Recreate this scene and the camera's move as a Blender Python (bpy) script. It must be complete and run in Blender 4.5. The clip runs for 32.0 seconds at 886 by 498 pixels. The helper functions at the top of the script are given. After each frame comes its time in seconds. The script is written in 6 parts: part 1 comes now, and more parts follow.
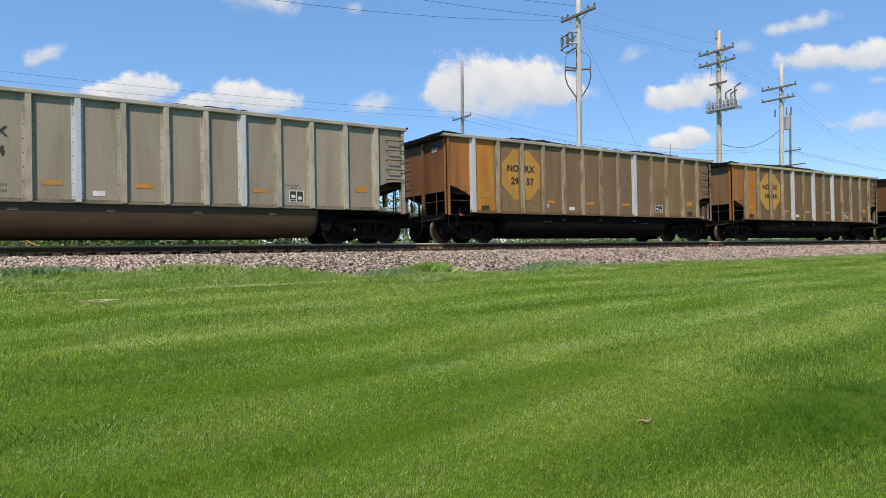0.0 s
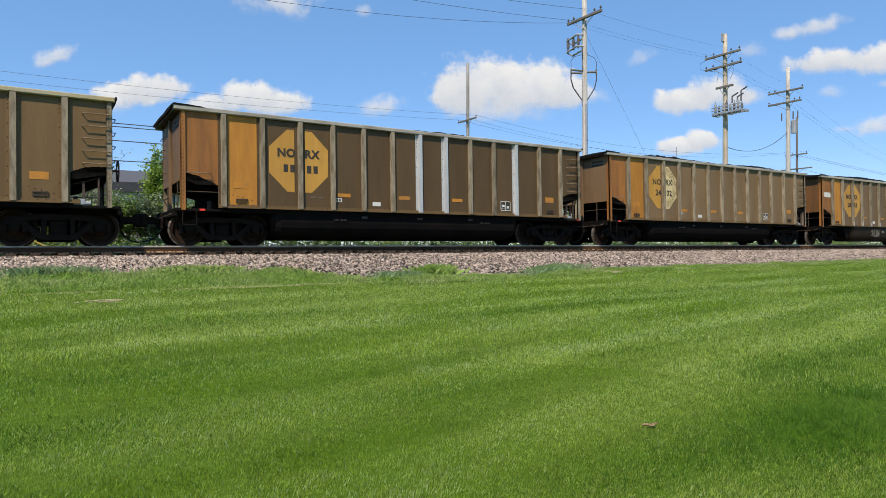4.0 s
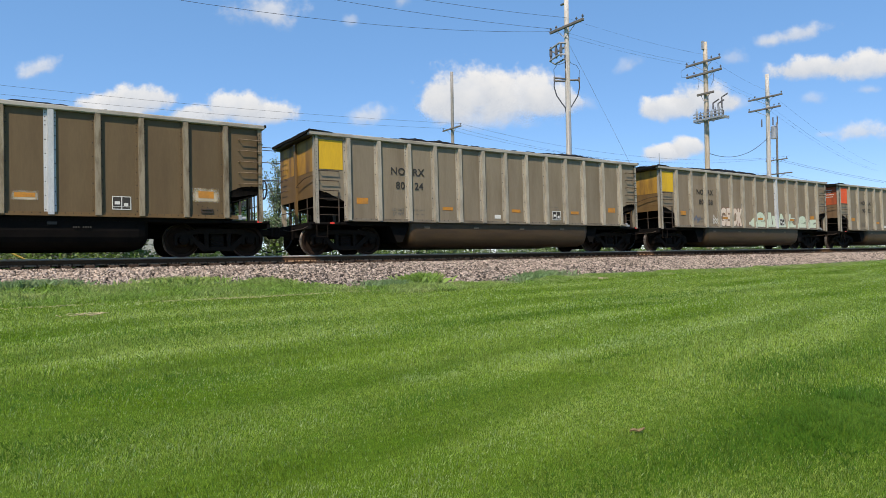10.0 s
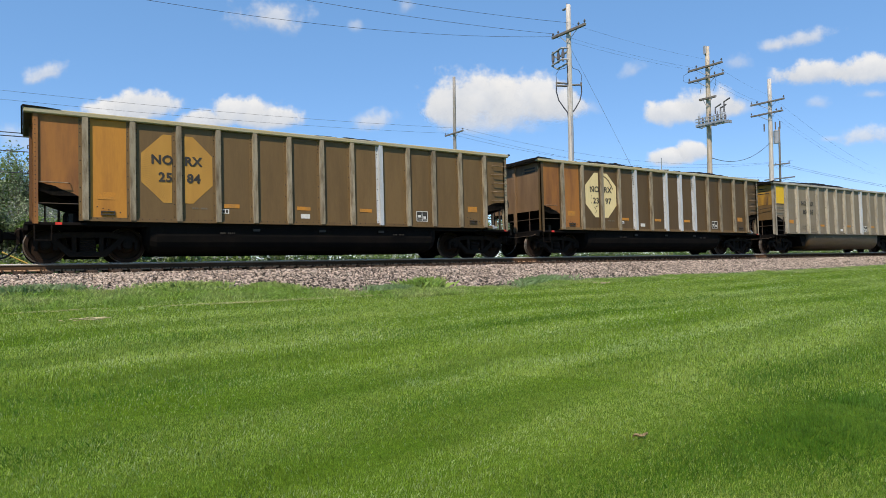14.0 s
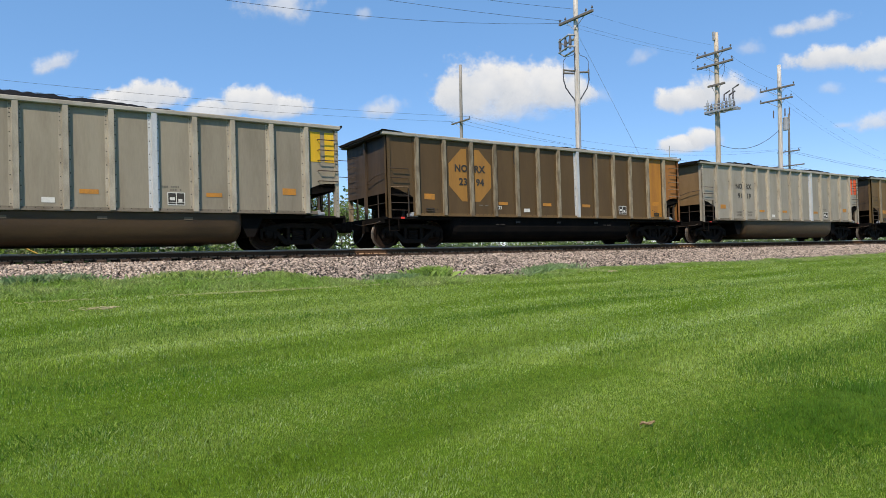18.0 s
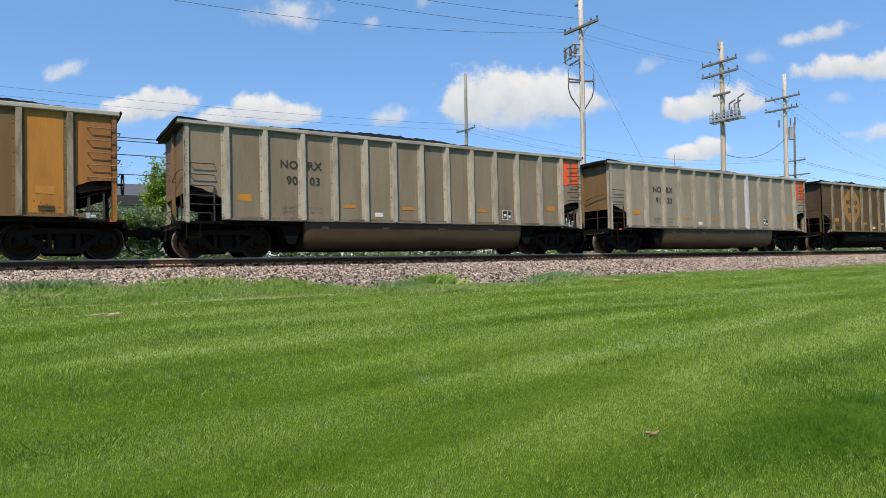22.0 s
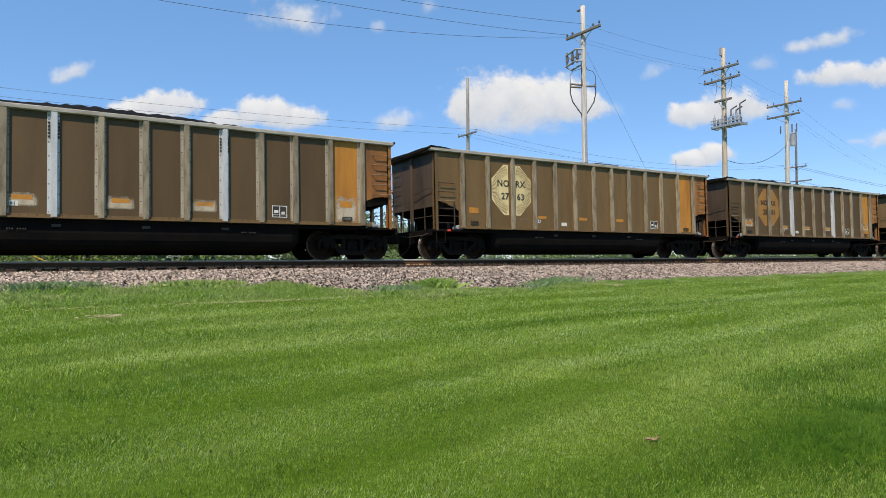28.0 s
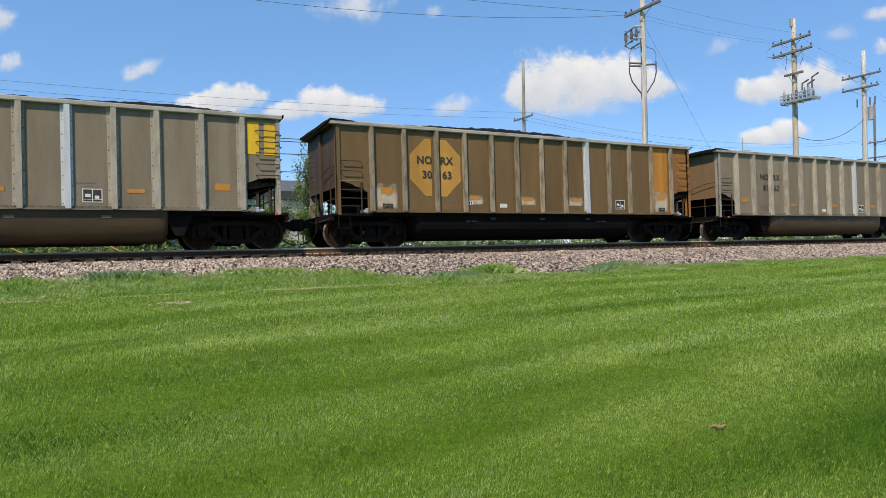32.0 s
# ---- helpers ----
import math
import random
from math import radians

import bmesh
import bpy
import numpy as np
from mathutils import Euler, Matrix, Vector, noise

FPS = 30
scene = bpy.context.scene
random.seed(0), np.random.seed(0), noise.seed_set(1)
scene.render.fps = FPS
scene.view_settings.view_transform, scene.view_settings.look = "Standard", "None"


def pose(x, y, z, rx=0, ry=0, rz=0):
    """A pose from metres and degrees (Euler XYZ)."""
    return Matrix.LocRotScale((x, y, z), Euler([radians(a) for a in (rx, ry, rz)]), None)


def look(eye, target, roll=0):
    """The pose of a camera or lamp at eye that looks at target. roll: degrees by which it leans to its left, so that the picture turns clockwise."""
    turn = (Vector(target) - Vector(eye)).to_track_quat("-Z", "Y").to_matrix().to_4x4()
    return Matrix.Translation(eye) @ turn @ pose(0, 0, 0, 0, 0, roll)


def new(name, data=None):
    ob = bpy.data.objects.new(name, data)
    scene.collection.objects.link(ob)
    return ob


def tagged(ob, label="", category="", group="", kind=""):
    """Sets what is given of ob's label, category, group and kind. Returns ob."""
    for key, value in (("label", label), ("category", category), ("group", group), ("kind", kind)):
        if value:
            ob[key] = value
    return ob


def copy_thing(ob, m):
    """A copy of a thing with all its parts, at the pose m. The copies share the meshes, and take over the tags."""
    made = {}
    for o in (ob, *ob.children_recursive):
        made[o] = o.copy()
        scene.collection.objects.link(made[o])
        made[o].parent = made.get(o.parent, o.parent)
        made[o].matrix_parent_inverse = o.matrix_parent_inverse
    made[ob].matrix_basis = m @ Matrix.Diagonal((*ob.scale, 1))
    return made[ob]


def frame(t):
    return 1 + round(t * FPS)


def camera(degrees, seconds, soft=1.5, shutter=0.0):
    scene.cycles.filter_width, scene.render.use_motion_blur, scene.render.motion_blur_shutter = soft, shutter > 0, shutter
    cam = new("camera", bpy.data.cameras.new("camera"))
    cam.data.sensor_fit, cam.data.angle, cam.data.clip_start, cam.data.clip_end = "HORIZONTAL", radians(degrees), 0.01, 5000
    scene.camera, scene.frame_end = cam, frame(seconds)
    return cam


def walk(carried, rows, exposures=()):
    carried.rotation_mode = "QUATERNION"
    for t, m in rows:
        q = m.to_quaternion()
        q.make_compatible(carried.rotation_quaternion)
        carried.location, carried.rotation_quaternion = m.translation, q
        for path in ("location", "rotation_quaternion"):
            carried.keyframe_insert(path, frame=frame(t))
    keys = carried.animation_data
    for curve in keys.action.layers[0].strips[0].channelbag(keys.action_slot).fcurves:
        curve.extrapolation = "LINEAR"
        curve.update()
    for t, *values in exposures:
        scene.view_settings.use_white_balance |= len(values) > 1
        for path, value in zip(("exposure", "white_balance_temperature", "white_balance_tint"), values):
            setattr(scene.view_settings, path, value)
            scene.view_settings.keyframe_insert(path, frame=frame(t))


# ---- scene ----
EYE_Z = -0.052         # the eye, just below the near rail head, which is z = 0
TRACK_Y = 19.573       # centre line of the track, which runs along x
CANT = 1.18            # the track tips away from the lawn, in degrees

cam = camera(69.5, 32.0, soft=0.6)
HEADINGS = (           # seconds, yaw, pitch, lean of a camera held by hand in one spot
    (0, -32.78, -0.39, -0.49),
    (0.5, -32.49, -0.35, -0.41),
    (1, -32.25, -0.35, -0.38),
    (1.5, -32.01, -0.30, -0.33),
    (2, -31.76, -0.33, -0.19),
    (2.5, -31.76, -0.34, -0.35),
    (3, -31.83, -0.27, -0.39),
    (3.5, -32.20, -0.23, -0.10),
    (5.5, -33.04, -0.13, -0.78),
    (6, -33.29, -0.19, -0.96),
    (6.5, -33.36, -0.03, -1.07),
    (7, -33.39, 0.19, -1.13),
    (7.5, -33.32, 0.34, -0.92),
    (8, -33.22, 0.64, -0.72),
    (8.5, -33.08, 0.75, -0.71),
    (9, -33.42, 0.58, -0.85),
    (9.5, -33.46, 0.54, -1.08),
    (10, -33.60, 0.54, -0.87),
    (10.5, -33.70, 0.60, -0.82),
    (11, -33.76, 0.72, -0.80),
    (11.5, -33.70, 0.83, -0.99),
    (12, -33.63, 0.88, -0.85),
    (12.5, -33.55, 0.97, -0.83),
    (13, -33.42, 0.98, -0.77),
    (13.5, -33.30, 1.00, -0.87),
    (15.5, -34.05, 0.54, -0.95),
    (16, -33.93, 0.35, -1.10),
    (16.5, -33.27, 0.20, -1.07),
    (17, -33.03, 0.13, -1.01),
    (17.5, -32.87, 0.11, -1.07),
    (18, -32.77, -0.03, -1.04),
    (18.5, -32.64, -0.11, -1.05),
    (19, -32.53, -0.05, -1.03),
    (19.5, -32.49, 0.05, -0.70),
    (20, -32.37, 0.31, -0.58),
    (20.5, -32.26, 0.66, -0.28),
    (21, -32.51, 0.76, -0.40),
    (21.5, -32.58, 0.73, -0.86),
    (22, -32.38, 0.69, -0.78),
    (22.5, -32.38, 0.61, -0.77),
    (23, -32.41, 0.49, -0.77),
    (23.5, -32.42, 0.55, -0.70),
    (24, -32.43, 0.63, -0.88),
    (24.5, -32.43, 0.67, -0.86),
    (25, -32.23, 0.72, -0.77),
    (25.5, -32.00, 0.92, -0.54),
    (27.5, -32.15, 1.12, -0.53),
    (28, -32.30, 1.05, -0.40),
    (28.5, -33.02, 0.61, -0.53),
    (29, -33.58, 0.54, -1.01),
    (29.5, -31.09, 0.58, -1.42),
    (30, -27.43, 0.28, -1.20),
    (30.5, -24.43, -0.16, -0.62),
    (31, -24.65, -0.07, -0.52),
    (31.5, -25.87, -0.06, -0.86),
    (32, -27.18, -0.16, -1.10),
)
walk(cam, [(t, pose(0, 0, EYE_Z, 90 + p, 0, y) @ pose(0, 0, 0, 0, 0, r)) for t, y, p, r in HEADINGS],
     exposures=((0.0, -0.04, 6850, 10), (32.0, -0.04, 6850, 10)))

# ---- light ----
SUN_UP, SUN_AZ = 52.0, 222.0      # elevation; compass angle from +x, counter-clockwise, of the sun
world = bpy.data.worlds.new("sky")
scene.world = world
world.use_nodes = True
wn = world.node_tree.nodes
sky = wn.new("ShaderNodeTexSky")
sky.sky_type = "NISHITA"
sky.sun_disc = False
sky.sun_elevation = radians(SUN_UP)
sky.sun_rotation = radians(90.0 - SUN_AZ)
sky.air_density, sky.dust_density, sky.ozone_density, sky.altitude = 1.0, 0.0, 4.0, 900
wn["Background"].inputs["Strength"].default_value = 0.15
deep = wn.new("ShaderNodeHueSaturation")
deep.inputs["Saturation"].default_value = 1.12
world.node_tree.links.new(sky.outputs[0], deep.inputs["Color"])
tint = wn.new("ShaderNodeMix")
tint.data_type, tint.blend_type = "RGBA", "MULTIPLY"
tint.inputs["Factor"].default_value, tint.inputs["B"].default_value = 1.0, (1.06, 1.03, 1.15, 1)
world.node_tree.links.new(deep.outputs[0], tint.inputs["A"])
haze = wn.new("ShaderNodeMix")
haze.data_type = "RGBA"
haze.inputs["Factor"].default_value, haze.inputs["B"].default_value = 0.40, (1.6, 3.65, 6.5, 1)
world.node_tree.links.new(tint.outputs["Result"], haze.inputs["A"])
world.node_tree.links.new(haze.outputs["Result"], wn["Background"].inputs["Color"])
sun = new("sun", bpy.data.lights.new("sun", "SUN"))
sun.data.energy, sun.data.angle, sun.data.color = 5.0, radians(0.55), (1.0, 0.885, 0.76)
sun.matrix_world = look((0, 0, 60), (-math.cos(radians(SUN_AZ)) * math.cos(radians(SUN_UP)) * 10,
                                    -math.sin(radians(SUN_AZ)) * math.cos(radians(SUN_UP)) * 10,
                                    60 - math.sin(radians(SUN_UP)) * 10))

# ---- materials ----
def material(name, color, rough=0.7, metal=0.0, spots=None, spot_scale=2.0, spot_amount=0.5, stretch=(1, 1, 1),
             grain=0.12, grain_scale=40.0, bump=0.15, bump_scale=60.0, per_object=0.0, per_island=0.0, coords="Object", gloss=0.35, turn=0.0, spread=(0.42, 0.68)):
    """A surface of one paint, with stains of a second colour, a fine grain and relief."""
    m = bpy.data.materials.new(name)
    m.use_nodes = True
    n, l = m.node_tree.nodes, m.node_tree.links
    b = n["Principled BSDF"]
    tc = n.new("ShaderNodeTexCoord")
    mp = n.new("ShaderNodeMapping")
    mp.inputs["Scale"].default_value = stretch
    mp.inputs["Rotation"].default_value = (0, 0, turn)
    info = n.new("ShaderNodeObjectInfo")
    add = n.new("ShaderNodeVectorMath")
    add.operation = "ADD"
    off = n.new("ShaderNodeVectorMath")
    off.operation = "SCALE"
    off.inputs["Scale"].default_value = 37.0
    l.new(info.outputs["Random"], off.inputs[0])
    l.new(tc.outputs[coords], add.inputs[0])
    l.new(off.outputs[0], add.inputs[1])
    l.new(add.outputs[0], mp.inputs["Vector"])
    big = n.new("ShaderNodeTexNoise")
    big.inputs["Scale"].default_value, big.inputs["Detail"].default_value, big.inputs["Roughness"].default_value = spot_scale, 6, 0.6
    l.new(mp.outputs[0], big.inputs["Vector"])
    ramp = n.new("ShaderNodeMapRange")
    ramp.inputs["From Min"].default_value, ramp.inputs["From Max"].default_value = spread
    ramp.inputs["To Max"].default_value = spot_amount
    l.new(big.outputs["Fac"], ramp.inputs["Value"])
    mix = n.new("ShaderNodeMix")
    mix.data_type = "RGBA"
    mix.inputs["A"].default_value = (*color, 1)
    mix.inputs["B"].default_value = (*(spots or [c * 0.6 for c in color]), 1)
    l.new(ramp.outputs[0], mix.inputs["Factor"])
    fine = n.new("ShaderNodeTexNoise")
    fine.inputs["Scale"].default_value, fine.inputs["Detail"].default_value = grain_scale, 4
    l.new(mp.outputs[0], fine.inputs["Vector"])
    val = n.new("ShaderNodeMapRange")
    val.inputs["From Min"].default_value, val.inputs["From Max"].default_value = 0.25, 0.75
    val.inputs["To Min"].default_value, val.inputs["To Max"].default_value = 1 - grain, 1 + grain
    l.new(fine.outputs["Fac"], val.inputs["Value"])
    hsv = n.new("ShaderNodeHueSaturation")
    l.new(mix.outputs["Result"], hsv.inputs["Color"])
    last = val.outputs[0]
    for amount, source in ((per_object, "o"), (per_island, "i")):
        if amount:
            r = n.new("ShaderNodeMapRange")
            r.inputs["To Min"].default_value, r.inputs["To Max"].default_value = 1 - amount, 1 + amount
            if source == "o":
                l.new(info.outputs["Random"], r.inputs["Value"])
            else:
                geo = n.new("ShaderNodeNewGeometry")
                l.new(geo.outputs["Random Per Island"], r.inputs["Value"])
            mul = n.new("ShaderNodeMath")
            mul.operation = "MULTIPLY"
            l.new(last, mul.inputs[0])
            l.new(r.outputs[0], mul.inputs[1])
            last = mul.outputs[0]
    l.new(last, hsv.inputs["Value"])
    l.new(hsv.outputs[0], b.inputs["Base Color"])
    b.inputs["Specular IOR Level"].default_value = gloss
    b.inputs["Roughness"].default_value, b.inputs["Metallic"].default_value = rough, metal
    if bump:
        bn = n.new("ShaderNodeTexNoise")
        bn.inputs["Scale"].default_value, bn.inputs["Detail"].default_value = bump_scale, 5
        l.new(mp.outputs[0], bn.inputs["Vector"])
        bp = n.new("ShaderNodeBump")
        bp.inputs["Strength"].default_value, bp.inputs["Distance"].default_value = bump, 0.02
        l.new(bn.outputs["Fac"], bp.inputs["Height"])
        l.new(bp.outputs[0], b.inputs["Normal"])
    return m


def leaf_material(name, color, second, rough=0.55, per_island=0.35, stretch=(1, 1, 1), turn=0.0, scale=0.8, spread=(0.42, 0.68)):
    m = material(name, color, rough, spots=second, spot_scale=scale, spot_amount=0.95, stretch=stretch, turn=turn, gloss=0.15, spread=spread, grain=0.1, grain_scale=9, bump=0, per_island=per_island)
    n, l = m.node_tree.nodes, m.node_tree.links
    t = n.new("ShaderNodeBsdfTranslucent")
    mixs = n.new("ShaderNodeMixShader")
    mixs.inputs[0].default_value = 0.4
    hsv = next(x for x in n if x.bl_idname == "ShaderNodeHueSaturation")
    l.new(hsv.outputs[0], t.inputs["Color"])
    l.new(n["Principled BSDF"].outputs[0], mixs.inputs[1])
    l.new(t.outputs[0], mixs.inputs[2])
    l.new(mixs.outputs[0], n["Material Output"].inputs["Surface"])
    return m


def car_paint(name, color, grime, amount=0.7):
    return material(name, color, 0.62, spots=grime, spot_scale=1.1, spot_amount=amount, stretch=(2.1, 2.1, 0.38), grain=0.06,
                    grain_scale=14, bump=0.06, bump_scale=30, per_object=0.09)


GREY = [car_paint("grey paint", (0.220, 0.178, 0.119), (0.155, 0.117, 0.072)),
        car_paint("pale grey paint", (0.315, 0.288, 0.232), (0.235, 0.206, 0.157)),
        car_paint("grimy grey paint", (0.242, 0.188, 0.124), (0.175, 0.128, 0.078)),
        car_paint("dusty grey paint", (0.282, 0.246, 0.182), (0.205, 0.172, 0.12))]
BROWN = [car_paint("brown paint", (0.158, 0.097, 0.037), (0.114, 0.068, 0.025)),
         car_paint("dark brown paint", (0.100, 0.061, 0.024), (0.074, 0.043, 0.017)),
         car_paint("dusty brown paint", (0.198, 0.127, 0.060), (0.145, 0.088, 0.038)),
         car_paint("olive brown paint", (0.128, 0.086, 0.040), (0.094, 0.060, 0.027)),
         car_paint("drab brown paint", (0.165, 0.105, 0.053), (0.125, 0.077, 0.038))]
POST_GREY = material("weathered aluminium post", (0.385, 0.345, 0.27), 0.7, 0.0, spots=(0.235, 0.205, 0.155), spot_scale=2.2, spot_amount=0.8, stretch=(2.5, 2.5, 0.8), per_object=0.12)
POST_BROWN = material("dirty post", (0.285, 0.24, 0.165), 0.75, 0.0, spots=(0.12, 0.085, 0.048), spot_scale=3.0, spot_amount=0.95, stretch=(2.5, 2.5, 0.6), per_object=0.18)
SILVER = material("new galvanised post", (0.54, 0.55, 0.55), 0.5, 0.2, spots=(0.38, 0.37, 0.34), spot_scale=3, spot_amount=0.5, stretch=(2, 2, 0.5))
CHORD = material("worn aluminium chord", (0.38, 0.355, 0.30), 0.65, 0.0, spots=(0.19, 0.16, 0.115), spot_scale=1.4, spot_amount=0.75, stretch=(0.8, 2, 2))
CHORD_YELLOW = material("chord with flaking yellow", (0.4, 0.36, 0.24), 0.6, 0.1, spots=(0.45, 0.32, 0.09), spot_scale=1.6, spot_amount=0.55, stretch=(0.8, 2, 2))
ORANGE = car_paint("weathered orange panel", (0.46, 0.20, 0.028), (0.27, 0.105, 0.022), 0.7)
ORANGE_DARK = car_paint("rust-stained orange panel", (0.33, 0.135, 0.03), (0.17, 0.07, 0.025), 0.9)
ORANGE_END = car_paint("rust-streaked brown end sheet", (0.17, 0.078, 0.026), (0.085, 0.045, 0.02), 0.9)
OCTAGON = car_paint("faded orange emblem", (0.50, 0.265, 0.05), (0.38, 0.195, 0.035), 0.7)
DULL_OCTAGON = car_paint("grimy orange emblem", (0.34, 0.165, 0.033), (0.2, 0.105, 0.035), 0.6)
EMBLEM_RAY = car_paint("darker emblem rays", (0.42, 0.215, 0.042), (0.29, 0.16, 0.045), 0.6)
CREAM = car_paint("cream emblem", (0.68, 0.55, 0.28), (0.5, 0.4, 0.2), 0.3)
RED = car_paint("red-orange patch", (0.78, 0.10, 0.025), (0.55, 0.1, 0.035), 0.3)
YELLOW = car_paint("yellow patch", (0.70, 0.43, 0.02), (0.46, 0.27, 0.03), 0.5)
RED_END = car_paint("rusted red end sheet", (0.4, 0.085, 0.03), (0.17, 0.055, 0.03), 0.9)
RUST_END = car_paint("rusty end sheet", (0.2, 0.125, 0.065), (0.115, 0.07, 0.038), 0.8)
SOOTY_END = car_paint("sooty brown end sheet", (0.082, 0.056, 0.035), (0.038, 0.027, 0.019), 0.95)
YELLOW_END = car_paint("rusted yellow end sheet", (0.42, 0.23, 0.03), (0.12, 0.068, 0.03), 1.0)
BLACK_SIDE = material("grimy black underframe", (0.0075, 0.007, 0.0065), 0.85, spots=(0.014, 0.011, 0.009), spot_scale=1.5, spot_amount=0.8, gloss=0.05)
TUB = material("rusty brown tub", (0.066, 0.040, 0.018), 0.5, spots=(0.036, 0.022, 0.011), spot_scale=1.6, spot_amount=0.8, stretch=(0.4, 1, 2.2))
BELLY = material("dirty brown belly", (0.045, 0.029, 0.017), 0.6, spots=(0.026, 0.017, 0.011), spot_scale=1.6, stretch=(0.4, 1, 2))
TUB_SILVER = material("bare aluminium tub", (0.3, 0.27, 0.23), 0.42, 0.25, spots=(0.12, 0.08, 0.05), spot_scale=2.0, spot_amount=0.85, stretch=(0.4, 1, 2.2))
CAST = material("cast steel, oily and dusty", (0.014, 0.011, 0.009), 0.85, spots=(0.02, 0.014, 0.01), spot_scale=5, spot_amount=0.7, bump=0.3, gloss=0.06)
WHEEL = material("wheel steel", (0.030, 0.019, 0.013), 0.8, 0.0, spots=(0.02, 0.013, 0.009), spot_scale=4, spot_amount=0.8, gloss=0.07)
TREAD = material("bright wheel rim", (0.2, 0.17, 0.145), 0.4, 0.4, spots=(0.1, 0.075, 0.055), spot_scale=9, spot_amount=0.6)
IRON = material("dark iron rods", (0.05, 0.04, 0.032), 0.6, 0.2, spots=(0.11, 0.065, 0.035), spot_scale=8, spot_amount=0.8)
RUST_IRON = material("rusty rods", (0.25, 0.18, 0.11), 0.7, 0.1, spots=(0.14, 0.085, 0.045), spot_scale=12, spot_amount=0.8)
COAL = material("coal", (0.009, 0.009, 0.009), 0.8, spots=(0.02, 0.019, 0.018), spot_scale=9, spot_amount=0.8, bump=0.9, bump_scale=16, gloss=0.08)
INK = material("black stencil", (0.032, 0.03, 0.026), 0.7, spots=(0.07, 0.06, 0.045), spot_scale=5, spot_amount=0.6, bump=0)
PLATE = material("pale worn plate", (0.15, 0.115, 0.075), 0.7, spots=(0.15, 0.125, 0.09), spot_scale=6)
FAINT_PLATE = material("grimy steel plate", (0.05, 0.044, 0.036), 0.7, spots=(0.03, 0.026, 0.022), spot_scale=6)
FAINT = material("worn grey stencil", (0.14, 0.125, 0.1), 0.7, spots=(0.2, 0.18, 0.14), spot_scale=6, spot_amount=0.7, bump=0)
WHITE = material("white stencil", (0.66, 0.65, 0.6), 0.65, spots=(0.45, 0.42, 0.36), spot_scale=5, spot_amount=0.5, bump=0)
MARK = material("orange reflector", (0.5, 0.21, 0.028), 0.7, spots=(0.3, 0.16, 0.05), spot_scale=4, spot_amount=0.8, bump=0)
DUST = material("pale overspray", (0.56, 0.48, 0.35), 0.75, spots=(0.42, 0.35, 0.24), spot_scale=2.5, spot_amount=0.9, bump=0)


def worn_off(m, low=0.45, high=1.0):
    """Lets a sprayed coat thin out towards its edges, most of all the upper one, and break up into flecks."""
    n, l = m.node_tree.nodes, m.node_tree.links

    def spread(value, a, b, c, d):
        x = n.new("ShaderNodeMapRange")
        for key, v in zip(("From Min", "From Max", "To Min", "To Max"), (a, b, c, d)):
            x.inputs[key].default_value = v
        l.new(value, x.inputs["Value"])
        return x.outputs[0]

    def join(op, a, b):
        x = n.new("ShaderNodeMath")
        x.operation = op
        for k, v in enumerate((a, b)):
            if isinstance(v, float):
                x.inputs[k].default_value = v
            else:
                l.new(v, x.inputs[k])
        return x.outputs[0]

    tc = n.new("ShaderNodeTexCoord")
    sep = n.new("ShaderNodeSeparateXYZ")
    l.new(tc.outputs["Generated"], sep.inputs[0])
    speck = n.new("ShaderNodeTexNoise")
    speck.inputs["Scale"].default_value, speck.inputs["Detail"].default_value = 5.0, 5
    l.new(tc.outputs["Object"], speck.inputs["Vector"])
    coat = join("ADD", spread(sep.outputs[2], low, high, 0.75, 0.1), speck.outputs["Fac"])
    coat = spread(coat, 0.55, 1.25, 0.0, 0.85)
    beside = spread(join("ABSOLUTE", join("SUBTRACT", sep.outputs[0], 0.5), 0.0), 0.5, 0.34, 0.0, 1.0)
    below = spread(sep.outputs[2], 0.0, 0.16, 0.0, 1.0)
    l.new(join("MULTIPLY", coat, join("MULTIPLY", beside, below)), n["Principled BSDF"].inputs["Alpha"])
    return m


worn_off(DUST)
LAMP_RED = material("red plastic", (0.75, 0.05, 0.03), 0.35, bump=0)
TAG_SLATE = material("slate blue spray paint", (0.1, 0.13, 0.2), 0.6, bump=0)
TAG_BLUE = material("teal spray paint", (0.012, 0.08, 0.092), 0.6, spots=(0.008, 0.05, 0.066), spot_scale=3, bump=0)
TAG_PALE = material("pale green spray paint", (0.52, 0.6, 0.45), 0.65, spots=(0.62, 0.63, 0.52), spot_scale=3, bump=0)
TAG_INK = material("blue-black spray paint", (0.007, 0.017, 0.022), 0.6, bump=0)
TAG_NAVY = material("dark blue spray outline", (0.03, 0.035, 0.09), 0.6, bump=0)
TAG_LILAC = material("lilac-white spray paint", (0.66, 0.66, 0.74), 0.65, spots=(0.78, 0.78, 0.78), spot_scale=4, spot_amount=1.0, bump=0)
TAG_RUST = material("rust-red spray outline", (0.22, 0.1, 0.06), 0.65, bump=0)
TAG_EDGE = material("grey-green spray outline", (0.26, 0.31, 0.24), 0.65, spots=(0.2, 0.23, 0.18), spot_scale=3, bump=0)
TAG_PINK = material("pale pink spray paint", (0.66, 0.55, 0.44), 0.65, spots=(0.55, 0.4, 0.3), spot_scale=3, bump=0)
# rail tones hold painted light: pale top, head and foot, dark shaded web
RAIL = material("rail web, rusty, shade painted in", (0.095, 0.052, 0.028), 0.9, spots=(0.05, 0.03, 0.019), spot_scale=3, spot_amount=0.8, stretch=(0.3, 1, 1), gloss=0.05)
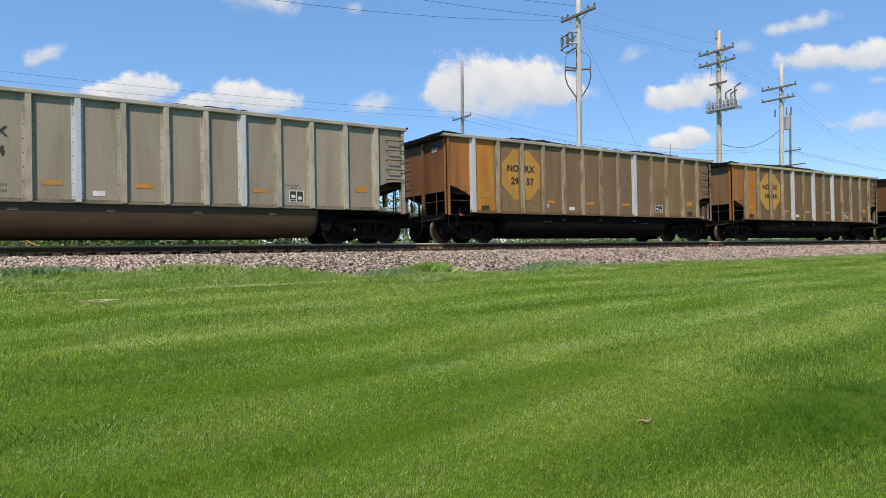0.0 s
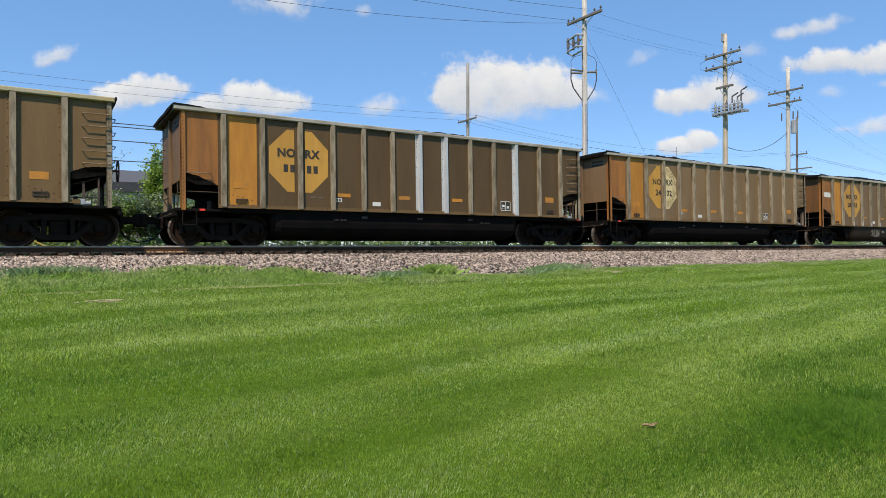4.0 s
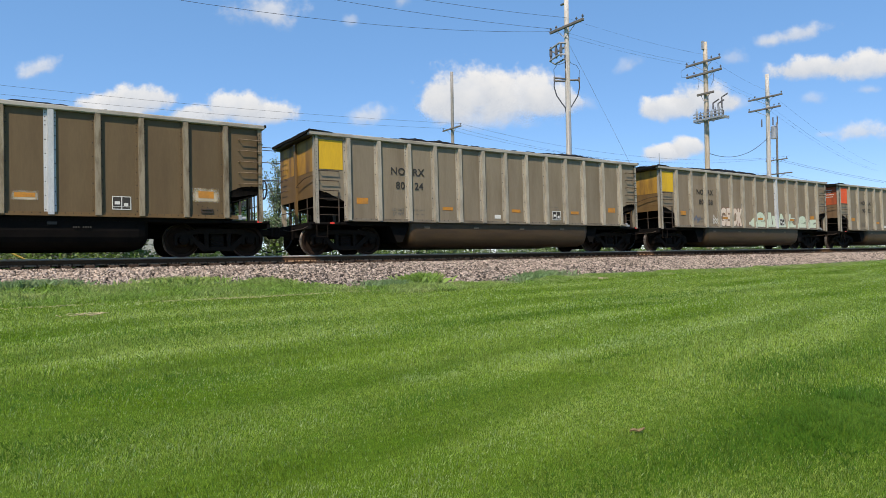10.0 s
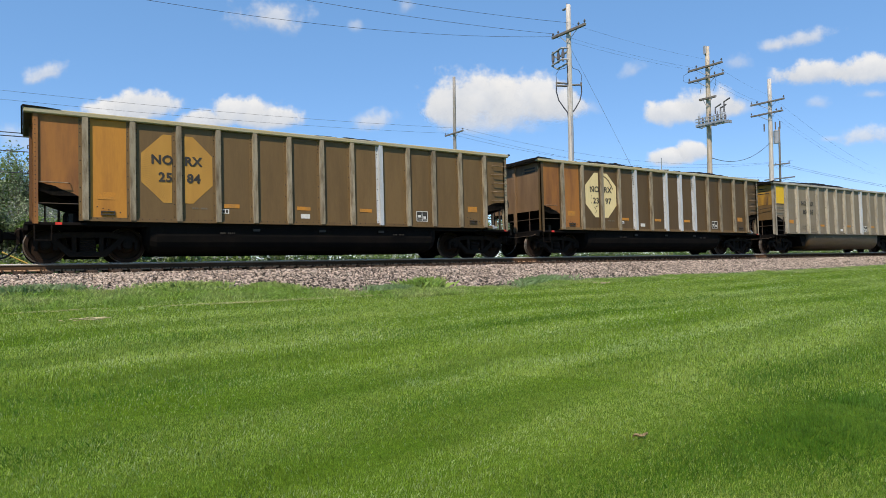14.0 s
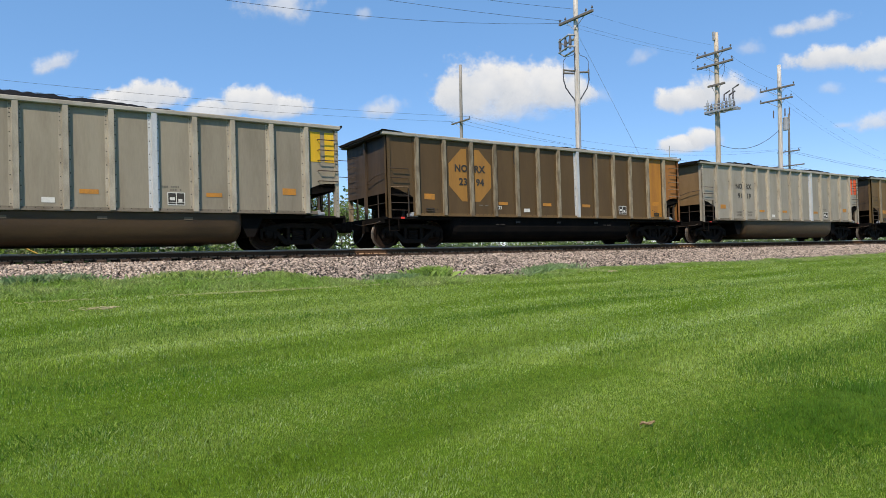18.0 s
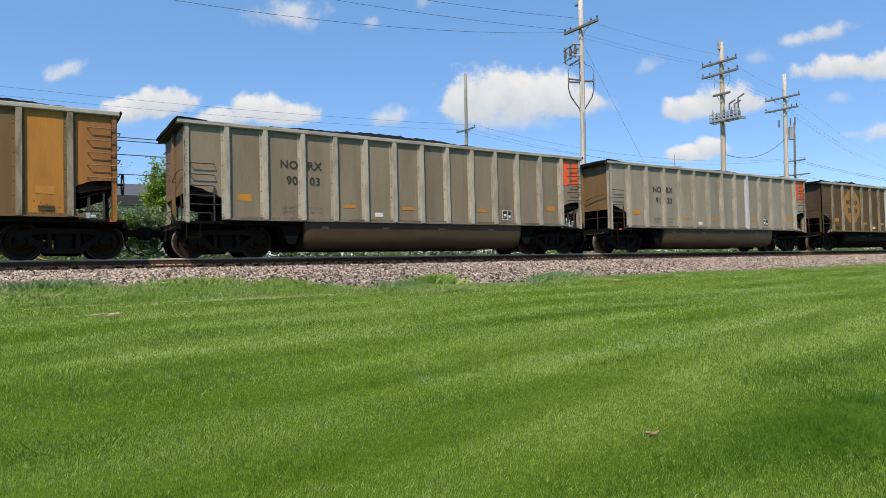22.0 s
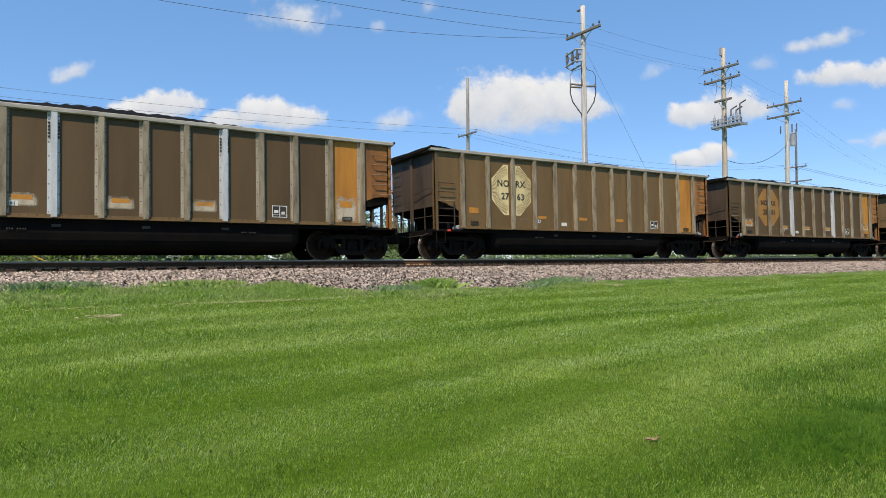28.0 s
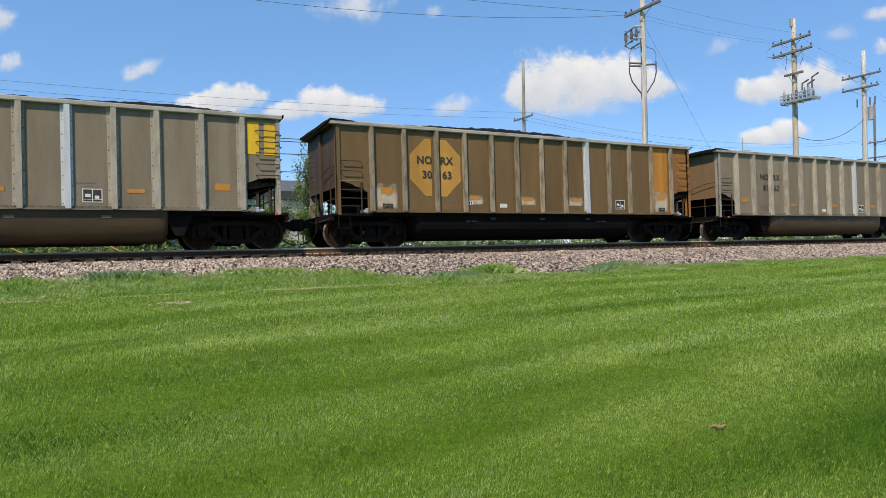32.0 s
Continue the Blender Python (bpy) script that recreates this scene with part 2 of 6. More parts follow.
HEAD = material("side of the rail head, painted sky-lit", (0.36, 0.31, 0.24), 0.6, 0.0, spots=(0.2, 0.175, 0.14), spot_scale=2, stretch=(0.3, 1, 1), gloss=0.2)
FOOT = material("dusty rail foot, painted sunlit", (0.40, 0.265, 0.165), 0.95, spots=(0.26, 0.165, 0.1), spot_scale=3, spot_amount=0.8, stretch=(0.5, 1, 1), gloss=0.03)
RAIL_TOP = material("polished rail head, glint painted pale", (0.6, 0.6, 0.6), 0.4, 0.3, spots=(0.5, 0.48, 0.45), spot_scale=2)
FINES = material("rusty dust and fines", (0.115, 0.073, 0.046), 0.95, spots=(0.06, 0.038, 0.025), spot_scale=5, spot_amount=0.9, grain=0.4, grain_scale=30, bump=0.8, bump_scale=30)
TIE = material("creosoted tie", (0.055, 0.034, 0.022), 0.9, spots=(0.12, 0.085, 0.06), spot_scale=5, spot_amount=0.7, stretch=(6, 0.6, 3), bump=0.6, per_object=0.25)
STONE = material("pinkish grey ballast", (0.365, 0.30, 0.245), 0.95, spots=(0.20, 0.155, 0.125), spot_scale=3, spot_amount=0.8, per_island=0.85, bump=0.4)
# near-black bed: shade in the gaps between the stones, put into the colour
BED = material("ballast bed, gap shade painted in", (0.03, 0.024, 0.02), 0.95, spots=(0.015, 0.012, 0.01), spot_scale=18, spot_amount=0.9, grain=0.5, grain_scale=30, bump=1.0, bump_scale=22)
POLE = material("weathered pole wood", (0.6, 0.57, 0.52), 0.85, spots=(0.34, 0.3, 0.25), spot_scale=3, spot_amount=0.8, stretch=(5, 5, 0.35), bump=0.4)
POLE_DARK = material("dark weathered pole wood", (0.3, 0.285, 0.26), 0.85, spots=(0.19, 0.175, 0.155), spot_scale=3, spot_amount=0.8, stretch=(5, 5, 0.35), bump=0.4)
POLE_TAN = material("tan treated pole wood", (0.53, 0.46, 0.36), 0.85, spots=(0.34, 0.27, 0.18), spot_scale=3, spot_amount=0.8, stretch=(5, 5, 0.35), bump=0.4)
ARM = material("dark crossarm wood", (0.15, 0.135, 0.12), 0.85, spots=(0.25, 0.23, 0.2), spot_scale=4, spot_amount=0.6)
STEEL = material("galvanised hardware", (0.4, 0.41, 0.42), 0.5, 0.4, spots=(0.28, 0.28, 0.28))
PORCELAIN = material("dark porcelain", (0.14, 0.13, 0.13), 0.3)
GUY = material("galvanised guy strand", (0.3, 0.32, 0.35), 0.5, 0.3, bump=0)
WIRE = material("dark cable", (0.07, 0.075, 0.09), 0.6, bump=0)

# ---- helpers ----
def box(bm, x0, x1, y0, y1, z0, z1, bevel=0.0):
    made = bmesh.ops.create_cube(bm, size=1.0, matrix=Matrix.Translation(((x0 + x1) / 2, (y0 + y1) / 2, (z0 + z1) / 2))
                                 @ Matrix.Diagonal((abs(x1 - x0), abs(y1 - y0), abs(z1 - z0), 1)))["verts"]
    if bevel:
        bmesh.ops.bevel(bm, geom=list({e for v in made for e in v.link_edges}), offset=bevel, segments=1, affect="EDGES")


def rod(bm, a, b, r, sides=8, r2=None):
    a, b = Vector(a), Vector(b)
    d = b - a
    m = Matrix.Translation((a + b) / 2) @ d.to_track_quat("Z", "Y").to_matrix().to_4x4()
    bmesh.ops.create_cone(bm, cap_ends=True, segments=sides, radius1=r, radius2=r if r2 is None else r2, depth=d.length, matrix=m)


def bent(bm, points, r, sides=6):
    """One unbroken bent bar or hose through the points."""
    pts = [Vector(p) for p in points]
    rings = []
    for i, p in enumerate(pts):
        d = (pts[min(i + 1, len(pts) - 1)] - pts[max(i - 1, 0)]).normalized()
        side = d.cross(Vector((0.31, 0.2, 0.93))).normalized()
        up = side.cross(d)
        rings.append([bm.verts.new(p + r * (side * math.cos(a) + up * math.sin(a))) for a in (2 * math.pi * k / sides for k in range(sides))])
    for a, b in zip(rings[:-1], rings[1:]):
        for k in range(sides):
            bm.faces.new((a[k], a[(k + 1) % sides], b[(k + 1) % sides], b[k]))
    bm.faces.new(rings[0][::-1])
    bm.faces.new(rings[-1])


def prism(bm, outline, axis, a, b):
    """A closed outline (pairs) pushed along x, y or z from a to b."""
    def at(p, q, s):
        return {"x": (s, p, q), "y": (p, s, q), "z": (p, q, s)}[axis]
    lo = [bm.verts.new(at(p, q, a)) for p, q in outline]
    hi = [bm.verts.new(at(p, q, b)) for p, q in outline]
    k = len(outline)
    bm.faces.new(lo)
    bm.faces.new(hi[::-1])
    for i in range(k):
        bm.faces.new((lo[i], hi[i], hi[(i + 1) % k], lo[(i + 1) % k]))
    bmesh.ops.recalc_face_normals(bm, faces=bm.faces[:])


def mesh_of(name, bm, mats, smooth=False):
    me = bpy.data.meshes.new(name)
    bm.to_mesh(me)
    bm.free()
    for m in (mats if isinstance(mats, (list, tuple)) else [mats]):
        me.materials.append(m)
    if smooth:
        me.shade_smooth()
    return me


def part(name, bm, mat, parent=None, label="", smooth=False):
    ob = new(name, bm if isinstance(bm, bpy.types.Mesh) else mesh_of(name, bm, mat, smooth))
    ob.parent = parent
    if label:
        ob["label"] = label
    return ob


def paint(ob, mat):
    """One object's own paint on a mesh that it shares."""
    ob.material_slots[0].link = "OBJECT"
    ob.material_slots[0].material = mat


def empty(name, m=None):
    ob = new(name)
    ob.empty_display_size = 0.3
    if m is not None:
        ob.matrix_basis = m
    return ob


def lettering(text, size, mat, bold=0.0):
    """Flat letters as a mesh in the xz plane, facing -y."""
    c = bpy.data.curves.new("lettering", "FONT")
    c.resolution_u = 3
    c.body, c.size, c.offset, c.extrude, c.align_x, c.space_character = text, size, min(bold, 0.005) if bold < 0.03 else bold, 0.001, "CENTER", 1.08
    ob = bpy.data.objects.new("lettering", c)
    me = bpy.data.meshes.new_from_object(ob)
    bpy.data.objects.remove(ob)
    me.transform(Matrix.Rotation(radians(90), 4, "X"))
    if 0.005 < bold < 0.03:                                 # thicken the strokes with copies beside them
        bm, more = bmesh.new(), bold - 0.004
        for k, (sx, sz) in enumerate(((0, 0), (-1, 0), (1, 0), (0, 1), (0, -1))):
            step = me.copy()
            step.transform(Matrix.Translation((sx * more, -0.0008 * k, sz * more)))
            bm.from_mesh(step)
            bpy.data.meshes.remove(step)
        bm.to_mesh(me)
        bm.free()
    me.materials.clear()
    me.materials.append(mat)
    return me


# ---- the hopper cars ----
HL, HW = 7.30, 1.60                  # half length and half width over the posts
TOP, SILL = 3.80, 1.10
POSTS = (-6.19, -5.12, -4.0, -2.98, -1.96, -0.95, 0.07, 1.07, 2.07, 3.08, 4.08, 5.17, 6.22)
SKIN = -1.50                         # the plane of the side sheets
PITCH = 16.18                        # one car and its couplers

MESH = {}
rng_car = random.Random(4)
SOOT = material("caked coal dust", (0.012, 0.011, 0.01), 0.95, spots=(0.03, 0.022, 0.015), spot_scale=12, gloss=0.05)
SILL_GREY = material("grimy side sill", (0.2, 0.17, 0.125), 0.7, spots=(0.09, 0.068, 0.042), spot_scale=1.8, spot_amount=0.9, stretch=(0.6, 2, 2))
RIVET = material("dark rivet heads", (0.028, 0.022, 0.017), 0.7)


def panel_mesh(x0, x1):
    """A side sheet that bows slightly out between its posts."""
    bm = bmesh.new()
    cols = []
    for i in range(5):
        u = i / 4
        x = x0 + (x1 - x0) * u
        bow = 0.006 * math.sin(math.pi * u)
        cols.append([bm.verts.new((x, SKIN - bow * math.sin(math.pi * (0.1 + 0.8 * j / 5)), 1.14 + (3.72 - 1.14) * j / 5)) for j in range(6)])
    for a, b in zip(cols[:-1], cols[1:]):
        for j in range(5):
            bm.faces.new((a[j], b[j], b[j + 1], a[j + 1]))
    rim = [(x0, 1.14), (x1, 1.14), (x1, 3.72), (x0, 3.72)]
    near = [bm.verts.new((x, SKIN + 0.001, z)) for x, z in rim]
    far = [bm.verts.new((x, SKIN + 0.014, z)) for x, z in rim]
    for i in range(4):
        bm.faces.new((near[i], far[i], far[(i + 1) % 4], near[(i + 1) % 4]))
    bm.faces.new(far)
    return bm


def rivets(bm, x, y, z0, z1, step, r=0.018):
    z = z0
    while z < z1:
        top = bm.verts.new((x, y - 0.014, z))
        ring = [bm.verts.new((x + r * math.cos(a), y, z + r * math.sin(a))) for a in (0.8, 2.37, 3.94, 5.5)]
        for i in range(4):
            bm.faces.new((ring[i], ring[(i + 1) % 4], top)).material_index = 1
        z += step


def trough(bm, x0, x1, y, half, deep, power):
    """A long rounded vessel that hangs between the trucks."""
    n = 14
    rings = []
    for x, f in ((x0, 0.35), (x0 + 0.03, 0.75), (x0 + 0.12, 0.93), (x0 + 0.28, 1.0), (x1 - 0.28, 1.0), (x1 - 0.12, 0.93), (x1 - 0.03, 0.75), (x1, 0.35)):
        ring = []
        for i in range(n + 1):
            cx, cz = math.cos(math.pi * i / n), math.sin(math.pi * i / n)
            ring.append(bm.verts.new((x, y + math.copysign(abs(cx) ** power, cx) * half * (0.6 + 0.4 * f), 1.095 - (abs(cz) ** 0.6) * deep * f)))
        rings.append(ring)
    for a, b in zip(rings[:-1], rings[1:]):
        for i in range(n):
            bm.faces.new((a[i], b[i], b[i + 1], a[i + 1]))
    for r in (rings[0], rings[-1]):
        bm.faces.new(r)
    bmesh.ops.recalc_face_normals(bm, faces=bm.faces[:])


def car_meshes():
    for k in range(12):
        MESH["panel", k + 1] = mesh_of("side_panel", panel_mesh(POSTS[k] + 0.02, POSTS[k + 1] - 0.02), GREY[0], True)
    for end, s in ((0, -1), (13, 1)):
        bm = bmesh.new()
        lo = 1.52 if end == 0 else 1.66
        prism(bm, [(s * 6.17, lo), (s * 6.6, lo + 0.1), (s * 7.27, 1.88), (s * 7.27, 3.72), (s * 6.17, 3.72)], "y", SKIN, SKIN + 0.008)
        MESH["panel", end] = mesh_of("end_panel", bm, GREY[0])
    for end, s in (("soot_left", -1), ("soot_right", 1)):           # coal dust caked along the cut of the end panels
        bm = bmesh.new()
        lo = 1.52 if s < 0 else 1.66
        n = 26
        low, high = [], []
        for i in range(n + 1):
            u = i / n
            x = s * (6.2 + 1.04 * u)
            z = lo + (0.1 * u / 0.4 if u < 0.4 else 0.1 + (1.78 - lo) * (u - 0.4) / 0.6)
            low.append(bm.verts.new((x, SKIN - 0.006, z - 0.02)))
            high.append(bm.verts.new((x, SKIN - 0.006, z + 0.13 + 0.02 * rng_car.random() + 0.09 * math.sin(u * 3))))
        for i in range(n):
            bm.faces.new((low[i], low[i + 1], high[i + 1], high[i]))
        bmesh.ops.solidify(bm, geom=bm.faces[:], thickness=0.004)
        MESH[end] = mesh_of("soot_stain", bm, SOOT)
    bm = bmesh.new()                                               # a hat-shaped post with riveted flanges
    box(bm, -0.135, 0.125, SKIN - 0.013, SKIN, 1.15, 3.69)
    for f in bm.faces:
        f.material_index = 2
    prism(bm, [(-0.062, SKIN), (-0.05, -1.60), (0.075, -1.60), (0.085, SKIN)], "z", 1.13, 3.70)
    for sx, shift in ((-0.1, 0.0), (0.106, 0.1)):
        rivets(bm, sx, SKIN - 0.013, 1.25 + shift, 3.25, 0.34)
        rivets(bm, sx, SKIN - 0.013, 3.3, 3.62, 0.1)
    MESH["post"] = mesh_of("post", bm, [POST_GREY, RIVET, POST_GREY])
    bm = bmesh.new()
    box(bm, -0.07, 0.05, -1.55, -1.49, 1.02, 3.70)
    box(bm, -0.07, -0.045, -1.55, -1.38, 1.02, 3.70)
    rivets(bm, -0.01, -1.55, 1.2, 3.6, 0.11, 0.015)
    MESH["corner"] = mesh_of("corner_post", bm, [POST_GREY, RIVET])
    bm = bmesh.new()
    box(bm, -HL - 0.17, HL + 0.03, -1.61, -1.45, 3.68, TOP, 0.02)
    MESH["chord"] = mesh_of("top_chord", bm, CHORD)
    bm = bmesh.new()
    box(bm, -HL - 0.17, -HL + 0.08, -1.45, 1.45, 3.68, TOP - 0.005, 0.02)
    MESH["end_chord"] = mesh_of("end_chord", bm, SOOTY_END)
    bm = bmesh.new()                                               # black coal dirt along the rim of the end
    prism(bm, [(-1.62, 3.77), (-1.6, 3.81), (-0.9, 3.825), (-0.2, 3.81), (0.6, 3.83), (1.6, 3.815), (1.62, 3.75), (1.2, 3.72), (0.4, 3.74), (-0.5, 3.71), (-1.3, 3.73)], "x", -7.515, -7.472)
    prism(bm, [(-7.51, 3.80), (-7.47, 3.845), (-7.05, 3.83), (-6.7, 3.803)], "y", -1.625, -1.56)
    MESH["rim"] = mesh_of("coal_rim", bm, SOOT)
    bm = bmesh.new()
    box(bm, -6.32, 6.55, -1.58, -1.42, SILL, 1.135)
    box(bm, -6.32, 6.55, -1.53, -1.50, SILL, 1.20)
    x = -6.1
    while x < 6.4:
        rivets(bm, x, -1.53, 1.175, 1.18, 1.0, 0.015)
        x += 0.173
    MESH["sill"] = mesh_of("side_sill", bm, [SILL_GREY, RIVET])
    bm = bmesh.new()
    box(bm, -7.26, -7.245, -1.49, 1.49, 1.84, 3.70)
    box(bm, -7.34, -7.26, -0.07, 0.07, 1.0, 3.68, 0.01)            # one rib, which goes on down to the platform
    MESH["end_wall"] = mesh_of("end_wall", bm, RUST_END)
    bm = bmesh.new()
    prism(bm, [(-7.24, 1.86), (-6.6, 1.62), (-6.2, 1.52), (-6.2, 0.98), (-6.19, 0.98), (-6.19, 1.54), (-6.6, 1.64), (-7.24, 1.88)], "y", -1.48, 1.48)
    MESH["slope"] = mesh_of("slope_sheet", bm, BLACK_SIDE)
    bm = bmesh.new()
    box(bm, -7.45, -6.15, -1.52, 1.52, 0.99, 1.06, 0.008)
    box(bm, -7.47, -7.38, -1.5, 1.5, 0.86, 0.99)
    for y in (-0.9, 0.9):
        box(bm, -7.4, -6.2, y - 0.04, y + 0.04, 0.9, 0.99)
    MESH["platform"] = mesh_of("end_platform", bm, BLACK_SIDE)
    bm = bmesh.new()                                               # braces under the hanging slope sheet
    for y in (-0.78, 0.78):
        rod(bm, (-7.24, y, 1.06), (-7.24, y, 1.86), 0.02)
    for y in (-1.05, 1.05):
        box(bm, -6.52, -6.42, y - 0.04, y + 0.04, 1.06, 1.32)
    box(bm, -6.66, -6.60, 1.40, 1.46, 1.06, 1.66)
    box(bm, -6.98, -6.94, 1.40, 1.46, 1.06, 1.76)
    rod(bm, (-7.25, -1.47, 1.52), (-7.25, 1.47, 1.52), 0.016)
    rod(bm, (-7.22, -1.49, 1.52), (-6.25, -1.49, 1.52), 0.014)
    MESH["brace"] = mesh_of("end_brace", bm, IRON)
    bm = bmesh.new()
    box(bm, -6.58, -6.24, -0.55, 0.35, 1.1, 1.44, 0.05)
    rod(bm, (-6.42, -1.05, 1.2), (-6.42, -0.6, 1.2), 0.12, 12)
    MESH["brake_gear"] = mesh_of("brake_cylinder", bm, CAST)
    bm = bmesh.new()                                               # hand brake wheel at the far end of the brown cars
    ring = [Vector((7.42, -1.12 + 0.27 * math.cos(a), 2.0 + 0.27 * math.sin(a))) for a in (2 * math.pi * k / 20 for k in range(21))]
    bent(bm, ring, 0.022)
    for k in range(0, 20, 5):
        rod(bm, (7.40, -1.12, 2.0), ring[k], 0.012, 6)
    rod(bm, (7.26, -1.12, 2.0), (7.43, -1.12, 2.0), 0.03, 8)
    MESH["brake_wheel"] = mesh_of("brake_wheel", bm, IRON)
    bm = bmesh.new()
    rod(bm, (6.42, -1.46, 1.12), (6.78, -1.46, 1.12), 0.055, 10)
    box(bm, 6.55, 6.66, -1.52, -1.40, 1.07, 1.22, 0.015)
    MESH["valve"] = mesh_of("brake_valve", bm, STEEL)
    bm = bmesh.new()
    bent(bm, [(-7.27, -1.4, 2.46), (-7.36, -1.38, 2.46), (-7.38, -0.9, 2.43), (-7.38, -0.35, 2.3), (-7.36, -0.2, 2.25), (-7.27, -0.18, 2.25)], 0.012)
    MESH["end_rail"] = mesh_of("end_handrail", bm, IRON)
    bm = bmesh.new()
    for z in (2.25, 2.6, 2.95, 3.3):                               # the end ladder on the far side
        bent(bm, [(-7.27, 0.8, z), (-7.36, 0.82, z), (-7.36, 1.3, z), (-7.27, 1.32, z)], 0.012)
    MESH["end_ladder"] = mesh_of("end_ladder", bm, IRON)
    bm = bmesh.new()                                               # one rung of the side ladder, bent out from the sheet
    bent(bm, [(-0.32, SKIN, 0.0), (-0.3, SKIN - 0.1, 0.0), (0.28, SKIN - 0.1, 0.0), (0.32, SKIN - 0.02, 0.0)], 0.014)
    MESH["rung"] = mesh_of("rung", bm, IRON)
    bm = bmesh.new()                                               # the ladder below the grab irons
    box(bm, -6.545, -6.51, -1.56, -1.53, 1.06, 1.98)
    for z in (1.28, 1.76):
        rod(bm, (-7.2, -1.545, z), (-6.53, -1.545, z), 0.012, 6)
    MESH["low_ladder"] = mesh_of("step_ladder", bm, IRON)
    bm = bmesh.new()                                               # stirrup step
    bent(bm, [(-7.25, -1.53, 0.99), (-7.25, -1.53, 0.62), (-6.9, -1.53, 0.62), (-6.9, -1.53, 0.99)], 0.018)
    MESH["stirrup"] = mesh_of("stirrup_step", bm, CAST)
    bm = bmesh.new()                                               # five bolts in a slanting row
    for k in range(5):
        rivets(bm, -5.92 + 0.13 * k, SKIN - 0.002, 1.47 - 0.035 * k, 1.471 - 0.035 * k, 1.0, 0.02)
    MESH["bolts"] = mesh_of("bolt_row", bm, [RIVET, RIVET])
    bm = bmesh.new()                                               # the twin rounded tubs of the grey cars
    trough(bm, -3.95, 4.35, -0.80, 0.675, 0.835, 0.5)
    MESH["tub"] = mesh_of("tub", bm, TUB, True)
    bm = bmesh.new()                                               # the long black trough of the brown cars
    trough(bm, -4.80, 4.30, 0.0, 1.43, 0.835, 0.36)
    box(bm, -6.2, 6.4, -1.44, 1.44, 0.99, 1.10)
    for x in (-4.3, -2.0, 0.0, 2.0, 4.0):
        box(bm, x - 0.02, x + 0.02, -1.455, -1.43, 0.86, 0.99)
    MESH["belly"] = mesh_of("belly_sheet", bm, BLACK_SIDE)
    bm = bmesh.new()
    box(bm, -6.2, 6.4, -1.3, 1.3, 0.98, 1.10)
    for x in (-4.3, 4.6):
        prism(bm, [(x - 0.35, 0.98), (x - 0.1, 0.45), (x + 0.1, 0.45), (x + 0.35, 0.98)], "y", -1.35, 1.35)
    MESH["floor"] = mesh_of("underframe", bm, BLACK_SIDE)
    bm = bmesh.new()
    box(bm, -7.55, 7.55, -0.28, 0.28, 0.62, 0.99, 0.03)
    MESH["centre"] = mesh_of("centre_sill", bm, BLACK_SIDE)
    bm = bmesh.new()
    box(bm, -7.98, -7.5, -0.12, 0.12, 0.70, 0.90, 0.03)
    box(bm, -8.12, -7.9, -0.19, 0.14, 0.62, 0.98, 0.05)
    box(bm, -7.62, -7.55, -0.35, 0.35, 0.58, 1.0)
    MESH["coupler"] = mesh_of("coupler", bm, CAST)
    bm = bmesh.new()
    pts = [(-7.55 - 0.54 * (1 - math.cos(a)), -0.30, 0.78 - 0.58 * math.sin(a)) for a in (math.pi * i / 20 for i in range(11))]
    bent(bm, pts, 0.022)
    MESH["hose"] = mesh_of("air_hose", bm, material("rubber hose", (0.02, 0.02, 0.02), 0.7))
    bm = bmesh.new()
    bent(bm, [(-7.5, -1.4, 0.92), (-7.62, -1.3, 0.86), (-7.66, -0.3, 0.84), (-7.8, -0.12, 0.9)], 0.014)
    MESH["lever"] = mesh_of("uncoupling_lever", bm, IRON)
    for v in range(3):                                             # heaped coal, uneven along the car
        bm = bmesh.new()
        nx, ny = 110, 16
        g = []
        for i in range(nx + 1):
            x = -7.15 + 14.3 * i / nx
            row = []
            for j in range(ny + 1):
                y = -1.44 + 2.88 * j / ny
                u = (x + (0.0, 1.2, -0.9)[v]) / 7.15
                crest = (0.34, 0.43, 0.40)[v] * max(0.0, 1 - abs(u) ** (3.0 + v)) + 0.05 * math.sin(x * 0.75 + v * 2)
                side = 1 - abs(y / 1.44) ** 3.2
                z = 3.52 + crest * side + 0.16 * side + 0.05 * noise.noise((x * 1.7, y * 1.7, v * 9)) + 0.05 * noise.noise((x * 7, y * 7, v * 5)) + 0.03 * rng_car.random()
                row.append(bm.verts.new((x, y, z)))
            g.append(row)
        for a, b in zip(g[:-1], g[1:]):
            for j in range(ny):
                bm.faces.new((a[j], b[j], b[j + 1], a[j + 1]))
        MESH["coal", v] = mesh_of("coal_load", bm, COAL)
    truck_meshes()


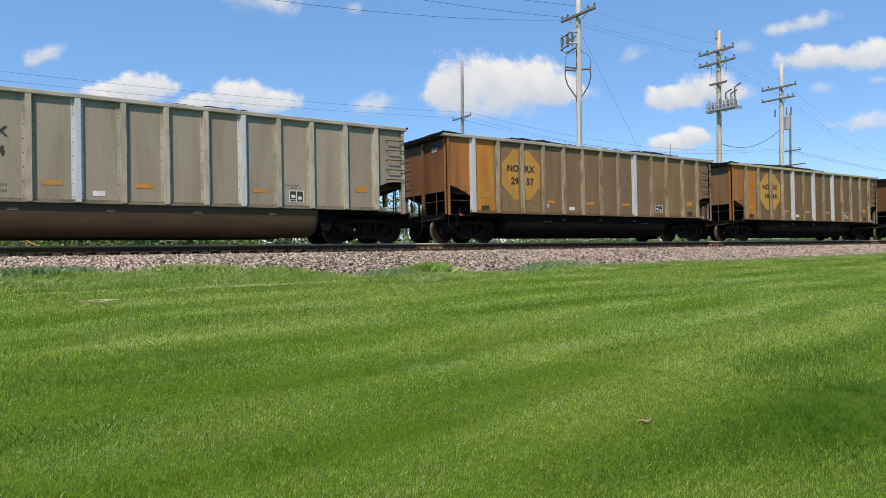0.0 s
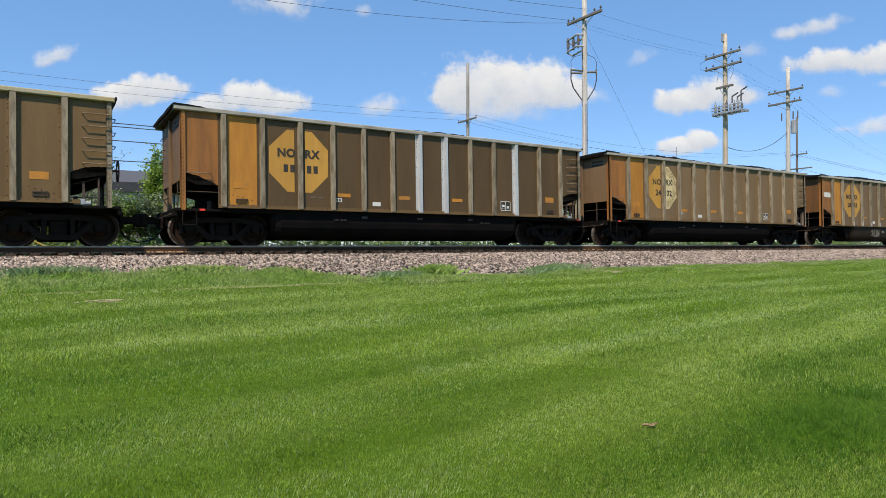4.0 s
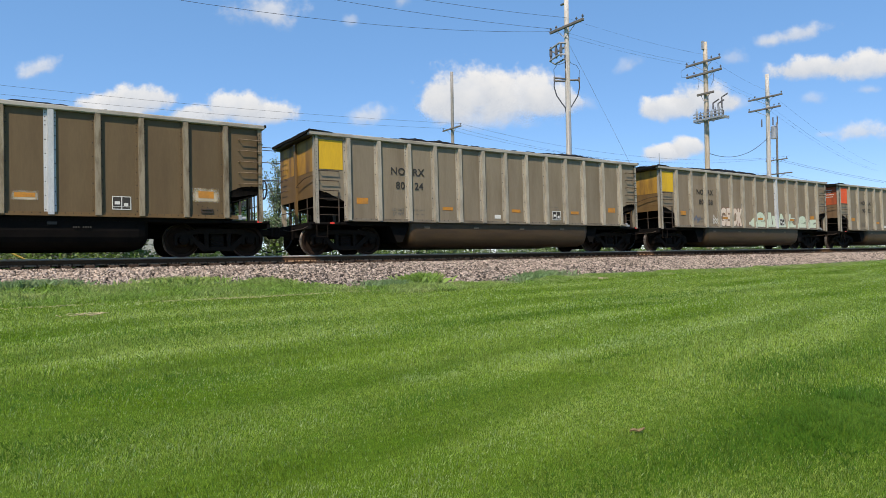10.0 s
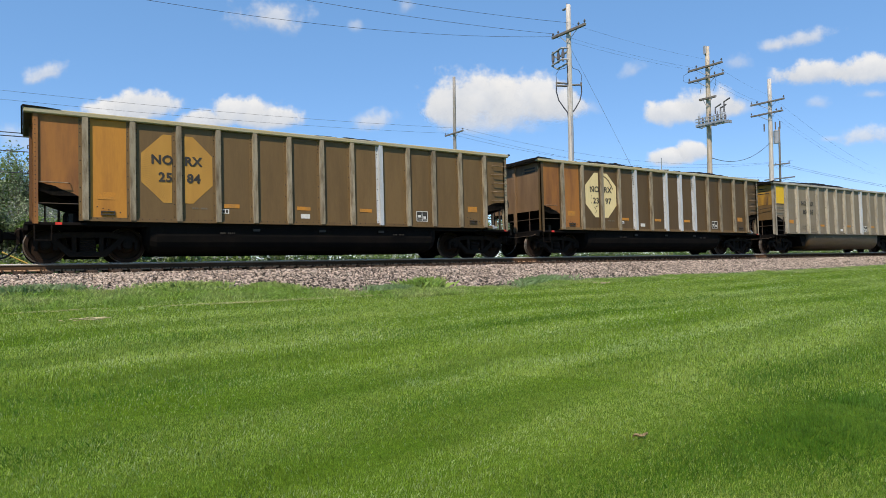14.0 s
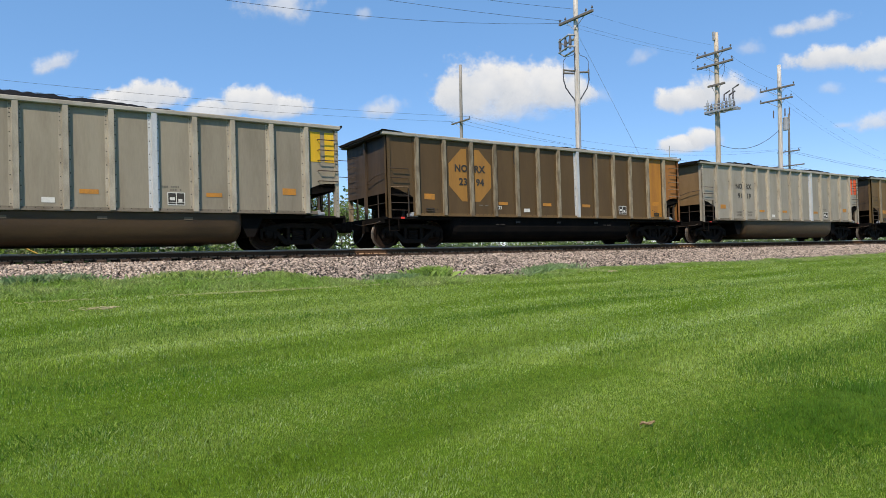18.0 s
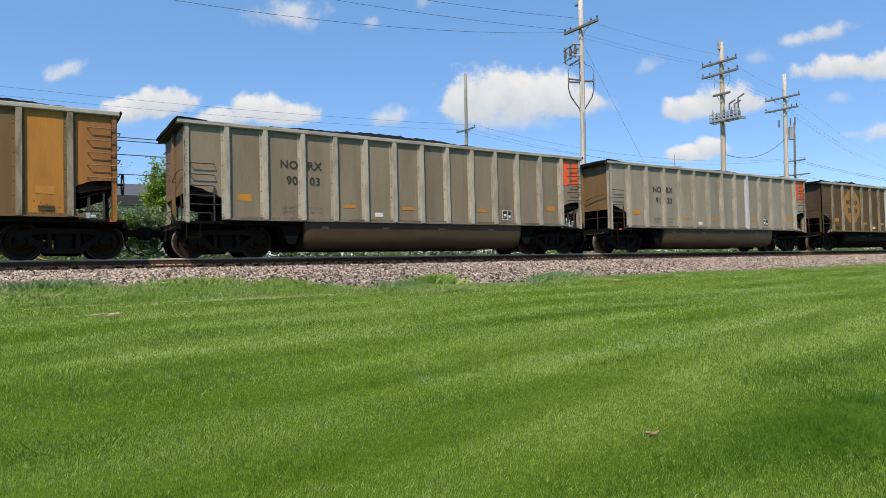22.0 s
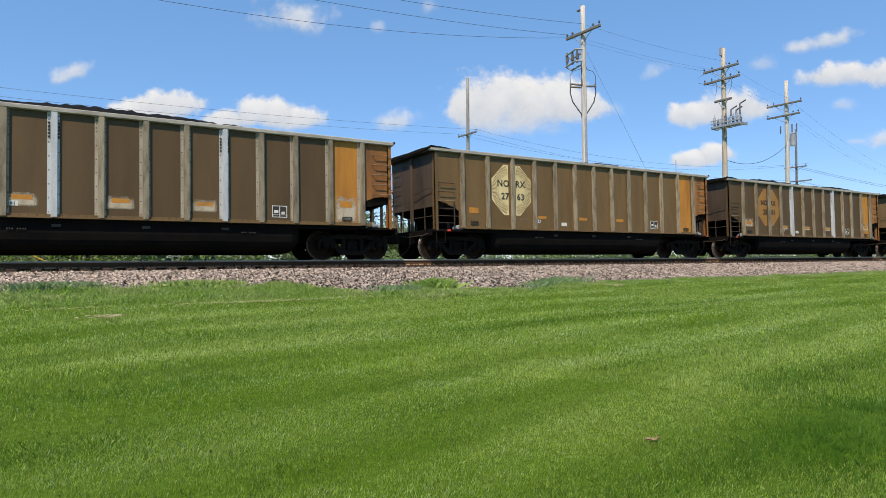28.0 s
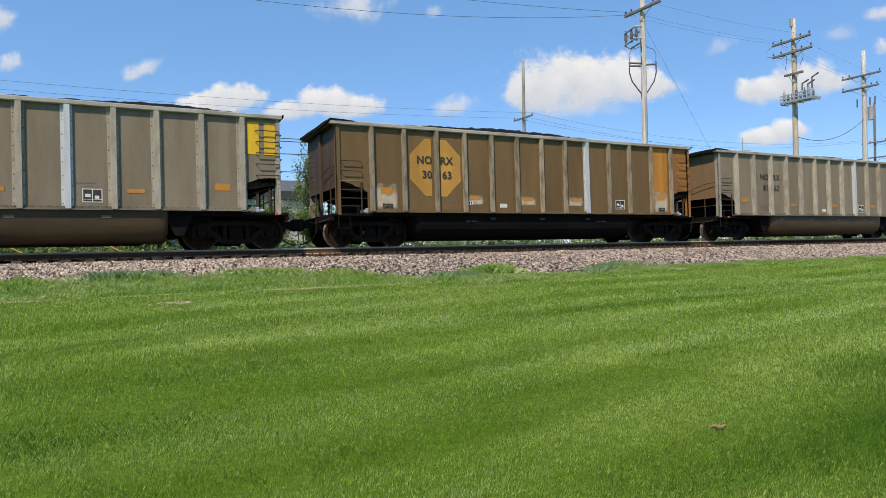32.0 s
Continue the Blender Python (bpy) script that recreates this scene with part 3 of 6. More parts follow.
def truck_meshes():
    R = 0.457
    bm = bmesh.new()                                               # side frame of a freight truck
    y0, y1 = -1.10, -0.98
    prism(bm, [(-1.12, 0.60), (-1.05, 0.66), (-0.5, 0.78), (0.5, 0.78), (1.05, 0.66), (1.12, 0.60), (1.12, 0.50), (0.95, 0.56), (0.45, 0.64), (-0.45, 0.64), (-0.95, 0.56), (-1.12, 0.50)], "y", y0, y1)
    prism(bm, [(-0.85, 0.58), (-0.70, 0.60), (-0.32, 0.27), (0.32, 0.27), (0.70, 0.60), (0.85, 0.58), (0.42, 0.15), (-0.42, 0.15)], "y", y0, y1)
    for s in (-1, 1):
        box(bm, s * 0.25, s * 0.36, y0, y1, 0.25, 0.66, 0.015)
        box(bm, s * 1.07, s * 1.16, y0, y1, 0.30, 0.60, 0.015)
        box(bm, s * 0.66, s * 0.76, y0, y1, 0.32, 0.60, 0.015)
    MESH["frame"] = mesh_of("side_frame", bm, CAST)
    bm = bmesh.new()
    prev = None
    for k in range(13):
        ring = [bm.verts.new(((0.2 - 0.03 * (k % 2)) * math.cos(a), -1.03 + (0.06 - 0.02 * (k % 2)) * math.sin(a), 0.27 + 0.026 * k)) for a in (math.pi * i / 6 for i in range(12))]
        if prev:
            for i in range(12):
                bm.faces.new((prev[i], prev[(i + 1) % 12], ring[(i + 1) % 12], ring[i]))
        prev = ring
    MESH["springs"] = mesh_of("spring_nest", bm, CAST)
    bm = bmesh.new()
    box(bm, -0.2, 0.2, -1.0, 1.0, 0.56, 0.80, 0.04)
    for s in (-1, 1):
        box(bm, s * 0.38, s * 0.46, -0.8, 0.8, 0.36, 0.46)
    MESH["bolster"] = mesh_of("bolster", bm, CAST)
    bm = bmesh.new()                                               # axle, two dished wheels, bearing caps
    rod(bm, (0, -1.02, 0), (0, 1.02, 0), 0.085, 12)
    for s in (-1, 1):
        prof = [(0.72, 0.10), (0.86, 0.12), (0.84, 0.19), (0.75, 0.22), (0.745, 0.35), (0.815, 0.375), (0.815, R), (0.72, R + 0.006), (0.70, R + 0.03), (0.675, R + 0.028), (0.675, 0.38), (0.71, 0.34), (0.70, 0.2)]
        seg = 22
        ring = [[bm.verts.new((r * math.cos(2 * math.pi * i / seg), s * y, r * math.sin(2 * math.pi * i / seg))) for y, r in prof] for i in range(seg)]
        for i in range(seg):
            a, b = ring[i], ring[(i + 1) % seg]
            for j in range(len(prof)):
                k = (j + 1) % len(prof)
                f = bm.faces.new((a[j], b[j], b[k], a[k]))
                if j in (6, 7):
                    f.material_index = 1
        have = set(bm.faces)
        rod(bm, (0, s * 0.99, 0), (0, s * 1.13, 0), 0.125, 14)
        rod(bm, (0, s * 1.13, 0), (0, s * 1.17, 0), 0.095, 10)
        for a in (0.3, 2.4, 4.5):
            rod(bm, (0.06 * math.cos(a), s * 1.17, 0.06 * math.sin(a)), (0.06 * math.cos(a), s * 1.19, 0.06 * math.sin(a)), 0.02, 6)
        for f in set(bm.faces) - have:
            f.material_index = 2
    bmesh.ops.recalc_face_normals(bm, faces=bm.faces[:])
    MESH["wheelset"] = mesh_of("wheelset", bm, [WHEEL, TREAD, CAST])


TURN = Matrix.Rotation(math.pi, 4, "Z")
TRUCK_X, AXLE = 6.10, 0.91
DROP = 0.075                         # the bodies ride this much lower on their springs


def add_truck(car, x):
    t = part("truck", MESH["bolster"], None, car, "oily cast steel freight truck")
    t.matrix_basis = Matrix.Translation((x, 0, DROP))
    for turn in (False, True):
        for key in ("frame", "springs"):
            ob = part({"frame": "side_frame", "springs": "spring_nest"}[key], MESH[key], None, t)
            if turn:
                ob.matrix_basis = TURN
    for s in (-1, 1):
        w = part("wheelset", MESH["wheelset"], None, t, "steel wheels with worn bright rims")
        w.matrix_basis = Matrix.Translation((s * AXLE, 0, 0.457))
    return t


def stem(kind):
    """One bare car of a kind, with all the parts that every car of that kind has."""
    car = empty("hopper_car")
    grey = kind == "grey"
    for turn in (False, True):
        m = TURN if turn else Matrix.Identity(4)
        def put(name, key, shift=None, mat=None, label=""):
            ob = part(name, MESH[key], None, car, label)
            ob.matrix_basis = m @ Matrix.Translation(shift or (0, 0, 0))
            if mat:
                paint(ob, mat)
            return ob
        for k in range(14):
            p = put("side_panel", ("panel", k))
            p["slot"] = k + (100 if turn else 0)
        for k in range(13):
            p = put("post", "post", (POSTS[k], 0, 0), None if grey else POST_BROWN)
            p["slot"] = k + (100 if turn else 0)
        put("corner_post", "corner", (-7.22, 0, 0))["slot"] = 100 if turn else 0
        put("corner_post", "corner", (7.20, 0, 0), None if grey else POST_BROWN)["slot"] = 101 if turn else 1
        lip = (0.14, 0, 0) if turn else None                        # the rim hangs further over at one end
        c = put("top_chord", "chord", lip)
        c["slot"] = 100 if turn else 0
        put("end_chord", "end_chord", lip)
        put("coal_rim", "rim", lip)
        put("side_sill", "sill", None, None if grey else BROWN[0])
        e = put("end_wall", "end_wall")
        e["slot"] = 100 if turn else 0
        put("slope_sheet", "slope")
        put("soot_stain", "soot_left")
        put("soot_stain", "soot_right")
        put("end_platform", "platform")
        put("end_brace", "brace")
        put("end_ladder", "end_ladder")
        if grey:
            put("end_handrail", "end_rail")
        for i in range(5):
            r = put("rung", "rung", (6.92, 0, 2.1 + 0.31 * i), IRON if grey else RUST_IRON)
        for i in range(1 if not grey else 3):
            put("grab_iron", "rung", (-6.83, 0, 2.02 + 0.3 * i), IRON if grey else RUST_IRON)
        if grey:
            put("step_ladder", "low_ladder")
        else:
            put("bolt_row", "bolts")
            put("bolt_row", "bolts", (11.4, 0, 0))
        put("stirrup_step", "stirrup")
        put("coupler", "coupler")
        put("air_hose", "hose")
        put("uncoupling_lever", "lever")
        if grey:
            put("tub", "tub")
    part("brake_cylinder", MESH["brake_gear"], None, car)
    part("centre_sill", MESH["centre"], None, car)
    if not grey:
        part("brake_wheel", MESH["brake_wheel"], None, car)
    part("brake_valve", MESH["valve"], None, car, "bare metal brake valve")
    if grey:
        part("underframe", MESH["floor"], None, car)
    else:
        part("belly_sheet", MESH["belly"], None, car, "grimy black belly sheet")
    add_truck(car, -TRUCK_X)
    add_truck(car, TRUCK_X)
    return car

# ---- ground, lawn and track ----
BACK = -0.67                          # level ground beyond the track
RISE = 0.0604                         # the lawn climbs gently towards the track


def lawn_level(y):
    return -1.649 + RISE * np.clip(y, -9.0, 16.2)


def toe(x):
    """How near to the camera's side the ballast reaches, along the track."""
    base = float(np.interp(x, (-10, 5.3, 6.6, 11.4, 13.6, 24, 31, 38, 60), (16.5, 16.35, 13.8, 13.75, 14.7, 14.75, 15.0, 15.5, 16.2)))
    return base + 0.22 * noise.noise((x * 0.9, 3.1, 0)) + 0.12 * noise.noise((x * 3.1, 7.7, 0))


def ground_height(x, y):
    return float(lawn_level(y)) + 0.03 * noise.noise((x * 0.12, y * 0.12, 2.0)) + 0.012 * noise.noise((x * 0.7, y * 0.7, 5.0))


def sheet(name, xs, ys, height, mat):
    verts = [(x, y, height(x, y)) for x in xs for y in ys]
    k = len(ys)
    faces = [(i * k + j, (i + 1) * k + j, (i + 1) * k + j + 1, i * k + j + 1) for i in range(len(xs) - 1) for j in range(k - 1)]
    me = bpy.data.meshes.new(name)
    me.from_pydata(verts, [], faces)
    me.materials.append(mat)
    me.shade_smooth()
    return new(name, me)


GRASS_BED = material("mown turf", (0.066, 0.13, 0.010), 0.9, spots=(0.095, 0.158, 0.018), spot_scale=0.9, spot_amount=0.8, stretch=(0.35, 1.1, 1),
                     grain=0.35, grain_scale=45, bump=0.8, bump_scale=60, gloss=0.03)
BLADE = leaf_material("mown grass blades", (0.178, 0.300, 0.022), (0.33, 0.43, 0.095), 0.5, 0.42, (0.3, 1.0, 1), -0.09, 0.6, (0.34, 0.66))
TALL = leaf_material("rough grass", (0.235, 0.37, 0.075), (0.43, 0.49, 0.2), 0.6, 0.45)
CLIPPED = leaf_material("dry clippings", (0.36, 0.40, 0.16), (0.48, 0.46, 0.23), 0.7, 0.3)
BLUE_GRASS = leaf_material("blue-green grass", (0.2, 0.31, 0.13), (0.33, 0.42, 0.23), 0.6, 0.3)
xs = sorted({-3000.0, -1200.0, -400.0, -120.0, *np.linspace(-40, 70, 120).round(2).tolist(), 120.0, 400.0, 1200.0, 3000.0})
ys = sorted({-3000.0, -900.0, -200.0, -60.0, -20.0, *np.linspace(-8, 30, 60).round(2).tolist(), 45.0, 80.0, 160.0, 500.0, 1500.0, 4000.0})
ground = tagged(sheet("ground", xs, ys, lambda x, y: ground_height(x, y) if abs(x) < 200 and abs(y) < 200 else float(lawn_level(y)), GRASS_BED),
                "mown green lawn striped by the mower", "lawn", kind="structure")

# the ballast bank, with its shoulder on the lawn side
bx = sorted({-520.0, -300.0, -150.0, -60.0, -20.0, *np.linspace(-8, 62, 141).round(2).tolist(), 75.0, 100.0, 150.0, 250.0, 400.0, 560.0})
CROSS = (0.0, 0.06, 0.2, 0.45, 0.72, 1.0)
verts, faces = [], []
for x in bx:
    t = toe(x)
    low = float(lawn_level(t)) - 0.03
    row = []
    for f in CROSS:
        y = t + (17.9 - t) * f
        row.append((x, y, low + (-0.27 - low) * f ** 0.85 + 0.012 * noise.noise((x * 2, y * 2, 1))))
    row += [(x, 18.1, -0.27), (x, 18.7, -0.265), (x, 18.9, -0.27), (x, 19.57, -0.24), (x, 20.3, -0.27), (x, 21.1, -0.26), (x, 21.4, -0.30), (x, 22.8, BACK - 0.03)]
    verts += row
k = len(CROSS) + 8
faces = [(i * k + j, (i + 1) * k + j, (i + 1) * k + j + 1, i * k + j + 1) for i in range(len(bx) - 1) for j in range(k - 1)]
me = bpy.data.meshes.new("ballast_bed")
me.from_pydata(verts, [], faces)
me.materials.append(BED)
bed = tagged(new("ballast_bed", me), "ballast bank under the track, darkened as shade between the stones", "ballast", kind="structure")


def many(name, verts, faces, mat, label, category):
    """One object of uncountable small pieces, from arrays."""
    me = bpy.data.meshes.new(name)
    n, f = len(verts), len(faces)
    k = faces.shape[1]
    me.vertices.add(n)
    me.vertices.foreach_set("co", verts.astype(np.float32).ravel())
    me.loops.add(f * k)
    me.loops.foreach_set("vertex_index", faces.astype(np.int32).ravel())
    me.polygons.add(f)
    me.polygons.foreach_set("loop_start", np.arange(0, f * k, k, dtype=np.int32))
    me.update(calc_edges=True)
    me.materials.append(mat)
    return tagged(new(name, me), label, category, kind="stuff")


rng = np.random.default_rng(7)


def stones():
    n = 76000
    x = -4 + 62 * rng.random(n) ** 1.35
    tx = np.array([toe(v) for v in np.linspace(-6, 60, 400)])
    t = np.interp(x, np.linspace(-6, 60, 400), tx)
    f = rng.random(n) * 1.3 - 0.05
    y = t + (17.9 - t) * f
    y = np.where(y > 18.72, 17.9 + 0.82 * rng.random(n), y)
    low = lawn_level(t) - 0.03
    z = low + (-0.27 - low) * np.clip(f, 0, 1) ** 0.85
    z = np.where(f > 0.97, -0.295, z)
    size = 0.022 + 0.036 * rng.random(n) ** 1.4
    base = np.array([(1, 0, 0), (-1, 0, 0), (0, 1, 0), (0, -1, 0), (0, 0, 1), (0, 0, -1)], float)
    v = base[None] * (size[:, None, None] * (0.65 + 0.6 * rng.random((n, 6, 1))))
    v[:, :, 2] *= 0.55
    ang = rng.random(n) * 6.283
    tilt = rng.random(n) * 1.2
    c, s = np.cos(tilt), np.sin(tilt)
    v = np.stack([v[:, :, 0], v[:, :, 1] * c[:, None] - v[:, :, 2] * s[:, None], v[:, :, 1] * s[:, None] + v[:, :, 2] * c[:, None]], 2)
    c, s = np.cos(ang), np.sin(ang)
    v = np.stack([v[:, :, 0] * c[:, None] - v[:, :, 1] * s[:, None], v[:, :, 0] * s[:, None] + v[:, :, 1] * c[:, None], v[:, :, 2]], 2)
    v += np.stack([x, y, z + size * 0.3], 1)[:, None]
    tri = np.array([(0, 2, 4), (2, 1, 4), (1, 3, 4), (3, 0, 4), (2, 0, 5), (1, 2, 5), (3, 1, 5), (0, 3, 5)])
    faces = (tri[None] + 6 * np.arange(n)[:, None, None]).reshape(-1, 3)
    return many("ballast_stones", v.reshape(-1, 3), faces, STONE, "loose crushed pinkish grey ballast stones", "gravel")


def blades(name, x, y, z, height, width, lean, heading, mat, label, category="grass", plain=False):
    """Two-piece blades: a foot, a knee and a tip."""
    n = len(x)
    side = heading + 1.571 + rng.normal(0, 0.55, n)
    dx, dy = np.cos(side) * width / 2, np.sin(side) * width / 2
    lx, ly = np.cos(heading) * lean * height, np.sin(heading) * lean * height
    if plain:                                               # far off, one tapering piece each
        v = np.stack([np.stack([x - dx, y - dy, z], 1), np.stack([x + dx, y + dy, z], 1),
                      np.stack([x + lx, y + ly, z + height * np.sqrt(np.clip(1 - 0.5 * lean ** 2, 0.2, 1))], 1)], 1)
        return many(name, v.reshape(-1, 3), np.arange(3 * n).reshape(-1, 3), mat, label, category)
    v = np.empty((n, 4, 3))
    v[:, 0] = np.stack([x - dx, y - dy, z], 1)
    v[:, 1] = np.stack([x + dx, y + dy, z], 1)
    v[:, 2] = np.stack([x + lx * 0.4 + dx * 0.7, y + ly * 0.4 + dy * 0.7, z + height * 0.6], 1)
    v[:, 3] = np.stack([x + lx, y + ly, z + height * np.sqrt(np.clip(1 - 0.5 * lean ** 2, 0.2, 1))], 1)
    tri = np.array([(0, 1, 2), (0, 2, 3)])
    faces = (tri[None] + 4 * np.arange(n)[:, None, None]).reshape(-1, 3)
    return many(name, v.reshape(-1, 3), faces, mat, label, category)


STRIPE = radians(7.5)
TOE_X = np.linspace(-30, 80, 700)
TOE_Y = np.array([toe(v) for v in TOE_X])


DARK_GRASS = leaf_material("dark green grass blades", (0.08, 0.185, 0.018), (0.16, 0.28, 0.045), 0.5, 0.35)
# pale colour stands in for the sheen on pressed blades
PALE = leaf_material("bent grass blades, sheen painted pale", (0.375, 0.49, 0.18), (0.47, 0.56, 0.28), 0.45, 0.3)
TRACKS = ((3.4, 5.6, 6.5, 5.85, 0.22, 0.30), (6.5, 5.85, 11.0, 6.35, 0.22, 0.34), (7.4, 8.8, 12.0, 9.15, 0.2, 0.32), (12.0, 9.15, 20.0, 10.5, 0.25, 0.36), (5.0, 7.2, 9.5, 7.5, 0.25, 0.16), (1.0, 8.0, 5.0, 8.3, 0.25, 0.18))
# patches where the blades are darker and taller
DARK_SPOTS = ((6.3, 2.7, 1.1, 0.6, 1.4), (5.2, 2.6, 1.2, 0.55, 1.0), (3.6, 2.7, 1.2, 0.35, 0.5), (6.9, 3.9, 0.9, 0.4, 0.6), (8.4, 4.0, 1.6, 0.35, 0.6), (10.6, 8.55, 2.6, 0.16, 0.55), (6.2, 5.35, 1.0, 0.14, 0.5), (3.2, 4.9, 1.0, 0.3, 0.6), (1.0, 6.6, 1.6, 0.35, 0.7), (-0.5, 5.2, 1.2, 0.4, 0.5), (6.5, 8.4, 2.2, 0.4, 0.6),
              (12.0, 9.5, 3.0, 0.4, 0.6), (2.0, 9.5, 2.5, 0.4, 0.5), (-4.0, 3.0, 1.5, 0.6, 0.6), (1.5, -3.0, 2.0, 0.7, 0.7))


def lawn():
    near, far, around = 350000, 830000, 150000              # thick near the path, thinner further out
    close = 3.0 * (7.0 / 3.0) ** rng.random(near)
    close -= 1.6 * rng.random(near) ** 3 * np.clip((4.6 - close) / 1.6, 0, 1)
    r = np.concatenate([close, 7.0 * (46.0 / 7.0) ** rng.random(far), 8.5 * np.sqrt(rng.random(around))])
    a = np.radians(60 + 96 * (rng.random(near + far) - 0.5) + rng.normal(0, 5.0, near + far))
    a = np.concatenate([a, 6.283 * rng.random(around)])
    n = len(r)
    x, y = r * np.cos(a), r * np.sin(a)
    keep = y < np.interp(x, TOE_X, TOE_Y) - 0.25 - 0.5 * rng.random(n)
    x, y, r = x[keep], y[keep], r[keep]
    n = len(x)
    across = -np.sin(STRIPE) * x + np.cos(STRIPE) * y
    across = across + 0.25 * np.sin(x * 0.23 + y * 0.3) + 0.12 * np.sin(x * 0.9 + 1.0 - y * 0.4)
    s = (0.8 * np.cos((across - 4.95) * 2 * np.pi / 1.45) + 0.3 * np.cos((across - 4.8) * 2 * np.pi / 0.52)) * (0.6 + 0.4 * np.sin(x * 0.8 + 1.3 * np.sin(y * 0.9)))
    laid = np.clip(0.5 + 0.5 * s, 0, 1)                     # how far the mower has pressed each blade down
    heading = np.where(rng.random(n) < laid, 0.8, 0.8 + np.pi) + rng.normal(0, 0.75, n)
    tuft = 1 + 0.3 * np.sin(x * 9.1 + 2 * np.sin(y * 3.3)) * np.sin(y * 8.3 + 2 * np.sin(x * 4.1)) + 0.28 * np.sin(x * 31 + 2 * np.sin(y * 13)) * np.sin(y * 27 + 2 * np.sin(x * 11))
    h = (0.019 + 0.019 * rng.random(n) ** 1.4) * (1 + 0.3 * (r > 7)) * tuft
    w = 0.0022 * (np.maximum(r, 3.2) / 3.0) ** 0.85 * (0.7 + 0.6 * rng.random(n))
    lean = np.clip(rng.normal(0.36, 0.18, n), 0.02, 1.1)
    zz = np.array([ground_height(u, v) for u, v in zip(np.repeat(np.linspace(-14, 50, 129), 65), np.tile(np.linspace(-10, 22, 65), 129))]).reshape(129, 65)
    fx, fy = np.clip((x + 14) * 2, 0, 127.99), np.clip((y + 10) * 2, 0, 63.99)
    i, j = fx.astype(int), fy.astype(int)
    u, v = fx - i, fy - j
    z = zz[i, j] * (1 - u) * (1 - v) + zz[i + 1, j] * u * (1 - v) + zz[i, j + 1] * (1 - u) * v + zz[i + 1, j + 1] * u * v - 0.004
    w = np.where(r > 7.0, w * 1.6, w * 0.82)
    in_dark_spot = sum(k * np.exp(-(((x - cx) / sx) ** 2 + ((y - cy) / sy) ** 2)) for cx, cy, sx, sy, k in DARK_SPOTS) > 1.25 * rng.random(n) + 0.06
    h = np.where(in_dark_spot, h * 1.3, h)
    wheel = np.zeros(n)                                     # mower wheel tracks, their sheen painted in with pale blades
    for x0, y0, x1, y1, wide, k in TRACKS:
        f = np.clip(((x - x0) * (x1 - x0) + (y - y0) * (y1 - y0)) / ((x1 - x0) ** 2 + (y1 - y0) ** 2), 0, 1)
        off = np.hypot(x - x0 - f * (x1 - x0), y - y0 - f * (y1 - y0)) + 0.05 * np.sin(x * 3.1 + 2 * np.sin(y * 2.3))
        wheel += k * np.exp(-(off / wide) ** 2) * (0.7 + 0.3 * np.sin(x * 2.7 + 1.5 * np.sin(x * 1.1)))
    # sheen of stripes and tracks, painted by choosing pale blades
    painted_sheen = ~in_dark_spot & (rng.random(n) < wheel + 0.05 + 0.09 * (r > 9) + 0.42 * laid ** 2.5 * (0.55 + 0.45 * np.sin(x * 1.7 + 2.1 * np.sin(y * 1.1)) * np.sin(y * 2.3 + 1.4 * np.sin(x * 0.7))))
    names = {BLADE.name: "mown green grass blades, striped by the mower", DARK_GRASS.name: "darker green patches of mown grass", PALE.name: "blades pressed by the mower, their sheen painted pale"}
    for chosen, mat in ((~in_dark_spot & ~painted_sheen, BLADE), (in_dark_spot, DARK_GRASS), (painted_sheen, PALE)):
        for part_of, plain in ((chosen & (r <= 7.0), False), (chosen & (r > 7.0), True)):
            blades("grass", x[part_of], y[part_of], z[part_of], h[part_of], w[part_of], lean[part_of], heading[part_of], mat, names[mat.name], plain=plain)


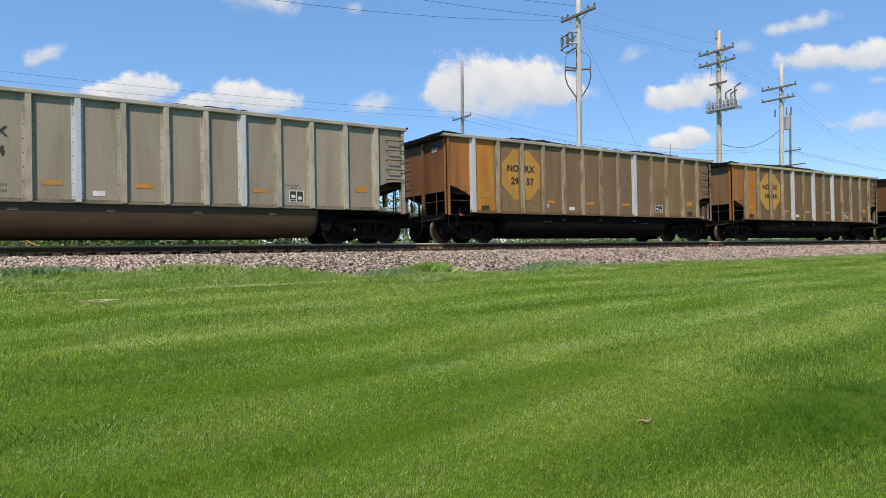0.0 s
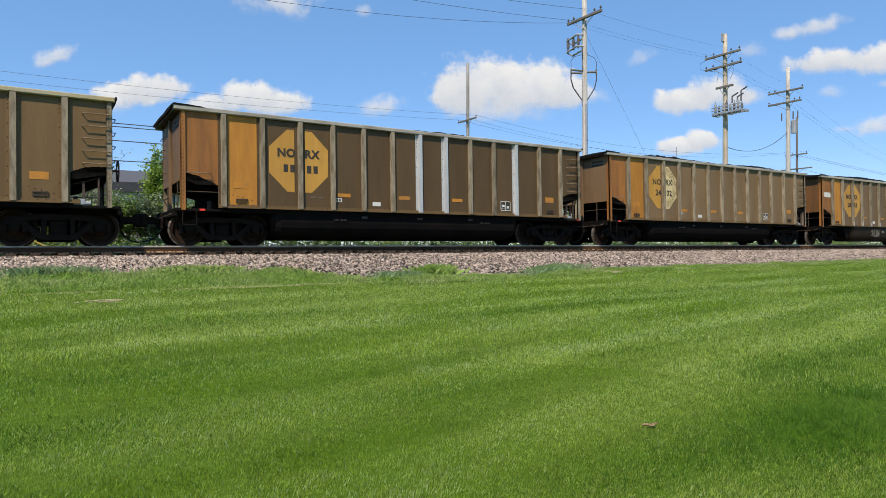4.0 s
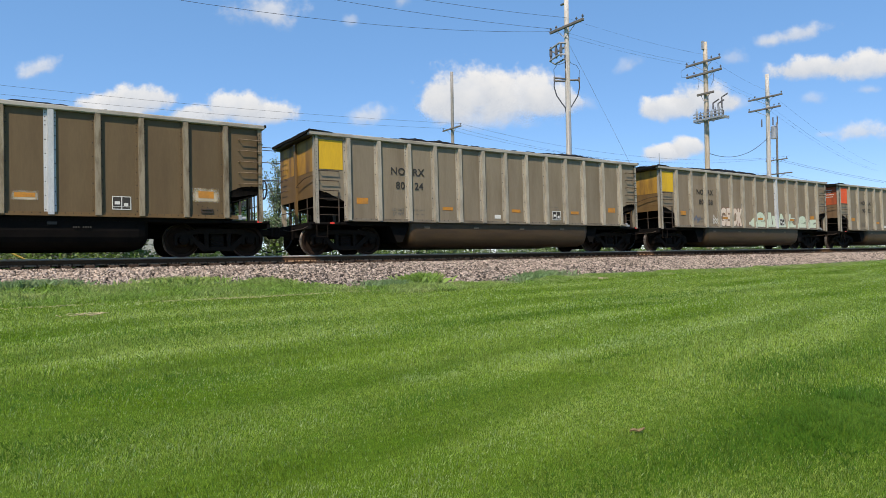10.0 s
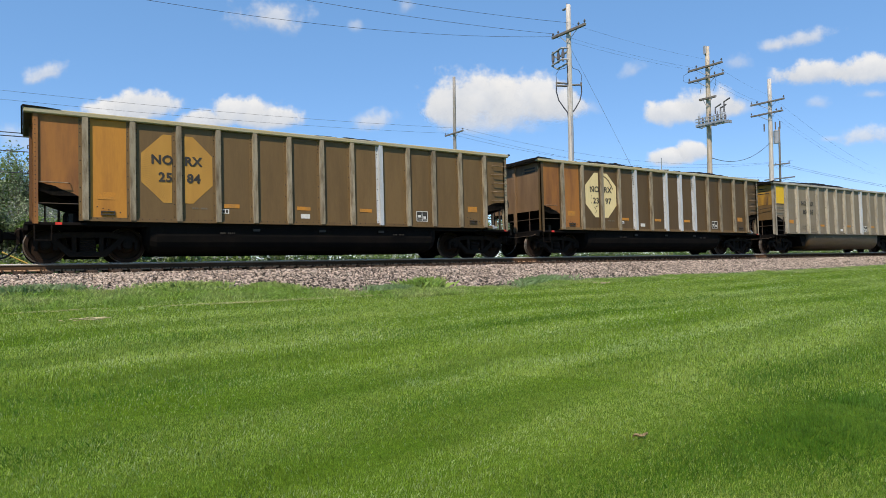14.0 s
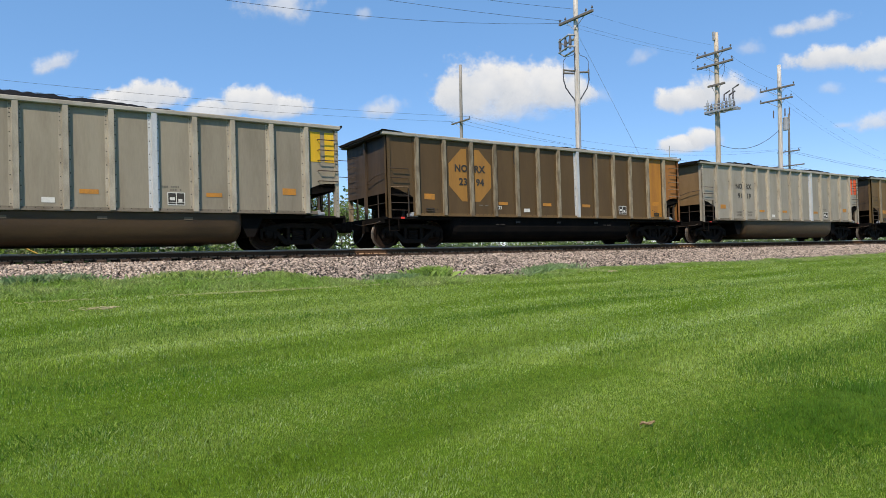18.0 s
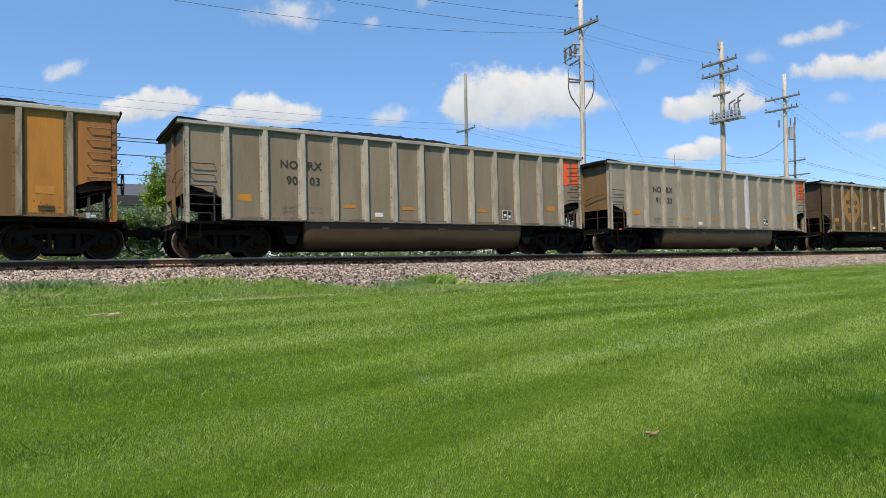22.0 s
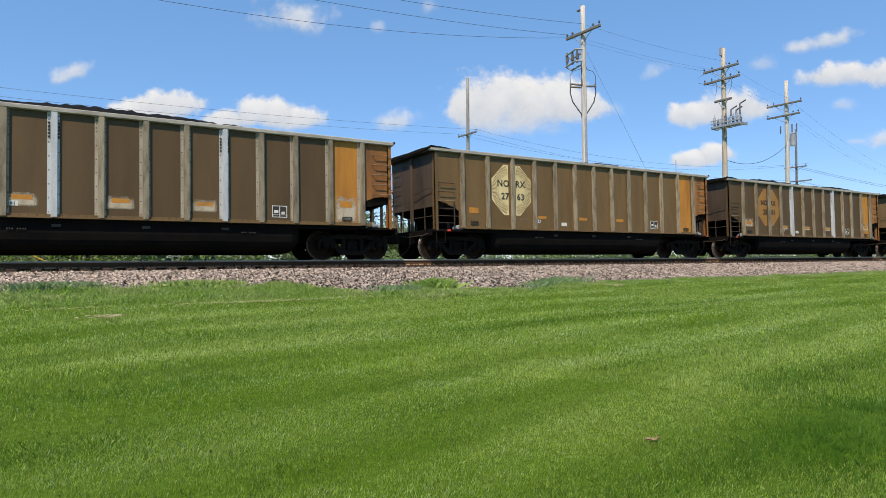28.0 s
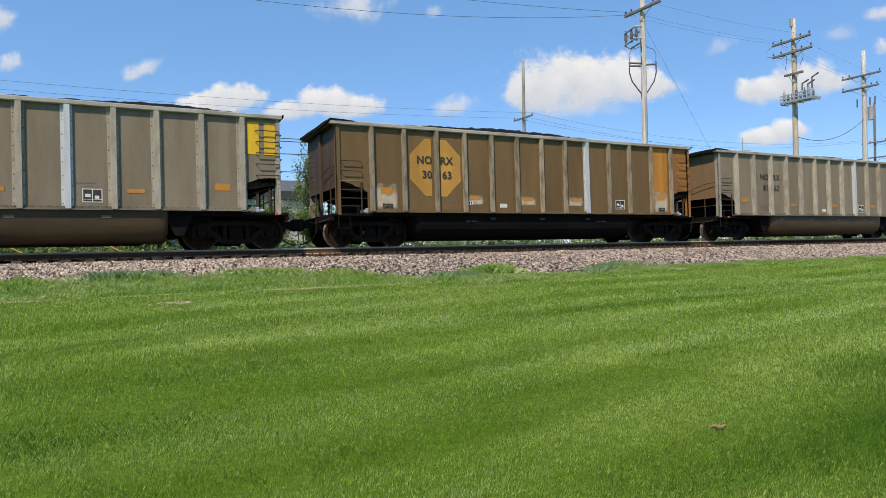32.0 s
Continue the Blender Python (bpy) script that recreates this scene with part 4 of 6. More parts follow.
def rough_edge():
    """Unmown grass along the foot of the ballast."""
    n = 150000
    x = -6 + 58 * rng.random(n) ** 1.4
    foot = np.interp(x, TOE_X, TOE_Y) - 0.40
    d = rng.random(n) ** 1.2 * np.interp(x, [5.5, 7.0, 10, 30], [1, 0, 0, 0]) * (foot - 12.95) + rng.random(n) ** 1.3 * np.interp(x, [5.5, 7.0, 10, 30], [0, 1.0, 0.8, 0.6])
    y = foot - d
    clump = np.array([noise.noise((u * 0.8, v * 0.8, 9.0)) + 0.6 * noise.noise((u * 2.5, v * 2.5, 4.0)) for u, v in zip(x, y)])
    keep = rng.random(n) < np.clip(0.65 + clump * 1.2, 0.12, 1)
    x, y, d, clump = x[keep], y[keep], d[keep], clump[keep]
    n = len(x)
    h = (0.06 + 0.08 * rng.random(n) + 0.11 * np.clip(clump, 0, 1)) * np.clip(1.2 - d * 0.2, 0.55, 1.2) * np.interp(x, [7, 11], [1, 0.7])
    blades("rough_grass", x, y, lawn_level(y) - 0.01, h, 0.006 + 0.006 * rng.random(n), np.clip(rng.normal(0.45, 0.25, n), 0.05, 1.1), rng.random(n) * 6.283,
           TALL, "uncut pale green grass along the foot of the ballast")
    m = 9000                                                # thin short grass that creeps in among the stones
    x = -6 + 58 * rng.random(m) ** 1.4
    y = np.interp(x, TOE_X, TOE_Y) - 0.45 + 0.6 * rng.random(m) ** 2
    blades("creeping_grass", x, y, lawn_level(y), 0.04 + 0.05 * rng.random(m), 0.006 + 0.006 * rng.random(m), np.clip(rng.normal(0.5, 0.25, m), 0.05, 1.1), rng.random(m) * 6.283,
           BLUE_GRASS, "thin short grass creeping in among the stones")
    m = 2600                                                # dry clippings along the line where the mower turned back
    x = -2.5 + 9.5 * rng.random(m)
    x = x[rng.random(m) < 0.45 + 0.45 * np.sin(x * 2.1 + 1.7 * np.sin(x * 0.9))]
    m = len(x)
    y = 12.9 + 0.05 * np.sin(x * 1.3) + rng.normal(0, 0.07, m)
    blades("clippings", x, y, lawn_level(y) + 0.03, 0.012 + 0.012 * rng.random(m), 0.012 + 0.012 * rng.random(m), rng.uniform(1.0, 3.5, m), rng.normal(0, 0.5, m) + np.pi * rng.integers(0, 2, m),
           CLIPPED, "line of pale dry clippings along the mown edge")
    for cx, spread, tall, mat in ((8.6, 0.35, 0.34, TALL), (7.6, 0.5, 0.2, BLUE_GRASS), (0.3, 0.7, 0.25, BLUE_GRASS), (13.0, 1.2, 0.22, BLUE_GRASS), (3.2, 0.8, 0.22, TALL)):
        m = 1500
        x = rng.normal(cx, spread * 0.6, m)
        y = np.interp(x, TOE_X, TOE_Y) + rng.normal(0.0, 0.16, m)
        blades("weed_clump", x, y, lawn_level(y), tall * (0.4 + 0.7 * rng.random(m)), 0.012 + 0.01 * rng.random(m),
               np.clip(rng.normal(0.5, 0.3, m), 0.05, 1.2), rng.random(m) * 6.283, mat, "clump of taller weeds at the edge of the ballast", "weeds")


def rail(y, name):
    """A rail of the usual profile: foot, web and head."""
    half = [(0.075, -0.187), (0.075, -0.174), (0.022, -0.150), (0.01, -0.05), (0.036, -0.038), (0.036, -0.014), (0.025, 0.0)]
    outline = [(p, q) for p, q in half] + [(-p, q) for p, q in half[::-1]]
    bm = bmesh.new()
    prism(bm, outline, "x", -520, 560)
    bm.normal_update()
    # lit top, head side and foot, shaded web, each by its own colour
    for f in bm.faces:
        if f.normal.z > 0.3 and f.calc_center_median().z > -0.012:
            f.material_index = 1
        elif f.calc_center_median().z > -0.045:
            f.material_index = 2
        elif f.calc_center_median().z < -0.158:
            f.material_index = 3
    ob = new(name, mesh_of(name, bm, [RAIL, RAIL_TOP, HEAD, FOOT]))
    ob.matrix_basis = pose(0, y, -math.sin(radians(CANT)) * (y - TRACK_Y + 0.753), -CANT)
    return tagged(ob, "steel rail, rusty web and polished head, spiked to wooden ties", "rail", kind="structure")


def track():
    xs = np.linspace(-8, 62, 281).tolist()
    dust = sheet("track_dust", xs, (18.22, 18.37, 18.57, 18.78), lambda x, y: -0.243 + 0.014 * noise.noise((x * 3, y * 4, 8.0)), FINES)
    tagged(dust, "rust-brown dust and fines beside the rail", "dirt", kind="structure")
    near = rail(TRACK_Y - 0.753, "rail_near")
    rail(TRACK_Y + 0.753, "rail_far")
    bm = bmesh.new()
    box(bm, -0.115, 0.115, -1.30, 1.30, -0.37, -0.196, 0.012)
    tie = mesh_of("tie", bm, TIE)
    bm = bmesh.new()
    for s in (-0.753, 0.753):
        box(bm, -0.10, 0.10, s - 0.17, s + 0.17, -0.198, -0.184)
        for sx in (-0.06, 0.06):
            for sy in (-0.095, 0.095):
                box(bm, sx - 0.012, sx + 0.012, s + sy - 0.018, s + sy + 0.018, -0.186, -0.15)
        for sx in (-0.16, 0.13):
            box(bm, sx, sx + 0.03, s - 0.13, s - 0.06, -0.21, -0.12)
    plate = mesh_of("tie_plate", bm, RAIL)
    for i in range(118):
        t = tagged(new("tie", tie), "dark weathered wooden railway tie", "railway tie", "ties under the rails", "structure")
        t.location = (-3.6 + 0.51 * i + rng.normal(0, 0.015), TRACK_Y + rng.normal(0, 0.03), -0.0155 + rng.normal(0, 0.004))
        t.rotation_euler = (radians(-CANT), 0, rng.normal(0, 0.012))
        part("tie_plate", plate, None, t, "rusty steel tie plates with spikes")


stones()
lawn()
rough_edge()
track()

# ---- poles and lines beyond the track ----
def insulator(bm, x, y, z, h=0.16):
    rod(bm, (x, y, z), (x, y, z + h * 0.4), 0.018, 6)
    rod(bm, (x, y, z + h * 0.4), (x, y, z + h * 0.62), 0.05, 8, 0.065)
    rod(bm, (x, y, z + h * 0.62), (x, y, z + h), 0.045, 8, 0.03)


def utility_pole(x, y, top, r, wood, label, arms=(), lean=0.0):
    """A tapered pole with crossarms across the line, at heights and lengths in arms."""
    pole = empty("utility_pole", Matrix.Translation((x, y, BACK)))
    h = top - BACK
    bm = bmesh.new()
    rings = 9
    prev = None
    for i in range(rings):
        f = i / (rings - 1)
        rr = r * (1.12 - 0.3 * f)
        ring = [bm.verts.new((rr * math.cos(a) + 0.012 * math.sin(3.1 * f * h + x), rr * math.sin(a), f * h)) for a in (2 * math.pi * k / 12 for k in range(12))]
        if prev:
            for k in range(12):
                bm.faces.new((prev[k], prev[(k + 1) % 12], ring[(k + 1) % 12], ring[k]))
        else:
            bm.faces.new(ring[::-1])
        prev = ring
    bm.faces.new(prev)
    part("shaft", bm, wood, pole, smooth=True)
    for z, length, shift, mat, pins in arms:
        zz = z - BACK
        bm = bmesh.new()
        box(bm, -r - 0.12, -r, shift - length / 2, shift + length / 2, zz - 0.065, zz + 0.065, 0.012)
        part("crossarm", bm, mat, pole)
        bm = bmesh.new()
        for s in (-1, 1):
            rod(bm, (-r - 0.06, shift + s * length * 0.27, zz - 0.05), (-r, 0.0, zz - 0.55), 0.02, 6)
        part("arm_brace", bm, STEEL, pole)
        for p in pins:
            bm = bmesh.new()
            insulator(bm, -r - 0.06, shift + p * length / 2, zz + 0.06, 0.2)
            part("insulator", bm, PORCELAIN, pole)
    tagged(pole, label, "utility pole", "poles along the railway")
    return pole


def pole_line():
    p = utility_pole(23.91, 24.0, 13.17, 0.15, POLE, "weathered grey wooden utility pole with cable terminals", ((11.69, 2.42, -0.18, ARM, (-0.95, -0.6, 0.62, 0.95)),))
    base = -BACK
    bm = bmesh.new()                                             # cut-outs and terminals below the arm
    for z in (10.88, 10.28):
        bent(bm, [(-0.1, -0.05, z + base), (-0.3, 0.25, z + 0.06 + base), (-0.3, 1.0, z - 0.1 + base), (0.0, 0.9, z - 0.25 + base), (0.05, 0.1, z - 0.1 + base)], 0.05, 8)
    part("terminal_bracket", bm, STEEL, p)
    for yy in (0.95, 0.55, 0.2):
        bm = bmesh.new()
        rod(bm, (-0.25, yy, 10.22 + base), (-0.25, yy, 10.92 + base), 0.055, 8)
        rod(bm, (-0.25, yy, 10.42 + base), (-0.25, yy, 10.72 + base), 0.08, 8)
        part("cable_terminal", bm, PORCELAIN, p)
    bm = bmesh.new()
    for s in (-0.71, 0.62):                                      # two short arms set skew to the line
        ux, uy = s * 0.90, -s * 0.44
        bm = bmesh.new()
        for k in ((-0.06, 0.06) if s < 0 else (0.0,)):
            rod(bm, (0.0, 0.0, 8.96 + k + base), (ux, uy, 8.99 + 1.3 * k + base), 0.05, 8)
        rod(bm, (ux, uy, 8.9 + base), (ux, uy, 9.12 + base), 0.045, 8)
        part("cable_arm", bm, ARM, p)
        bm = bmesh.new()
        bent(bm, [(ux, uy, 9.0 + base), (ux * 1.03, uy * 1.03, 8.6 + base), (ux * 0.85, uy * 0.85, 8.15 + base), (ux * 0.45, uy * 0.45, 7.75 + base), (ux * 0.2, uy * 0.2, 7.52 + base), (ux * 0.14, uy * 0.14, 7.2 + base)], 0.032, 8)
        part("riser_cable", bm, WIRE, p)
        bm = bmesh.new()
        bent(bm, [(ux, uy, 9.1 + base), (ux * 1.03, uy * 1.03, 9.5 + base), (ux * 0.8, uy * 0.8, 9.75 + base), (ux * 0.3, uy * 0.3, 9.85 + base), (0.0, -0.1, 10.1 + base), (-0.1, 0.0, 10.3 + base)], 0.014, 6)
        part("jumper", bm, WIRE, p)
    bm = bmesh.new()
    bent(bm, [(-0.15, 0.02, 10.3 + base), (-0.2, -0.05, 9.9 + base), (-0.1, 0.03, 9.5 + base), (-0.16, -0.02, 9.0 + base)], 0.035, 8)
    part("riser_cable", bm, WIRE, p)
    bm = bmesh.new()
    rod(bm, (-0.05, -0.17, 7.3 + base), (-0.05, -0.17, 0.0), 0.05, 8)
    part("conduit", bm, STEEL, p)
    bm = bmesh.new()
    box(bm, -0.06, 0.06, -0.06, 0.4, 13.0 + base, 13.06 + base)
    insulator(bm, 0, 0.1, 13.12 + base)
    part("insulator", bm, PORCELAIN, p)

    p = utility_pole(37.06, 24.8, 13.45, 0.16, POLE_TAN, "tan wooden utility pole with a transformer platform",
                     ((12.13, 2.47, 0.05, ARM, (-0.95, -0.5, 0.5, 0.95)), (11.39, 2.54, 0.0, ARM, (-0.95, -0.5, 0.55, 0.95)), (10.07, 1.2, -0.1, ARM, ())))
    bm = bmesh.new()
    for xx in (-0.6, -0.25, 0.05):                               # an open frame of angle iron
        box(bm, xx, xx + 0.06, -1.53, 0.55, 8.30 + base, 8.42 + base)
    for yy in (-1.53, -0.5, 0.49):
        box(bm, -0.6, 0.1, yy, yy + 0.06, 8.24 + base, 8.30 + base)
    box(bm, -0.62, -0.58, -1.53, 0.55, 8.72 + base, 8.78 + base)
    box(bm, -0.62, -0.58, -1.53, 0.55, 8.52 + base, 8.60 + base)
    part("platform", bm, STEEL, p)
    for k in range(8):
        bm = bmesh.new()
        yy = -1.42 + 0.26 * k
        hh = 0.3 + 0.13 * ((k * 5) % 3)
        rod(bm, (-0.42, yy, 8.42 + base), (-0.42, yy, 8.42 + hh + base), 0.075, 10)
        rod(bm, (-0.42, yy, 8.42 + hh + base), (-0.42, yy, 8.6 + hh + base), 0.025, 6)
        part("regulator_can", bm, STEEL if k % 2 else PORCELAIN, p)
    for yy, zz in ((-1.35, 9.55), (-0.75, 9.3), (-1.1, 9.2)):
        bm = bmesh.new()
        bent(bm, [(-0.4, yy, 8.9 + base), (-0.4, yy, zz + base), (-0.4, yy - 0.4, zz + 0.16 + base)], 0.05, 6)
        part("cut_out", bm, PORCELAIN, p)
    bm = bmesh.new()
    box(bm, -0.26, -0.14, -0.05, 0.12, 12.95 + base, 13.5 + base, 0.02)
    part("top_bracket", bm, STEEL, p)
    for y0, y1, z0 in ((1.1, 1.65, 11.9), (0.9, 0.35, 11.2), (-0.95, -0.7, 11.2)):
        bm = bmesh.new()
        bent(bm, [(-0.2, y0, z0 + 0.2 + base), (-0.22, y1, z0 + 0.05 + base), (-0.22, y1, z0 - 0.35 + base), (-0.2, y0 * 0.5, z0 - 0.75 + base)], 0.012, 5)
        part("jumper", bm, WIRE, p)

    p = utility_pole(49.1, 27.5, 13.76, 0.17, POLE, "grey wooden utility pole with a hanging transformer",
                     ((11.92, 2.73, 0.08, ARM, (-0.95, 0.6, 0.95)), (11.03, 2.6, 0.15, ARM, (-0.9, -0.6, 0.95))))
    bm = bmesh.new()
    rod(bm, (0.05, -0.42, 8.62 + base), (0.05, -0.42, 9.55 + base), 0.2, 12)
    rod(bm, (0.05, -0.42, 9.55 + base), (0.05, -0.42, 9.65 + base), 0.22, 12, 0.1)
    rod(bm, (0.05, -0.3, 9.2 + base), (0.0, 0.0, 9.2 + base), 0.05, 6)
    part("transformer", bm, STEEL, p, "grey transformer can")
    for yy in (-0.75, -0.4, 0.5):
        bm = bmesh.new()
        rod(bm, (0.0, yy, 9.7 + base), (0.0, yy, 10.3 + base), 0.05, 8)
        part("cut_out", bm, PORCELAIN, p)
    utility_pole(34.03, 49.3, 17.15, 0.165, POLE_DARK, "thin grey wooden utility pole with one low crossarm", ((11.76, 3.0, -0.2, ARM, (-0.95, 0.95)),))
    utility_pole(74.35, 40.6, 14.93, 0.13, ARM, "thin dark utility pole with small crossarms", ((10.52, 2.6, 0.0, ARM, (-0.9, 0.3, 0.9)), (8.86, 3.6, 0.0, ARM, ())))
    p = empty("antenna_mast", Matrix.Translation((117.8, 90.6, BACK)))
    bm = bmesh.new()
    rod(bm, (0, 0, 0), (0, 0, 22.3), 0.09, 6)
    part("mast", bm, STEEL, p)
    bm = bmesh.new()
    rod(bm, (-1.4, 0.9, 19.7), (1.4, -0.9, 19.7), 0.07, 6)
    part("boom", bm, STEEL, p)
    tagged(p, "slim distant metal antenna mast", "antenna")


def wire(a, b, sag, r=0.011, label="thin dark overhead wire"):
    a, b = Vector(a), Vector(b)
    c = bpy.data.curves.new("overhead_wire", "CURVE")
    c.dimensions, c.bevel_depth, c.bevel_resolution = "3D", r, 1
    s = c.splines.new("POLY")
    s.points.add(24)
    for i in range(25):
        f = i / 24
        p = a.lerp(b, f) - Vector((0, 0, 4 * sag * f * (1 - f)))
        s.points[i].co = (*p, 1)
    tmp = bpy.data.objects.new("overhead_wire", c)
    me = bpy.data.meshes.new_from_object(tmp)
    bpy.data.objects.remove(tmp)
    me.materials.append(WIRE)
    return tagged(new("overhead_wire", me), label, "wire", "overhead wires")


def wires():
    for dy, z, sag in ((1.0, 11.78, 2.33), (0.6, 11.78, 1.39), (-0.1, 12.18, 1.51)):
        wire((-24, 24.0 + dy, z), (23.75, 24.0 + dy, z), sag, 0.008)
        wire((23.75, 24.0 + dy, z), (36.9, 24.8 + dy, z + 0.4), 0.15, 0.004)
        wire((36.9, 24.8 + dy, z + 0.4), (48.95, 27.5 + dy, z + 0.25), 0.2, 0.004)
        wire((48.95, 27.5 + dy, z + 0.25), (110, 44 + dy, z + 0.2), 0.8, 0.005)
    for dy, z in ((-1.5, 12.0), (1.1, 12.0)):
        wire((-40, 49.3 + dy, z), (33.9, 49.3 + dy, z), 1.15, 0.009)
        wire((33.9, 49.3 + dy, z), (74.3, 40.6 + dy, 10.8), 1.6, 0.009)
    wire((33.9, 49.3, 12.0), (74.3, 40.6, 8.96), 1.2, 0.009)
    for z in (4.35, 4.24, 3.77, 3.1):
        wire((-24, 24.0, z), (23.8, 24.0, z), 0.22, 0.016)
    wire((24.0, 24.0, 10.95), (32.8, 24.0, BACK), -0.12, 0.007, "steel guy wire of a pole").data.materials[0] = GUY
    wire((37.1, 24.8, 6.3), (48.95, 27.5, 8.7), 0.75, 0.018)
    for z in (8.96, 10.66, 10.46):
        wire((74.3, 40.6, z), (170, 30, z - 1.05), 2.2, 0.013)


# ---- plants and buildings beyond the track ----
LEAF = leaf_material("spring leaves", (0.14, 0.24, 0.05), (0.22, 0.32, 0.08), 0.5, 0.35)
FRESH = leaf_material("fresh yellow-green leaves", (0.27, 0.4, 0.075), (0.38, 0.48, 0.13), 0.5, 0.4)
PALE_LEAF = leaf_material("grey-green leaves", (0.2, 0.27, 0.13), (0.32, 0.37, 0.24), 0.55, 0.35)
BLOSSOM = leaf_material("white blossom", (0.55, 0.56, 0.48), (0.4, 0.44, 0.32), 0.6, 0.3)
DRY = leaf_material("dry brush", (0.2, 0.165, 0.1), (0.13, 0.11, 0.07), 0.8, 0.35)
BARK = material("grey bark", (0.14, 0.115, 0.09), 0.9, bump=0.5)
DARK_LEAF = leaf_material("distant foliage", (0.14, 0.2, 0.085), (0.19, 0.25, 0.12), 0.6, 0.35)


def leaves(points, size):
    """Small folded leaves at the points given."""
    n = len(points)
    a, t = rng.random(n) * 6.283, rng.normal(0, 0.7, n)
    s = size * (0.6 + 0.8 * rng.random(n))
    u = np.stack([np.cos(a) * np.cos(t), np.sin(a) * np.cos(t), np.sin(t)], 1) * s[:, None]
    b = rng.random(n) * 6.283
    w = np.stack([-np.sin(a), np.cos(a), np.sin(b) * 0.6], 1) * (s * 0.32)[:, None]
    v = np.stack([points - u * 0.5, points + w, points + u * 0.5, points - w], 1).reshape(-1, 3)
    f = np.arange(n)[:, None] * 4
    return v, np.concatenate([f + [0, 1, 2], f + [0, 2, 3]], 1).reshape(-1, 3)


def leaf_mesh(name, points, size, mat, parent, label=""):
    v, f = leaves(points, size)
    me = bpy.data.meshes.new(name)
    me.from_pydata(v.tolist(), [], f.tolist())
    me.materials.append(mat)
    return part(name, me, None, parent, label)


def shrub(x, y, h, r, mat, label, count=1800, leaf=0.09, airy=0.5, blossom=0, name="shrub", category="shrub", bare=0.2):
    """Stems that fork and carry leaves towards their ends."""
    s = empty(name, Matrix.Translation((x, y, BACK)))
    bm = bmesh.new()
    tips = []
    stems = 5 if h < 4 else 1
    for k in range(stems):
        a = 2 * math.pi * k / stems + rng.random()
        d = r * (0.35 if stems > 1 else 0.05)
        foot = Vector((0.12 * math.cos(a) * stems ** 0.5, 0.12 * math.sin(a) * stems ** 0.5, 0))
        knee = Vector((d * math.cos(a), d * math.sin(a), h * 0.42))
        rod(bm, foot, knee, 0.012 * h + 0.008, 6, 0.008 * h)
        for j in range(12 if stems == 1 else 5):
            b = a + rng.normal(0, 1.6)
            f = 0.45 + 0.55 * rng.random()
            tip = Vector((r * math.cos(b) * (0.35 + 0.6 * rng.random()), r * math.sin(b) * (0.35 + 0.6 * rng.random()), h * (0.5 + 0.5 * f)))
            rod(bm, knee, tip, 0.006 * h, 5, 0.004)
            tips.append((knee, tip))
            for q in range(3):
                m = knee.lerp(tip, 0.3 + 0.6 * rng.random())
                t2 = m + Vector((rng.normal(0, 0.3) * r, rng.normal(0, 0.3) * r, abs(rng.normal(0.12, 0.1)) * h))
                rod(bm, m, t2, 0.003 * h + 0.002, 4, 0.002)
                tips.append((m, t2))
    part("trunk", bm, BARK, s)
    pts = np.array([list(a.lerp(b, bare + (1.05 - bare) * rng.random())) for a, b in (tips[i] for i in rng.integers(0, len(tips), count))])
    pts += rng.normal(0, 0.07 + 0.10 * airy * r * 0.5, pts.shape)
    pts[:, 2] = np.clip(pts[:, 2], 0.05, h * 1.06)
    leaf_mesh("crown", pts, leaf, mat, s)
    if blossom:
        q = pts[rng.integers(0, len(pts), blossom)] + rng.normal(0, 0.06, (blossom, 3))
        leaf_mesh("blossom", q, leaf * 0.75, BLOSSOM, s, "white blossom")
    return tagged(s, label, category)


def brush():
    """Low weeds and dead stalks behind the far rail."""
    for mat, n, lo, hi, label in ((LEAF, 60000, 0.05, 0.75, "low green weeds behind the track"), (PALE_LEAF, 24000, 0.05, 0.85, "low grey-green weeds behind the track"),
                                  (DRY, 22000, 0.0, 0.4, "dry stalks and litter behind the track"), (BLOSSOM, 1500, 0.2, 0.6, "small white flowers among the weeds")):
        x = -8 + 110 * rng.random(n) ** 1.7
        y = 22.4 + 4.8 * rng.random(n)
        c = np.array([noise.noise((u * 0.5, v * 0.6, 3.0)) for u, v in zip(x, y)])
        h = np.clip(0.55 + c * 0.9, 0.1, 1.4) * (lo + (hi - lo) * rng.random(n)) * (0.9 + (y - 23.0) / 5.0) + 0.45 * rng.random(n)
        v, f = leaves(np.stack([x, y, BACK + 0.05 + h], 1), 0.12)
        many("brush", v, f, mat, label, "weeds")


SIDING = material("grey metal siding", (0.17, 0.18, 0.175), 0.6, spots=(0.13, 0.14, 0.135), spot_scale=1.5, spot_amount=0.5)
PALE_WALL = material("pale painted wall", (0.42, 0.42, 0.38), 0.8, spots=(0.34, 0.34, 0.3))
SHINGLE = material("dark grey shingles", (0.09, 0.095, 0.105), 0.9, spots=(0.13, 0.13, 0.14), spot_scale=8, stretch=(1, 1, 4))
FASCIA = material("dark fascia", (0.05, 0.05, 0.055), 0.7)


